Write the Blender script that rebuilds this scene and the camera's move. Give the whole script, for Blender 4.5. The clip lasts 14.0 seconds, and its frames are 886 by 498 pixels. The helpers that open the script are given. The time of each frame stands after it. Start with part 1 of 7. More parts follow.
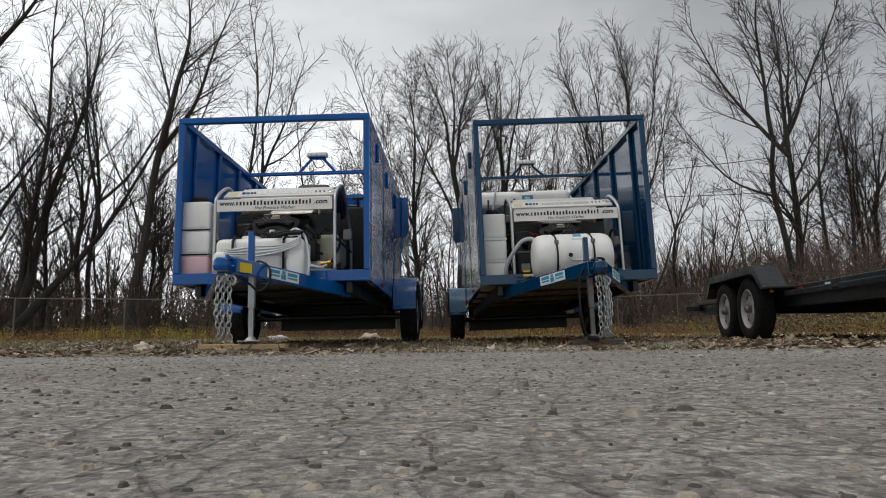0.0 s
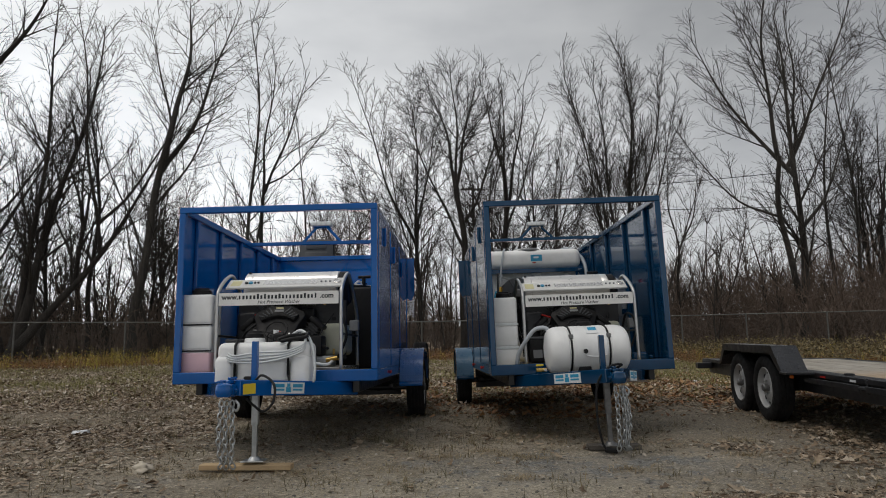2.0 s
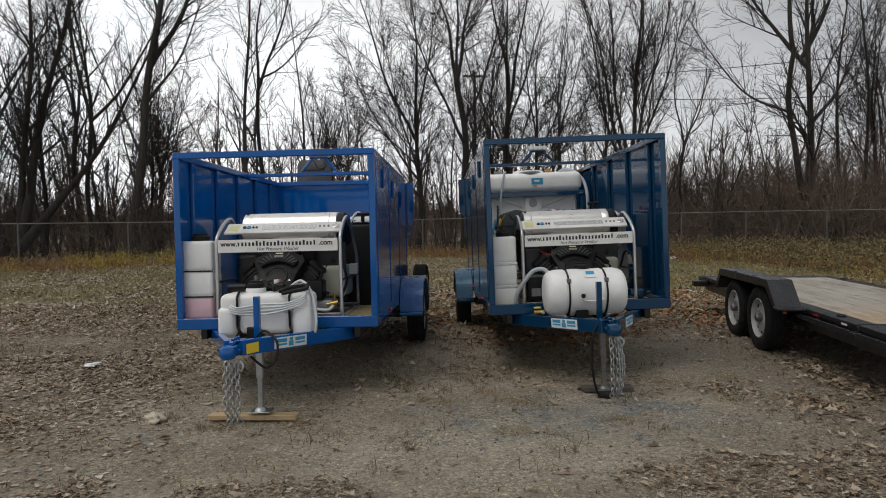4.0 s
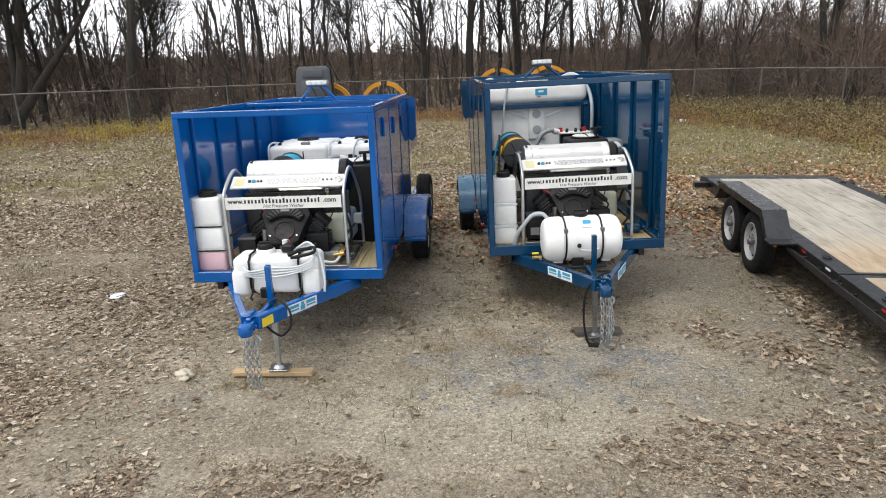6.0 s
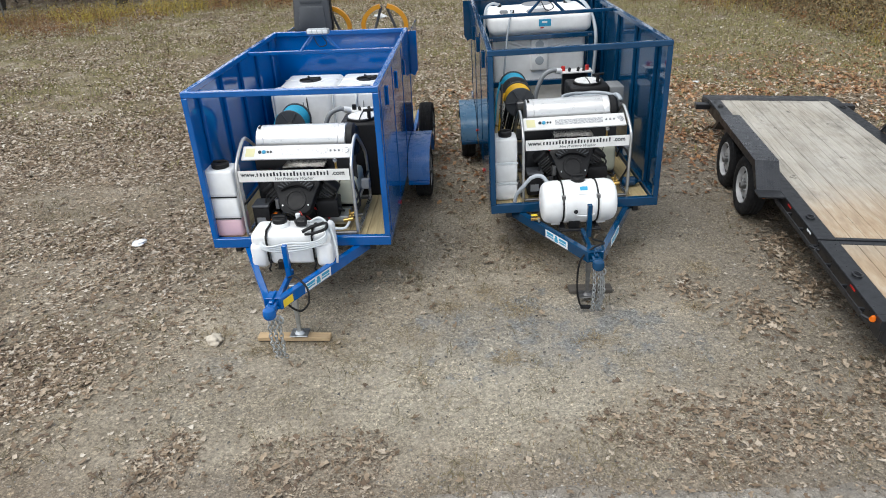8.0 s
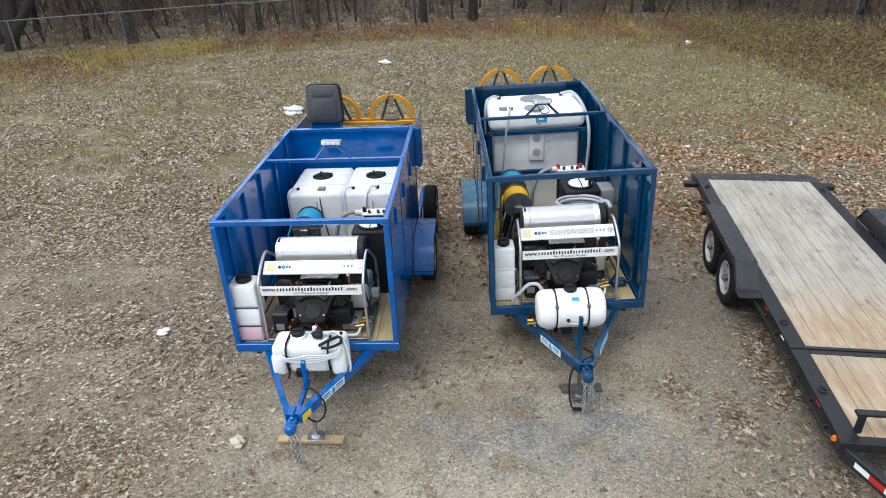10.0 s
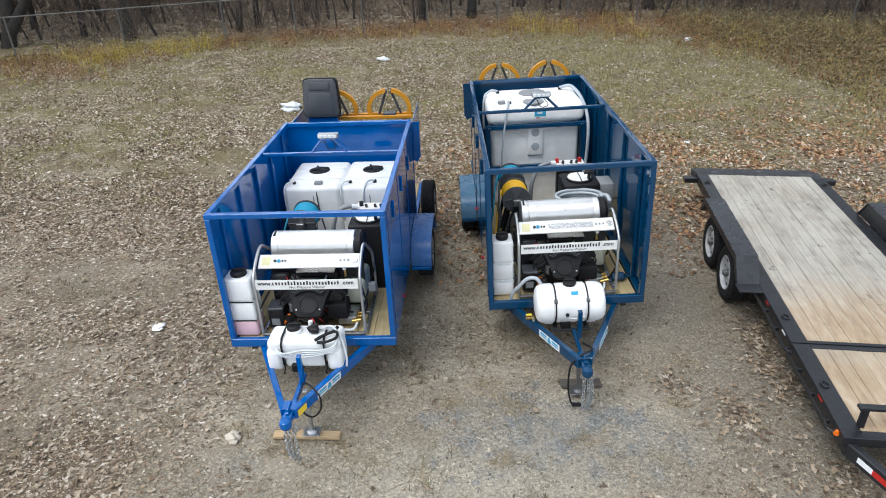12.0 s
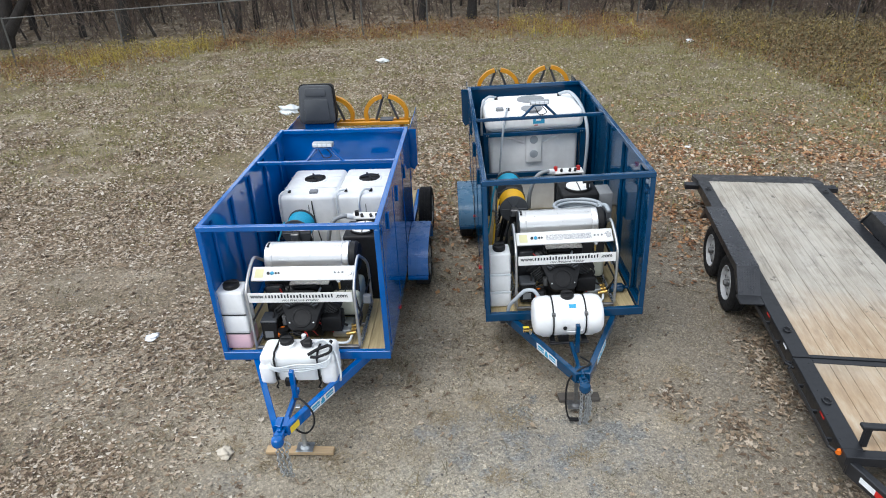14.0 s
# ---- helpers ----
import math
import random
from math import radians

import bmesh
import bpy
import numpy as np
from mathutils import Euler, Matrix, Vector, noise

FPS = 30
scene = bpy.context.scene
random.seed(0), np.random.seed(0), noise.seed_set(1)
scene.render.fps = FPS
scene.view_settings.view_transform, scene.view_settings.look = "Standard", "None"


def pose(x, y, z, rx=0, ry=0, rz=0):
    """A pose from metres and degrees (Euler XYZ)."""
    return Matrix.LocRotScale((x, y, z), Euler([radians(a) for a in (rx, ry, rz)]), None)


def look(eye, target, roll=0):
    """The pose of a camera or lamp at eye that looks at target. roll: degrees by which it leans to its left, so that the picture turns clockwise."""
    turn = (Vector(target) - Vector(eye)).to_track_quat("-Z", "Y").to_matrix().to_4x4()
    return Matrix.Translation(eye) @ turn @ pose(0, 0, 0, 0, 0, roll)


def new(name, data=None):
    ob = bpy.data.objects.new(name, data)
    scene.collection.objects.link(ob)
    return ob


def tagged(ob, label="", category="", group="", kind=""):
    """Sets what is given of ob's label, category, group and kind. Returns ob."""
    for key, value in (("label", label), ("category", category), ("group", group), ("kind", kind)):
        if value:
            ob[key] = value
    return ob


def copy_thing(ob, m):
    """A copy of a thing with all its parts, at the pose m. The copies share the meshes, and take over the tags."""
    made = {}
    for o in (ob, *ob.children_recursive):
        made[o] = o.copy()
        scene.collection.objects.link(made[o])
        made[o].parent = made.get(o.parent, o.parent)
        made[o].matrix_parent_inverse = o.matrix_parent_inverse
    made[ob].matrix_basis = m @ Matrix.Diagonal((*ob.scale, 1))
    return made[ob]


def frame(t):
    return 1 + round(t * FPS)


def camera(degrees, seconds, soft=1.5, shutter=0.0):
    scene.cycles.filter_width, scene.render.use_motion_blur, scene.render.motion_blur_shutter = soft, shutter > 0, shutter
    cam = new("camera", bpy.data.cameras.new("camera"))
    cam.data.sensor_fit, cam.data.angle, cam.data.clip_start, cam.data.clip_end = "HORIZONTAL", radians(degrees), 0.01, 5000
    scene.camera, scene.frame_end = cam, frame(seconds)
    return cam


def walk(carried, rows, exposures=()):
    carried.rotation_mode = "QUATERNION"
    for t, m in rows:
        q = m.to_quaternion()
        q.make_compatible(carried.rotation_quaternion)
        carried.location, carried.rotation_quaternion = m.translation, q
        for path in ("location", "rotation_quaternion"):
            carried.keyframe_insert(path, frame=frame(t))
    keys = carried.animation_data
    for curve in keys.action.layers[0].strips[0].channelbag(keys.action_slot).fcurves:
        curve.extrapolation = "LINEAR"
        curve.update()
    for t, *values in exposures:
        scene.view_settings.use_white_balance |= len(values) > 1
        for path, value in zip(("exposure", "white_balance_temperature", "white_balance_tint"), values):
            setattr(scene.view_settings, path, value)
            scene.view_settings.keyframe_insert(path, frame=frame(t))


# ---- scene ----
cam = camera(68.5, 14.0, soft=1.0)
PATH = [
    (0, (-0.021, 0.148, 0.093), (-0.018, 2.131, 0.357), -0.6),
    (0.5, (-0.053, 0.179, 0.307), (-0.048, 2.162, 0.569), -0.8),
    (1, (-0.093, 0.223, 0.537), (-0.086, 2.206, 0.799), -0.6),
    (1.5, (-0.103, 0.24, 0.76), (-0.099, 2.223, 1.02), -0.6),
    (2, (-0.099, 0.251, 0.966), (-0.098, 2.233, 1.23), -0.5),
    (2.5, (-0.094, 0.255, 1.115), (-0.093, 2.237, 1.386), -0.5),
    (3, (-0.08, 0.254, 1.098), (-0.083, 2.249, 1.239), -0.6),
    (3.2, (-0.085, 0.257, 1.093), (-0.087, 2.256, 1.139), -0.5),
    (5.3, (-0.02, 0.28, 2.42), (-0.043, 2.267, 2.194), -1.2),
    (5.5, (-0.01, 0.267, 2.424), (-0.038, 2.239, 2.093), -1.3),
    (6, (-0.008, 0.248, 2.58), (-0.042, 2.162, 2.002), -1.4),
    (6.5, (-0.013, 0.255, 2.815), (-0.05, 2.083, 2.003), -1.6),
    (7, (-0.012, 0.277, 2.987), (-0.054, 2.026, 2.018), -1.8),
    (7.5, (-0.015, 0.288, 3.065), (-0.058, 2.03, 2.084), -1.9),
    (8, (-0.022, 0.299, 3.683), (-0.064, 2.043, 2.705), -1.9),
    (8.5, (-0.03, 0.3, 4.518), (-0.073, 2.05, 3.55), -1.9),
    (9, (-0.028, 0.302, 4.819), (-0.074, 2.053, 3.855), -2.0),
    (9.2, (-0.025, 0.294, 4.913), (-0.072, 2.048, 3.954), -1.9),
    (11.5, (-0.01, 0.296, 4.846), (-0.053, 2.05, 3.886), -1.8),
    (12, (-0.003, 0.336, 4.811), (-0.045, 2.09, 3.85), -1.8),
    (12.5, (0.012, 0.391, 4.78), (-0.03, 2.144, 3.819), -1.7),
    (13, (0.037, 0.448, 4.794), (-0.007, 2.2, 3.83), -1.8),
    (13.5, (0.041, 0.486, 4.824), (-0.003, 2.237, 3.859), -1.8),
    (14, (0.055, 0.5, 4.884), (0.009, 2.251, 3.919), -1.8),
]
EXPOSURES = [(0.0, 0.03, 6680, 10), (1.0, -0.07, 6680, 10), (2.5, -0.16, 6680, 10), (3.2, -0.06, 6680, 10), (5.3, 0.42, 6800, 10), (6.0, 1.18, 6600, 10), (6.5, 1.30, 6530, 10), (7.0, 1.08, 6420, 9), (7.5, 1.06, 6350, 9), (8.0, 1.11, 6280, 9), (9.0, 1.17, 6110, 9), (14.0, 1.17, 6060, 9)]
walk(cam, [(t, look(eye, target, roll)) for t, eye, target, roll in PATH], EXPOSURES)

# ---- world and sun ----
world = bpy.data.worlds.new("overcast_sky")
scene.world = world
world.use_nodes = True
wn, wl = world.node_tree.nodes, world.node_tree.links
wn.clear()
sky = wn.new("ShaderNodeTexSky")
sky.sky_type = "NISHITA"
sky.sun_disc = False
sky.sun_elevation, sky.sun_rotation = radians(62), radians(-134)
tc = wn.new("ShaderNodeTexCoord")
mp = wn.new("ShaderNodeMapping")
mp.inputs["Scale"].default_value = (1.0, 1.0, 2.6)
cl = wn.new("ShaderNodeTexNoise")
cl.inputs["Scale"].default_value, cl.inputs["Detail"].default_value, cl.inputs["Roughness"].default_value = 2.3, 5.0, 0.52
ramp = wn.new("ShaderNodeValToRGB")
ramp.color_ramp.elements[0].position, ramp.color_ramp.elements[0].color = 0.36, (0.53, 0.553, 0.585, 1)
ramp.color_ramp.elements[1].position, ramp.color_ramp.elements[1].color = 0.66, (0.76, 0.785, 0.81, 1)
bg_sky, bg_cloud, mixw, outw = wn.new("ShaderNodeBackground"), wn.new("ShaderNodeBackground"), wn.new("ShaderNodeMixShader"), wn.new("ShaderNodeOutputWorld")
bg_sky.inputs["Strength"].default_value = 0.1
bg_cloud.inputs["Strength"].default_value = 0.685
mixw.inputs["Fac"].default_value = 0.93
wl.new(tc.outputs["Generated"], mp.inputs["Vector"])
wl.new(mp.outputs["Vector"], cl.inputs["Vector"])
wl.new(cl.outputs["Fac"], ramp.inputs["Fac"])
glow = wn.new("ShaderNodeVectorMath")
glow.operation = "DOT_PRODUCT"
glow.inputs[1].default_value = (-0.66, 0.72, 0.21)
gr = wn.new("ShaderNodeMapRange")
gr.inputs["From Min"].default_value, gr.inputs["From Max"].default_value = 0.45, 1.0
gr.inputs["To Min"].default_value, gr.inputs["To Max"].default_value = 0.95, 2.1
gm = wn.new("ShaderNodeVectorMath")
gm.operation = "SCALE"
wl.new(tc.outputs["Generated"], glow.inputs[0])
wl.new(glow.outputs["Value"], gr.inputs["Value"])
gr2 = wn.new("ShaderNodeMapRange")
gr2.inputs["From Min"].default_value, gr2.inputs["From Max"].default_value = 0.82, 1.0
gr2.inputs["To Min"].default_value, gr2.inputs["To Max"].default_value = 1.0, 1.18
gx = wn.new("ShaderNodeMath")
gx.operation = "MULTIPLY"
wl.new(glow.outputs["Value"], gr2.inputs["Value"])
wl.new(gr.outputs["Result"], gx.inputs[0])
wl.new(gr2.outputs["Result"], gx.inputs[1])
wl.new(gx.outputs[0], gm.inputs["Scale"])
wl.new(ramp.outputs["Color"], gm.inputs[0])
sp = wn.new("ShaderNodeSeparateXYZ")
low = wn.new("ShaderNodeMapRange")
low.inputs["From Min"].default_value, low.inputs["From Max"].default_value = 0.10, 0.42
low.inputs["To Min"].default_value, low.inputs["To Max"].default_value = 1.58, 0.89
hz = wn.new("ShaderNodeVectorMath")
hz.operation = "SCALE"
wl.new(tc.outputs["Generated"], sp.inputs[0])
wl.new(sp.outputs["Z"], low.inputs["Value"])
wl.new(gm.outputs["Vector"], hz.inputs[0])
wl.new(low.outputs["Result"], hz.inputs["Scale"])
wl.new(hz.outputs["Vector"], bg_cloud.inputs["Color"])
wl.new(sky.outputs["Color"], bg_sky.inputs["Color"])
wl.new(bg_sky.outputs["Background"], mixw.inputs[1])
wl.new(bg_cloud.outputs["Background"], mixw.inputs[2])
wl.new(mixw.outputs["Shader"], outw.inputs["Surface"])
sun = new("sun", bpy.data.lights.new("sun", "SUN"))
sun.data.energy, sun.data.angle, sun.data.color = 1.15, radians(40), (1.0, 0.96, 0.9)
sun.matrix_world = look((-29, -27, 75), (0, 0, 0))


# ---- materials ----
class Mat:
    """A small builder of node materials."""

    def __init__(self, name, colour, rough=0.6, metal=0.0):
        self.m = bpy.data.materials.new(name)
        self.m.use_nodes = True
        self.n, self.l = self.m.node_tree.nodes, self.m.node_tree.links
        self.b = self.n["Principled BSDF"]
        self.b.inputs["Base Color"].default_value = (*colour, 1)
        self.b.inputs["Roughness"].default_value = rough
        self.b.inputs["Metallic"].default_value = metal
        self.tc = self.n.new("ShaderNodeTexCoord")
        self.col = None

    def coord(self, scale=(1, 1, 1), space="Object"):
        mp = self.n.new("ShaderNodeMapping")
        mp.inputs["Scale"].default_value = scale
        self.l.new(self.tc.outputs[space], mp.inputs["Vector"])
        return mp.outputs["Vector"]

    def noise(self, scale, detail=4.0, rough=0.55, stretch=(1, 1, 1), space="Object"):
        t = self.n.new("ShaderNodeTexNoise")
        t.inputs["Scale"].default_value, t.inputs["Detail"].default_value, t.inputs["Roughness"].default_value = scale, detail, rough
        self.l.new(self.coord(stretch, space), t.inputs["Vector"])
        return t.outputs["Fac"]

    def voronoi(self, scale, feature="F1", out="Distance", stretch=(1, 1, 1), vector=None):
        t = self.n.new("ShaderNodeTexVoronoi")
        t.feature = feature
        t.inputs["Scale"].default_value = scale
        self.l.new(vector if vector else self.coord(stretch), t.inputs["Vector"])
        return t.outputs[out]

    def ramp(self, fac, stops):
        r = self.n.new("ShaderNodeValToRGB")
        e = r.color_ramp.elements
        while len(e) < len(stops):
            e.new(0.5)
        for k, (p, c) in zip(e, stops):
            k.position = p
            k.color = (*c, 1) if isinstance(c, tuple) else (c, c, c, 1)
        self.l.new(fac, r.inputs["Fac"])
        return r.outputs["Color"]

    def mix(self, fac, a, b, how="MIX"):
        x = self.n.new("ShaderNodeMix")
        x.data_type, x.blend_type = "RGBA", how
        for v, i in ((fac, 0), (a, 6), (b, 7)):
            if isinstance(v, (int, float)):
                x.inputs[i].default_value = v
            elif isinstance(v, tuple):
                x.inputs[i].default_value = (*v, 1)
            else:
                self.l.new(v, x.inputs[i])
        return x.outputs[2]

    def math(self, op, a, b):
        x = self.n.new("ShaderNodeMath")
        x.operation = op
        for v, i in ((a, 0), (b, 1)):
            if isinstance(v, (int, float)):
                x.inputs[i].default_value = v
            else:
                self.l.new(v, x.inputs[i])
        return x.outputs[0]

    def random(self):
        return self.n.new("ShaderNodeObjectInfo").outputs["Random"]

    def island(self):
        return self.n.new("ShaderNodeNewGeometry").outputs["Random Per Island"]

    def colour(self, out):
        self.l.new(out, self.b.inputs["Base Color"])
        return self

    def rough(self, out):
        self.l.new(out, self.b.inputs["Roughness"])
        return self

    def bump(self, height, strength=0.4, distance=0.01):
        bp = self.n.new("ShaderNodeBump")
        bp.inputs["Strength"].default_value, bp.inputs["Distance"].default_value = strength, distance
        self.l.new(height, bp.inputs["Height"])
        if self.b.inputs["Normal"].is_linked:
            self.l.new(self.b.inputs["Normal"].links[0].from_socket, bp.inputs["Normal"])
        self.l.new(bp.outputs["Normal"], self.b.inputs["Normal"])
        return self


def paint(name, colour, rough=0.22, coat=0.5, dirt=(0.2, 0.18, 0.15)):
    k = Mat(name, colour, rough)
    big = k.ramp(k.noise(1.7, 3), [(0.35, 0.86), (0.65, 1.1)])
    dust = k.ramp(k.noise(9, 6, 0.7), [(0.60, 0.0), (0.85, 0.07)])
    k.colour(k.mix(dust, k.mix(1.0, tuple(colour), big, "MULTIPLY"), dirt))
    k.rough(k.ramp(k.noise(14, 5, 0.65), [(0.3, rough * 0.75), (0.75, rough * 1.7)]))
    k.bump(k.noise(160, 2), 0.06, 0.001)
    k.bump(k.noise(2.6, 2), 0.10, 0.01)
    k.b.inputs["Specular IOR Level"].default_value = 0.5
    k.b.inputs["Coat Weight"].default_value = coat
    k.b.inputs["Coat Roughness"].default_value = 0.08
    return k.m


def plastic(name, colour, rough=0.42, spec=0.5, trans=0.0, stain=None, depth=0.03):
    k = Mat(name, colour, rough)
    v = k.ramp(k.noise(5, 4), [(0.3, 0.88), (0.7, 1.05)])
    c = k.mix(1.0, tuple(colour), v, "MULTIPLY")
    if stain:
        c = k.mix(k.ramp(k.noise(8, 6, 0.7), [(0.55, 0.0), (0.85, 0.35)]), c, stain)
    k.colour(c)
    k.rough(k.ramp(k.noise(22, 4), [(0.3, rough * 0.8), (0.7, min(1.0, rough * 1.35))]))
    k.bump(k.noise(90, 3), 0.12, 0.002)
    k.b.inputs["Specular IOR Level"].default_value = spec
    if trans:
        k.b.inputs["Subsurface Weight"].default_value = trans
        k.b.inputs["Subsurface Radius"].default_value = (depth, depth, depth)
    return k.m


def steel(name, colour=(0.55, 0.55, 0.54), rough=0.32, stretch=(1, 1, 1), wear=(0.75, 1.08)):
    k = Mat(name, colour, rough, 1.0)
    v = k.ramp(k.noise(18, 5, 0.6, stretch), [(0.3, wear[0]), (0.7, wear[1])])
    k.colour(k.mix(1.0, tuple(colour), v, "MULTIPLY"))
    k.rough(k.ramp(k.noise(40, 4, 0.6, stretch), [(0.3, rough * 0.8), (0.7, rough * 1.4)]))
    return k.m


BLUE_A = paint("bright_blue_gloss_paint", (0.001, 0.094, 0.35), 0.06, 0.0)
BLUE_B = paint("teal_blue_gloss_paint", (0.002, 0.043, 0.112), 0.06, 0.0)
BLACK_PAINT = paint("worn_black_paint", (0.013, 0.014, 0.017), 0.33, 0.0)
WHITE_POLY = plastic("white_polyethylene", (0.86, 0.87, 0.87), 0.38, trans=0.05)
WHITE_TANK = plastic("milky_polyethylene", (0.93, 0.935, 0.93), 0.42)
WHITE_PANEL = plastic("white_enamel", (0.82, 0.82, 0.80), 0.3, stain=(0.6, 0.55, 0.45))
BLACK_PLASTIC = plastic("black_plastic", (0.009, 0.009, 0.010), 0.5, 0.3)
DARK_GREY = plastic("dark_grey_plastic", (0.062, 0.067, 0.075), 0.5)
GREY_PLASTIC = plastic("grey_plastic", (0.22, 0.23, 0.24), 0.5)
RUBBER = plastic("tyre_rubber", (0.014, 0.014, 0.015), 0.8, 0.25, stain=(0.10, 0.09, 0.075))
STAINLESS = steel("stainless_steel", (0.78, 0.77, 0.75), 0.24, (1, 6, 6), (0.9, 1.04))
TUBE_STEEL = steel("polished_tube_steel", (0.66, 0.66, 0.65), 0.40, (1, 1, 1), (0.94, 1.03))
DRUM_STEEL = steel("satin_drum_steel", (0.83, 0.82, 0.80), 0.33, (0.3, 1.5, 1.5), (0.95, 1.02))
GALV = steel("galvanised_steel", (0.52, 0.54, 0.55), 0.42)
CAST = steel("grey_cast_metal", (0.25, 0.25, 0.25), 0.5)
DARK_CAST = steel("sooty_cast_metal", (0.10, 0.10, 0.10), 0.55)
BRASS = steel("brass", (0.62, 0.42, 0.14), 0.3)
RIM_WHITE = plastic("grey_wheel_paint", (0.44, 0.445, 0.45), 0.4, stain=(0.3, 0.26, 0.2))
YELLOW = plastic("yellow_powder_coat", (0.62, 0.27, 0.008), 0.4)
YELLOW_LABEL = plastic("yellow_label", (0.80, 0.60, 0.03), 0.5)
PALE_LABEL = plastic("faded_yellow_label", (0.74, 0.70, 0.40), 0.5)
RED = plastic("red_plastic", (0.5, 0.02, 0.015), 0.35)
ORANGE = plastic("orange_lens", (0.75, 0.16, 0.01), 0.25)
HOSE_GREY = plastic("grey_hose", (0.42, 0.46, 0.50), 0.45)
GREY_HOSE = plastic("dark_suction_hose", (0.27, 0.285, 0.30), 0.45)
HOSE_BLUE = plastic("blue_hose", (0.02, 0.33, 0.52), 0.45)
HOSE_YELLOW = plastic("yellow_hose", (0.72, 0.42, 0.01), 0.45)
HOSE_CLEAR = plastic("milky_hose", (0.68, 0.72, 0.74), 0.3)
PINK = plastic("pink_liquid_polyethylene", (0.74, 0.50, 0.56), 0.4)
STICKER_WHITE = plastic("white_sticker", (0.8, 0.82, 0.83), 0.45)
STICKER_BLUE = plastic("blue_print", (0.03, 0.33, 0.56), 0.45)
STICKER_DARK = plastic("dark_print", (0.02, 0.025, 0.03), 0.5)
CREAM = plastic("cream_polyethylene", (0.55, 0.56, 0.45), 0.45, trans=0.1)


def wood(name, light, dark, weather=(0.36, 0.34, 0.31), amount=0.5, along="y", rust=None, uneven=(0.72, 1.15)):
    k = Mat(name, light, 0.75)
    st = {"y": (14, 0.8, 14), "x": (0.8, 14, 14)}[along]
    grain = k.ramp(k.noise(3.0, 8, 0.62, st), [(0.3, dark), (0.7, light)])
    blotch = k.ramp(k.noise(1.4, 6, 0.6), [(0.5 - 0.3 * amount, 0.0), (0.5 + 0.12, amount)])
    c = k.mix(blotch, grain, weather)
    c = k.mix(1.0, c, k.ramp(k.random(), [(0.0, uneven[0]), (1.0, uneven[1])]), "MULTIPLY")
    stain = k.ramp(k.noise(2.3, 8, 0.75, (1.0, 0.45, 1)), [(0.52, 0.0), (0.70, 0.62)])
    c = k.mix(stain, c, tuple(0.45 * v for v in dark))
    if rust:
        # worn-through tan wood with clay trodden in, along a stretch of the deck
        sep = k.n.new("ShaderNodeSeparateXYZ")
        k.l.new(k.tc.outputs["Object"], sep.inputs[0])
        where = k.math("ADD", k.math("ADD", sep.outputs["Y"], 3.0), k.math("MULTIPLY", k.noise(2.2, 6, 0.65, (1, 0.5, 1)), 1.3))
        a, b = (v + 3.65 for v in rust)
        c = k.mix(k.ramp(k.math("DIVIDE", where, 10.0), [((a - 0.3) / 10, 0.0), (a / 10, 0.75), (b / 10, 0.55), ((b + 0.7) / 10, 0.0)]), c, k.ramp(k.noise(5, 7, 0.7, (3, 0.6, 1)), [(0.3, (0.25, 0.15, 0.075)), (0.5, (0.40, 0.27, 0.15)), (0.7, (0.50, 0.41, 0.29))]))
        spots = k.ramp(k.noise(4.5, 5, 0.6, (1.0, 0.6, 1)), [(0.66, 0.0), (0.72, 0.8)])
        c = k.mix(spots, c, (0.07, 0.06, 0.05))
    k.colour(c)
    k.bump(k.noise(6, 8, 0.7, st), 0.35, 0.004)
    return k.m


PLANK_NEW = wood("fresh_treated_pine", (0.50, 0.40, 0.22), (0.30, 0.23, 0.11), (0.45, 0.40, 0.25), 0.2)
PLANK_OLD = wood("weathered_deck_board", (0.44, 0.40, 0.335), (0.19, 0.168, 0.135), (0.49, 0.465, 0.42), 0.55, rust=(0.0, 0.75), uneven=(0.90, 1.05))
PLANK_TAN = wood("tan_worn_deck_board", (0.40, 0.325, 0.225), (0.20, 0.15, 0.10), (0.47, 0.44, 0.39), 0.6, rust=(-1.2, -0.4), uneven=(0.9, 1.04))
BLOCK_WOOD = wood("sawn_timber", (0.50, 0.36, 0.20), (0.32, 0.22, 0.12), (0.4, 0.33, 0.25), 0.3, "x")
BLOCK_GREY = wood("grey_timber", (0.16, 0.14, 0.12), (0.07, 0.06, 0.05), (0.2, 0.19, 0.17), 0.3, "x")


def tread_plate(name, colour):
    k = Mat(name, colour, 0.35)
    sep = k.n.new("ShaderNodeSeparateXYZ")
    k.l.new(k.tc.outputs["Object"], sep.inputs[0])
    u = k.math("MULTIPLY", sep.outputs["X"], 105.0)
    v = k.math("MULTIPLY", k.math("ADD", sep.outputs["Y"], sep.outputs["Z"]), 105.0)
    a = k.math("MULTIPLY", k.math("SINE", k.math("ADD", u, v), 0.0), k.math("SINE", k.math("SUBTRACT", u, v), 0.0))
    k.colour(k.mix(k.ramp(k.noise(4, 5, 0.6), [(0.4, 0.0), (0.7, 0.6)]), tuple(colour), tuple(min(1, 1.3 * v + 0.015) for v in colour)))
    k.bump(k.ramp(a, [(0.35, 0.0), (0.65, 1.0)]), 0.55, 0.004)
    k.rough(k.ramp(k.noise(9, 4), [(0.3, 0.2), (0.7, 0.4)]))
    return k.m


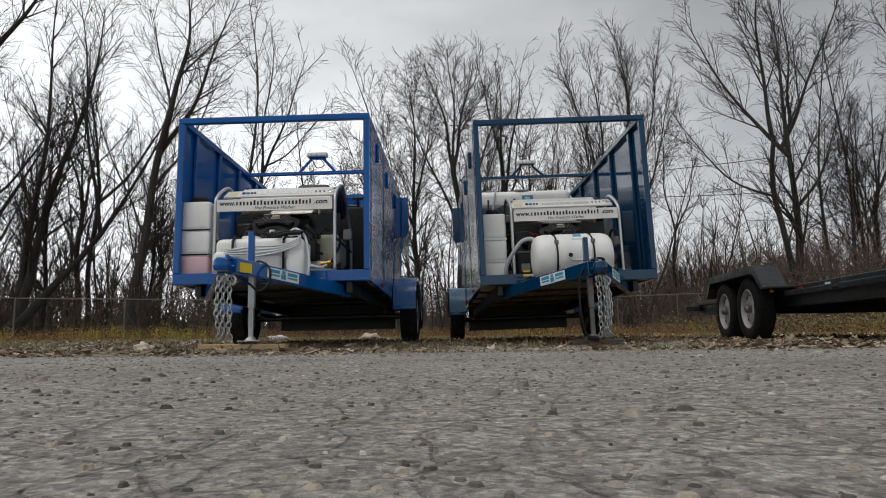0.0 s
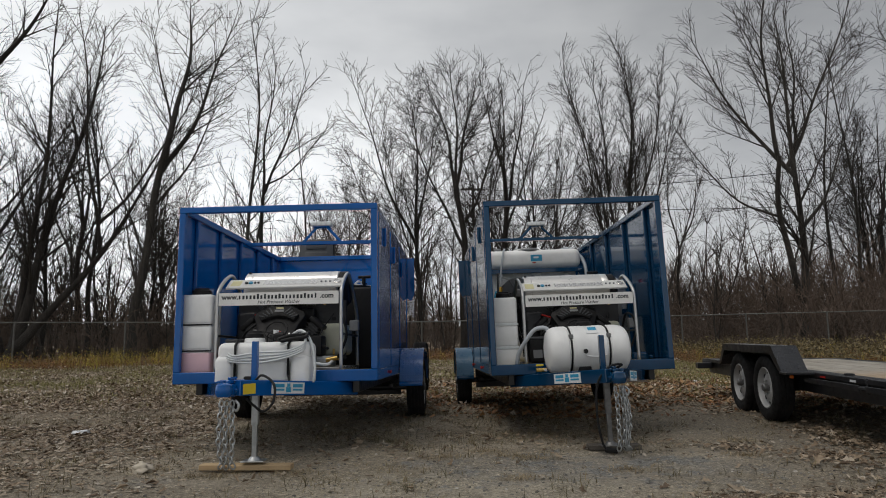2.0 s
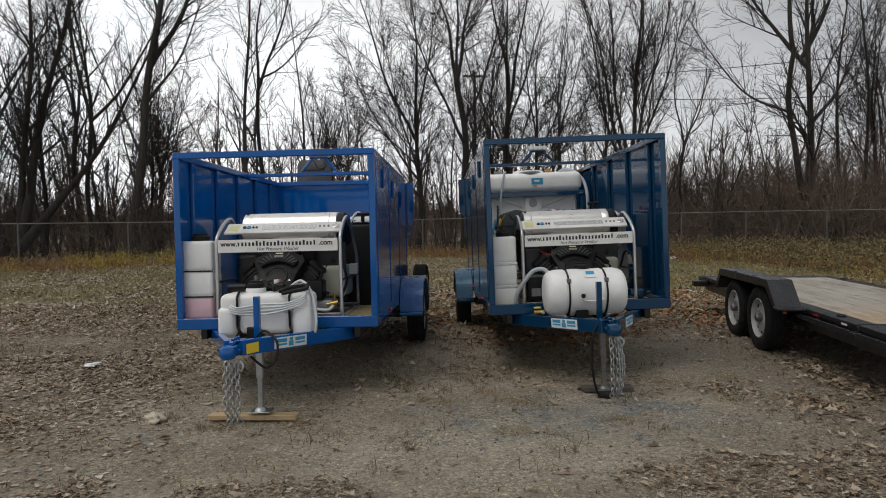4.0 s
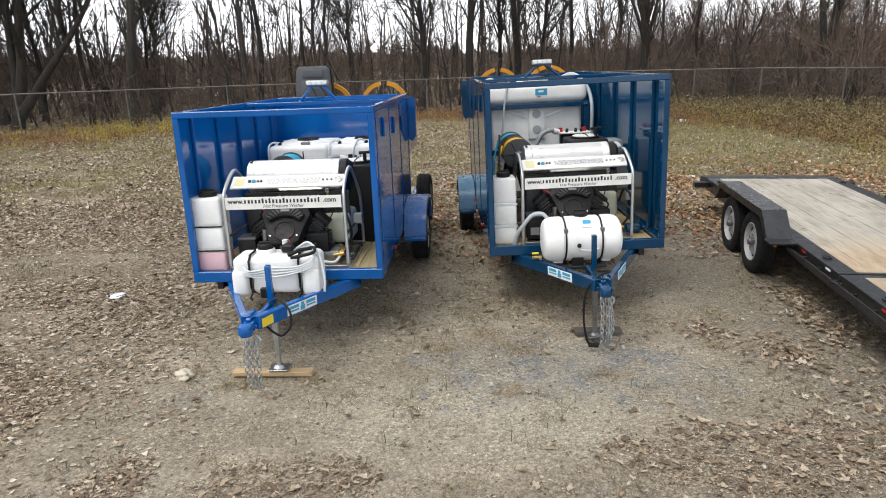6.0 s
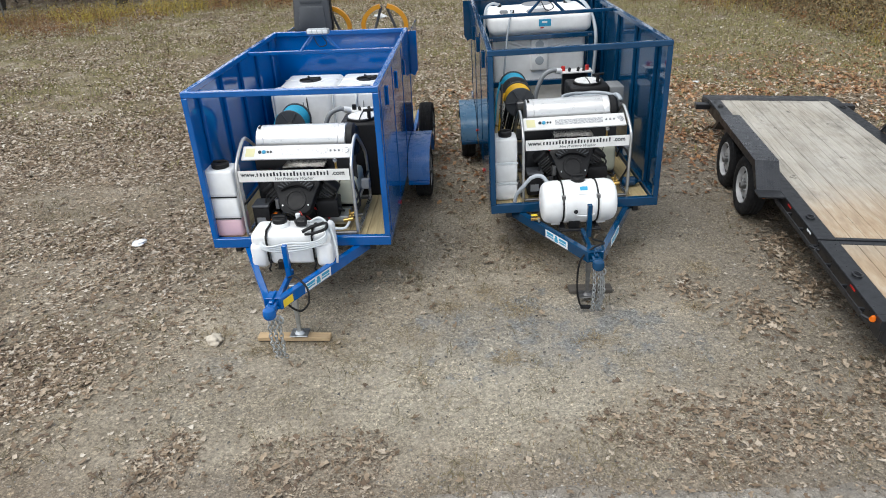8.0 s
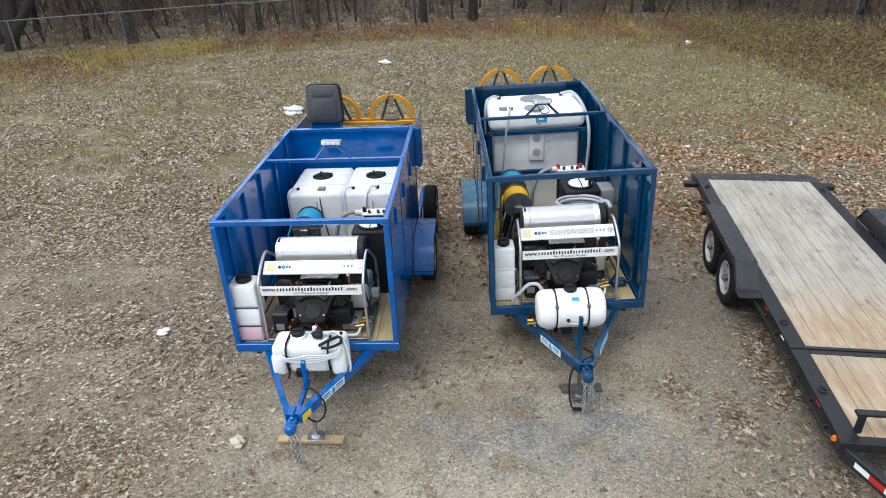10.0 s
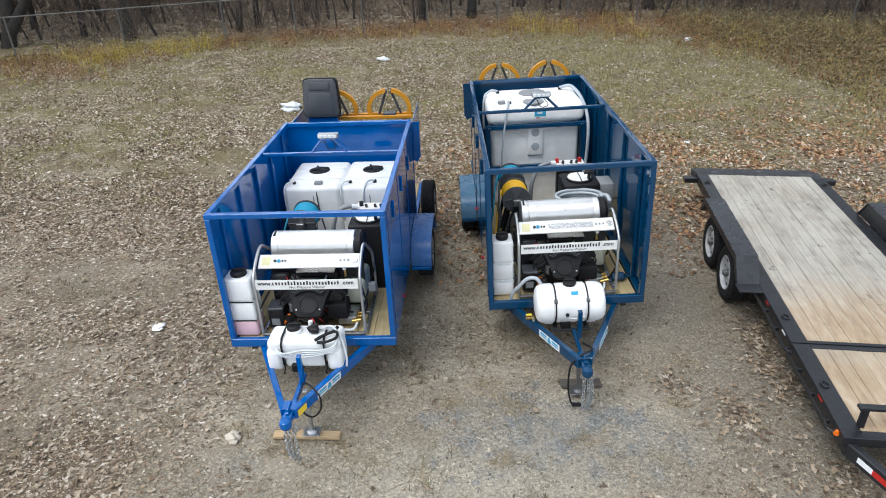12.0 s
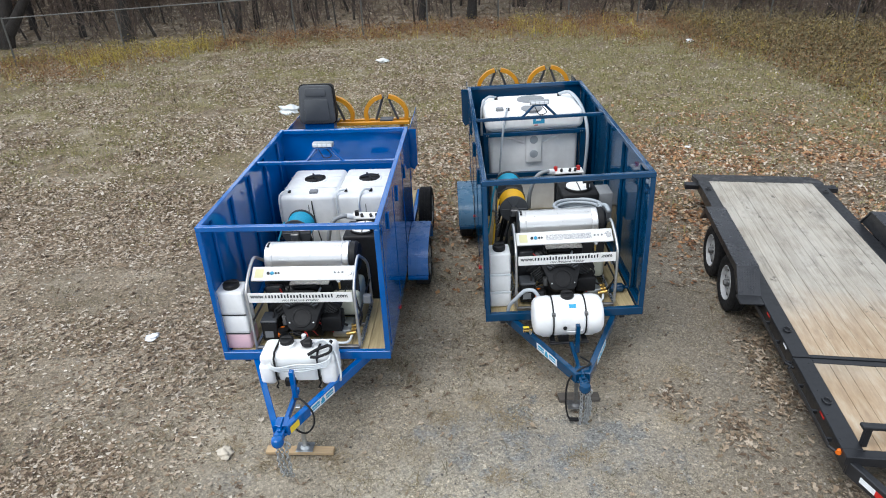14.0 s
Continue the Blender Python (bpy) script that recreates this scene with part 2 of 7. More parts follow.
SCUFFED = plastic("scuffed_black_paint", (0.03, 0.031, 0.034), 0.5, 0.4, stain=(0.42, 0.41, 0.39))
# blue plates paler than the bodywork: reflected sky is put into their colour
TREAD_A = tread_plate("blue_tread_plate", (0.03, 0.13, 0.38))
TREAD_B = tread_plate("teal_tread_plate", (0.05, 0.14, 0.24))
TREAD_BLACK = tread_plate("black_tread_plate", (0.022, 0.024, 0.029))


def bark(name, light, dark):
    k = Mat(name, light, 0.9)
    c = k.ramp(k.noise(5, 6, 0.65, (2.2, 2.2, 0.5)), [(0.3, dark), (0.7, light)])
    k.colour(k.mix(1.0, c, k.ramp(k.random(), [(0.0, 0.75), (1.0, 1.2)]), "MULTIPLY"))
    k.bump(k.noise(14, 6, 0.7, (2, 2, 0.5)), 0.6, 0.03)
    return k.m


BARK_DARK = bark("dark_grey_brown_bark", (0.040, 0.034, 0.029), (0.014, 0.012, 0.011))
BARK_GREY = bark("pale_grey_bark", (0.060, 0.054, 0.047), (0.022, 0.020, 0.018))
TWIG = bark("twig_bark", (0.030, 0.025, 0.021), (0.014, 0.012, 0.010))
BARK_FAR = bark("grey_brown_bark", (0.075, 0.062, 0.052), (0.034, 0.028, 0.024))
BRUSH = bark("brush_twig", (0.15, 0.108, 0.084), (0.07, 0.051, 0.040))


def leaf_mat(name, stops):
    k = Mat(name, (0.3, 0.2, 0.1), 0.7)
    c = k.ramp(k.island(), stops)
    k.colour(k.mix(1.0, c, k.ramp(k.noise(40, 3), [(0.3, 0.75), (0.7, 1.15)]), "MULTIPLY"))
    return k.m


LEAF = leaf_mat("dead_leaf", [(0.0, (0.09, 0.058, 0.036)), (0.35, (0.20, 0.142, 0.090)), (0.68, (0.34, 0.262, 0.180)), (0.92, (0.41, 0.34, 0.26)), (1.0, (0.49, 0.43, 0.355))])
LEAF_DARK = leaf_mat("shredded_leaf", [(0.0, (0.07, 0.046, 0.030)), (0.4, (0.23, 0.172, 0.12)), (0.75, (0.38, 0.305, 0.225)), (1.0, (0.52, 0.44, 0.34))])
LEAF_RED = leaf_mat("russet_dead_leaf", [(0.0, (0.14, 0.062, 0.03)), (0.35, (0.29, 0.14, 0.062)), (0.7, (0.42, 0.235, 0.108)), (0.88, (0.48, 0.35, 0.22)), (1.0, (0.62, 0.55, 0.45))])
LEAF_PALE = leaf_mat("bleached_dead_leaf", [(0.0, (0.07, 0.045, 0.03)), (0.28, (0.21, 0.14, 0.08)), (0.55, (0.36, 0.285, 0.20)), (0.82, (0.48, 0.41, 0.325)), (1.0, (0.62, 0.565, 0.48))])
OLIVE_GRASS = leaf_mat("olive_tuft", [(0.0, (0.07, 0.06, 0.028)), (0.5, (0.14, 0.115, 0.055)), (1.0, (0.25, 0.205, 0.115))])
DRY_GRASS = leaf_mat("dry_grass", [(0.0, (0.11, 0.083, 0.04)), (0.5, (0.20, 0.158, 0.08)), (1.0, (0.30, 0.25, 0.145))])
STRAW = leaf_mat("matted_straw", [(0.0, (0.15, 0.11, 0.062)), (0.5, (0.29, 0.225, 0.132)), (1.0, (0.43, 0.355, 0.23))])
GREEN_GRASS = leaf_mat("dull_grass", [(0.0, (0.12, 0.125, 0.035)), (0.5, (0.25, 0.24, 0.08)), (1.0, (0.40, 0.34, 0.16))])
WEED_YELLOW = leaf_mat("yellowing_weed", [(0.0, (0.20, 0.15, 0.03)), (0.5, (0.40, 0.31, 0.05)), (1.0, (0.58, 0.47, 0.11))])
WEED_BROWN = leaf_mat("brown_weed", [(0.0, (0.12, 0.066, 0.033)), (0.5, (0.23, 0.132, 0.06)), (1.0, (0.33, 0.215, 0.105))])
WEED_RUST = leaf_mat("rust_brown_weed", [(0.0, (0.08, 0.034, 0.014)), (0.4, (0.20, 0.088, 0.032)), (0.75, (0.32, 0.155, 0.055)), (1.0, (0.40, 0.26, 0.12))])
WEED_DARK = leaf_mat("dark_olive_weed", [(0.0, (0.06, 0.046, 0.021)), (0.5, (0.15, 0.114, 0.052)), (1.0, (0.29, 0.23, 0.11))])
SEED_HEAD = leaf_mat("pale_seed_head", [(0.0, (0.30, 0.26, 0.20)), (0.5, (0.48, 0.44, 0.37)), (1.0, (0.66, 0.63, 0.57))])
PEBBLE = leaf_mat("road_pebble", [(0.0, (0.05, 0.046, 0.042)), (0.3, (0.17, 0.16, 0.145)), (0.6, (0.29, 0.27, 0.24)), (0.9, (0.38, 0.33, 0.27)), (1.0, (0.55, 0.52, 0.47))])


def asphalt():
    k = Mat("cracked_asphalt", (0.2, 0.2, 0.2), 0.68)
    grain = k.ramp(k.noise(95, 6, 0.8), [(0.3, (0.10, 0.094, 0.086)), (0.5, (0.362, 0.345, 0.318)), (0.70, (0.72, 0.69, 0.64))])
    patch = k.ramp(k.noise(0.9, 5, 0.6), [(0.35, 0.78), (0.68, 1.12)])
    c = k.mix(1.0, grain, patch, "MULTIPLY")
    chip = k.n.new("ShaderNodeTexVoronoi")
    chip.inputs["Scale"].default_value = 100
    k.l.new(k.coord(), chip.inputs["Vector"])
    tone = k.n.new("ShaderNodeSeparateColor")
    k.l.new(chip.outputs["Color"], tone.inputs[0])
    c = k.mix(0.75, c, k.mix(1.0, c, k.ramp(tone.outputs["Red"], [(0.0, (0.38, 0.37, 0.36)), (0.3, (0.86, 0.86, 0.86)), (0.7, (1.14, 1.13, 1.11)), (1.0, (1.75, 1.70, 1.62))]), "MULTIPLY"))
    warp = k.n.new("ShaderNodeVectorMath")
    warp.operation = "MULTIPLY_ADD"
    w = k.n.new("ShaderNodeTexNoise")
    w.inputs["Scale"].default_value = 5.0
    k.l.new(k.tc.outputs["Object"], w.inputs["Vector"])
    k.l.new(w.outputs["Color"], warp.inputs[0])
    warp.inputs[1].default_value = (0.12, 0.12, 0.0)
    k.l.new(k.tc.outputs["Object"], warp.inputs[2])
    edge = k.voronoi(10.2, "DISTANCE_TO_EDGE", vector=warp.outputs[0])
    edge2 = k.voronoi(2.1, "DISTANCE_TO_EDGE", vector=warp.outputs[0])
    amount = k.ramp(k.noise(0.5, 3), [(0.28, 0.25), (0.5, 1.0)])
    line = k.math("MULTIPLY", k.ramp(edge, [(0.006, 1.0), (0.042, 0.0)]), amount)
    line = k.math("MAXIMUM", line, k.ramp(edge2, [(0.003, 0.8), (0.012, 0.0)]))
    c = k.mix(k.math("MULTIPLY", line, 0.36), c, (0.085, 0.077, 0.068))
    sand = k.ramp(k.noise(2.2, 6, 0.65), [(0.55, 0.0), (0.8, 0.45)])
    c = k.mix(sand, c, (0.30, 0.265, 0.215))
    sep = k.n.new("ShaderNodeSeparateXYZ")
    k.l.new(k.tc.outputs["Object"], sep.inputs[0])
    rim = k.ramp(k.math("ADD", k.math("DIVIDE", sep.outputs["Y"], 4.0), k.math("MULTIPLY", k.math("SUBTRACT", k.noise(3.0, 7, 0.7), 0.5), 0.30)), [(0.76, 0.0), (0.86, 0.9)])
    earth = k.ramp(k.noise(40, 6, 0.75), [(0.3, (0.12, 0.10, 0.078)), (0.5, (0.24, 0.205, 0.16)), (0.72, (0.40, 0.35, 0.29))])
    c = k.mix(rim, c, earth)
    blot = k.ramp(k.noise(1.6, 7, 0.7), [(0.52, 0.0), (0.66, 0.4)])
    k.colour(k.mix(blot, c, (0.14, 0.132, 0.12)))
    k.bump(k.noise(110, 5, 0.75), 0.9, 0.010)
    k.bump(k.voronoi(150), 0.6, 0.004)
    k.bump(k.ramp(line, [(0.0, 1.0), (1.0, 0.0)]), 0.8, 0.012)
    return k.m


def soil():
    k = Mat("dirt_and_gravel", (0.191, 0.169, 0.140), 0.95)
    fine = k.noise(75, 6, 0.75)
    mid = k.noise(7, 7, 0.68)
    sep = k.n.new("ShaderNodeSeparateXYZ")
    k.l.new(k.tc.outputs["Object"], sep.inputs[0])
    X, Y = sep.outputs["X"], sep.outputs["Y"]
    # trodden dirt: pale sand, grey gravel and darker damp soil in patches
    dirt = k.ramp(fine, [(0.28, (0.15, 0.125, 0.094)), (0.5, (0.298, 0.258, 0.201)), (0.78, (0.48, 0.425, 0.345))])
    gravel = k.ramp(k.noise(48, 5, 0.8), [(0.3, (0.12, 0.115, 0.108)), (0.5, (0.28, 0.268, 0.248)), (0.72, (0.50, 0.48, 0.445))])
    c = k.mix(k.ramp(k.noise(0.75, 7, 0.68), [(0.56, 0.0), (0.66, 0.55)]), dirt, gravel)
    c = k.mix(k.ramp(k.noise(0.85, 6, 0.65, (0.6, 1.2, 1)), [(0.46, 0.0), (0.60, 0.8)]), c, (0.42, 0.368, 0.295))
    c = k.mix(k.ramp(k.noise(1.5, 7, 0.7), [(0.60, 0.0), (0.70, 0.5)]), c, (0.135, 0.11, 0.085))
    # a pale sandy patch worn bare in the middle, by the road
    u = k.math("DIVIDE", k.math("SUBTRACT", X, 0.1), 1.5)
    v = k.math("DIVIDE", k.math("SUBTRACT", Y, 4.55), 0.75)
    ring = k.math("ADD", k.math("MULTIPLY", u, u), k.math("MULTIPLY", v, v))
    ring = k.math("ADD", ring, k.math("MULTIPLY", k.math("SUBTRACT", k.noise(1.8, 7, 0.7), 0.5), 2.4))
    c = k.mix(k.ramp(ring, [(0.3, 0.62), (1.0, 0.0)]), c, k.ramp(fine, [(0.3, (0.27, 0.24, 0.195)), (0.5, (0.42, 0.38, 0.312)), (0.75, (0.56, 0.515, 0.435))]))
    # a thin spread of grey-blue gravel between the tongues
    u2 = k.math("DIVIDE", k.math("SUBTRACT", X, 1.0), 1.7)
    v2 = k.math("DIVIDE", k.math("SUBTRACT", Y, 5.25), 0.75)
    spill = k.math("ADD", k.math("ADD", k.math("MULTIPLY", u2, u2), k.math("MULTIPLY", v2, v2)), k.math("MULTIPLY", k.math("SUBTRACT", k.noise(2.6, 7, 0.7), 0.5), 3.6))
    c = k.mix(k.ramp(spill, [(0.25, 0.5), (0.95, 0.0)]), c, gravel)
    flecks = k.math("ADD", k.math("MULTIPLY", spill, 0.12), k.math("SUBTRACT", 1.0, k.noise(3.4, 6, 0.68)))
    c = k.mix(k.ramp(flecks, [(0.44, 0.85), (0.53, 0.0)]), c, k.ramp(k.noise(52, 5, 0.8), [(0.3, (0.09, 0.095, 0.10)), (0.5, (0.215, 0.22, 0.222)), (0.72, (0.43, 0.435, 0.43))]))
    # darker brown earth along the road's edge
    kerb = k.math("ADD", Y, k.math("MULTIPLY", k.math("SUBTRACT", k.noise(1.1, 6, 0.65), 0.5), 0.9))
    c = k.mix(k.ramp(k.math("DIVIDE", kerb, 10.0), [(0.345, 0.62), (0.385, 0.0)]), c, k.ramp(fine, [(0.3, (0.115, 0.088, 0.066)), (0.5, (0.215, 0.172, 0.132)), (0.75, (0.33, 0.28, 0.225))]))
    # darker grey-brown trodden earth towards +X, beside the flatbed
    onset = k.math("ADD", X, k.math("MULTIPLY", k.math("SUBTRACT", k.noise(1.2, 6, 0.65), 0.5), 2.2))
    c = k.mix(k.ramp(k.math("DIVIDE", onset, 10.0), [(0.17, 0.0), (0.30, 0.55)]), c, k.ramp(fine, [(0.3, (0.085, 0.072, 0.057)), (0.5, (0.19, 0.163, 0.132)), (0.75, (0.33, 0.295, 0.25))]))
    # leaf mould towards the left and the field, thin grass further back
    far = k.math("ADD", k.ramp(k.math("DIVIDE", Y, 40.0), [(0.22, 0.0), (0.31, 1.0)]), k.ramp(k.math("DIVIDE", X, -20.0), [(0.11, 0.0), (0.19, 0.6)]))
    mould = k.ramp(k.noise(16, 8, 0.75), [(0.34, (0.048, 0.032, 0.019)), (0.5, (0.135, 0.096, 0.058)), (0.68, (0.34, 0.265, 0.175))])
    grass = k.ramp(k.noise(13, 8, 0.75), [(0.34, (0.06, 0.05, 0.016)), (0.5, (0.175, 0.158, 0.062)), (0.68, (0.36, 0.30, 0.14))])
    back = k.ramp(k.math("DIVIDE", Y, 40.0), [(0.24, 0.0), (0.42, 0.75), (0.64, 0.9), (0.70, 0.0)])
    wild = k.mix(k.math("MULTIPLY", back, k.ramp(k.noise(0.55, 7, 0.65), [(0.38, 0.0), (0.50, 1.0)])), mould, grass)
    c = k.mix(k.math("MULTIPLY", k.math("MINIMUM", far, 1.0), k.ramp(k.noise(1.3, 7, 0.65), [(0.36, 0.35), (0.56, 1.0)])), c, wild)
    c = k.mix(1.0, c, k.ramp(k.noise(30, 6, 0.75), [(0.3, (0.5, 0.5, 0.5)), (0.5, (1.0, 1.0, 0.985)), (0.72, (1.4, 1.4, 1.37))]), "MULTIPLY")
    # single small stones, each of its own shade, thicker in some patches
    for size, most in ((88, 0.85), (40, 0.5)):
        stones = k.n.new("ShaderNodeTexVoronoi")
        stones.inputs["Scale"].default_value = size
        k.l.new(k.coord(), stones.inputs["Vector"])
        one = k.n.new("ShaderNodeSeparateColor")
        k.l.new(stones.outputs["Color"], one.inputs[0])
        shade = k.ramp(one.outputs["Red"], [(0.0, (0.52, 0.51, 0.50)), (0.4, (0.90, 0.90, 0.88)), (0.78, (1.12, 1.11, 1.07)), (1.0, (1.8, 1.77, 1.70))])
        c = k.mix(k.ramp(k.noise(1.1 + 0.01 * size, 6, 0.7), [(0.40, 0.25 * most), (0.60, most)]), c, k.mix(1.0, c, shade, "MULTIPLY"))
    k.colour(c)
    k.bump(fine, 0.9, 0.018)
    k.bump(mid, 0.6, 0.05)
    return k.m


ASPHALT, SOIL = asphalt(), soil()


# ---- mesh helpers ----
def part(name, bm, material, parent=None, label="", smooth=True, angle=35):
    me = bpy.data.meshes.new(name)
    if smooth:
        for f in bm.faces:
            f.smooth = True
        bm.edges.ensure_lookup_table()
        for e in bm.edges:
            if len(e.link_faces) == 2 and e.calc_face_angle(0) > radians(angle):
                e.smooth = False
    bm.to_mesh(me)
    bm.free()
    me.materials.append(material)
    ob = new(name, me)
    if parent:
        ob.parent = parent
    if label:
        tagged(ob, label)
    return ob


def raw(name, verts, faces, material, parent=None, smooth=False):
    me = bpy.data.meshes.new(name)
    me.from_pydata(verts, [], faces)
    if smooth:
        me.polygons.foreach_set("use_smooth", [True] * len(me.polygons))
    me.materials.append(material)
    ob = new(name, me)
    if parent:
        ob.parent = parent
    return ob


def thing(name, m, label, category, group="", kind=""):
    e = new(name)
    e.matrix_world = m
    e.empty_display_size = 0.2
    return tagged(e, label, category, group, kind)


def box(x0, x1, y0, y1, z0, z1, bevel=0.004, bm=None, m=None, seg=1):
    bm2 = bmesh.new()
    bmesh.ops.create_cube(bm2, size=1, matrix=Matrix.Translation(((x0 + x1) / 2, (y0 + y1) / 2, (z0 + z1) / 2)) @ Matrix.Diagonal((abs(x1 - x0), abs(y1 - y0), abs(z1 - z0), 1)))
    if bevel:
        bmesh.ops.bevel(bm2, geom=bm2.edges[:], offset=min(bevel, 0.45 * min(abs(x1 - x0), abs(y1 - y0), abs(z1 - z0))), segments=seg, affect="EDGES", profile=0.5)
    if m:
        bmesh.ops.transform(bm2, matrix=m, verts=bm2.verts)
    return join(bm, bm2)


def join(bm, bm2):
    if bm is None:
        return bm2
    me = bpy.data.meshes.new("tmp")
    bm2.to_mesh(me)
    bm.from_mesh(me)
    bm2.free()
    bpy.data.meshes.remove(me)
    return bm


def rod(p, q, r, n=10, bm=None, r2=None):
    """A capped cylinder from p to q."""
    p, q = Vector(p), Vector(q)
    bm2 = bmesh.new()
    d = q - p
    m = Matrix.Translation((p + q) / 2) @ d.to_track_quat("Z", "Y").to_matrix().to_4x4()
    bmesh.ops.create_cone(bm2, cap_ends=True, segments=n, radius1=r, radius2=r if r2 is None else r2, depth=d.length, matrix=m)
    return join(bm, bm2)


def spline(pts, n=6):
    """Catmull-Rom points through pts."""
    P = [Vector(p) for p in pts]
    P = [P[0] * 2 - P[1]] + P + [P[-1] * 2 - P[-2]]
    out = []
    for i in range(1, len(P) - 2):
        a, b, c, d = P[i - 1 : i + 3]
        for k in range(n):
            t = k / n
            out.append(0.5 * (2 * b + (c - a) * t + (2 * a - 5 * b + 4 * c - d) * t * t + (3 * b - a - 3 * c + d) * t**3))
    return out + [P[-2]]


def tube(pts, r, n=8, bm=None, r2=None):
    """A tube of radius r (to r2) along a polyline."""
    bm = bm or bmesh.new()
    P = [Vector(p) for p in pts]
    rings, side = [], None
    for i, p in enumerate(P):
        d = (P[min(i + 1, len(P) - 1)] - P[max(i - 1, 0)]).normalized()
        side = d.orthogonal().normalized() if side is None else (side - side.dot(d) * d).normalized()
        up = d.cross(side)
        k = r if r2 is None else r + (r2 - r) * i / (len(P) - 1)
        rings.append([bm.verts.new(p + k * (math.cos(6.28319 * j / n) * side + math.sin(6.28319 * j / n) * up)) for j in range(n)])
    for a, b in zip(rings, rings[1:]):
        for j in range(n):
            bm.faces.new((a[j], a[(j + 1) % n], b[(j + 1) % n], b[j]))
    bm.faces.new(rings[0][::-1])
    bm.faces.new(rings[-1])
    return bm


def lathe(profile, n=20, m=None, bm=None, caps=True):
    """Turns (radius, height) pairs round z."""
    bm2 = bmesh.new()
    rings = []
    for r, z in profile:
        rings.append([bm2.verts.new((max(r, 1e-4) * math.cos(6.28319 * j / n), max(r, 1e-4) * math.sin(6.28319 * j / n), z)) for j in range(n)])
    for a, b in zip(rings, rings[1:]):
        for j in range(n):
            bm2.faces.new((a[j], a[(j + 1) % n], b[(j + 1) % n], b[j]))
    if caps:
        bm2.faces.new(rings[0][::-1])
        bm2.faces.new(rings[-1])
    if m:
        bmesh.ops.transform(bm2, matrix=m, verts=bm2.verts)
    return join(bm, bm2)


def prism(outline, y0, y1, axis="y", bevel=0.0, bm=None):
    """An outline of two coordinates pushed along an axis."""
    bm2 = bmesh.new()
    def at(a, b, c):
        return {"y": (a, c, b), "x": (c, a, b), "z": (a, b, c)}[axis]
    lo = [bm2.verts.new(at(a, b, y0)) for a, b in outline]
    hi = [bm2.verts.new(at(a, b, y1)) for a, b in outline]
    n = len(lo)
    for j in range(n):
        bm2.faces.new((lo[j], lo[(j + 1) % n], hi[(j + 1) % n], hi[j]))
    bm2.faces.new(lo[::-1])
    bm2.faces.new(hi)
    bmesh.ops.recalc_face_normals(bm2, faces=bm2.faces[:])
    if bevel:
        bmesh.ops.bevel(bm2, geom=bm2.edges[:], offset=bevel, segments=2, affect="EDGES", profile=0.5)
    return join(bm, bm2)


X90 = Matrix.Rotation(radians(90), 4, "Y")
rng = random.Random(7)


# ---- ground and road ----
def edge_y(x):
    return 3.42 + 0.10 * noise.noise((x * 0.9, 3.1, 0)) + 0.05 * noise.noise((x * 3.1, 8.0, 0)) - 0.26 * math.exp(-((x + 1.3) / 0.9) ** 2)


def spread(a, b, step, far, grow=1.35):
    v, s = [a + i * step for i in range(int((b - a) / step) + 1)], step
    lo, hi, sl = v[0], v[-1], step
    while hi < far:
        s *= grow
        hi += s
        sl *= grow
        lo -= sl
        v = [lo] + v + [hi]
    return v


def ground_z(x, y):
    z = 0.035 * noise.noise((x * 0.45, y * 0.45, 1.7)) + 0.018 * noise.noise((x * 1.9, y * 1.9, 4.2))
    onset = min(1.0, max(0.0, (y - edge_y(x)) / 2.5))
    return z * (0.35 + 0.65 * onset) - 0.004


def build_ground():
    xs, ys = spread(-16, 18, 0.22, 900), spread(2.8, 31, 0.22, 900)
    ys = [y for y in ys if y > -400]
    v = [(x, y, ground_z(x, y) if -20 < x < 22 and y < 40 else 0.0) if y > 2.9 else (x, y, -0.03) for y in ys for x in xs]
    w = len(xs)
    f = [(j * w + i, j * w + i + 1, j * w + w + i + 1, j * w + w + i) for j in range(len(ys) - 1) for i in range(w - 1)]
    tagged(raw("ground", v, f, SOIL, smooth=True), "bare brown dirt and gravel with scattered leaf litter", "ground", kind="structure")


def build_road():
    xs = [-60 + 4 * i for i in range(12)] + [-12 + 0.08 * i for i in range(301)] + [16 + 4 * i for i in range(12)]
    v, f = [], []
    rows = (-9.0, -3.0, 0.0, 1.5, 2.6)
    for x in xs:
        e = edge_y(x) + rng.uniform(-0.018, 0.018)
        v += [(x, y, 0.012) for y in rows] + [(x, e - 0.05, 0.012), (x, e, 0.004), (x, e + 0.01, -0.06)]
    k = len(rows) + 3
    for i in range(len(xs) - 1):
        for j in range(k - 1):
            f.append((i * k + j, i * k + k + j, i * k + k + j + 1, i * k + j + 1))
    tagged(raw("road", v, f, ASPHALT), "cracked grey asphalt road with a ragged edge", "road", kind="structure")


build_ground()
build_road()


# ---- enclosed work trailers ----
T_A = pose(-1.55, 5.93, 0, -1.5, -0.7, -1.6)
T_B = pose(1.26, 6.57, 0, -1.2, -1.7, 0.9)


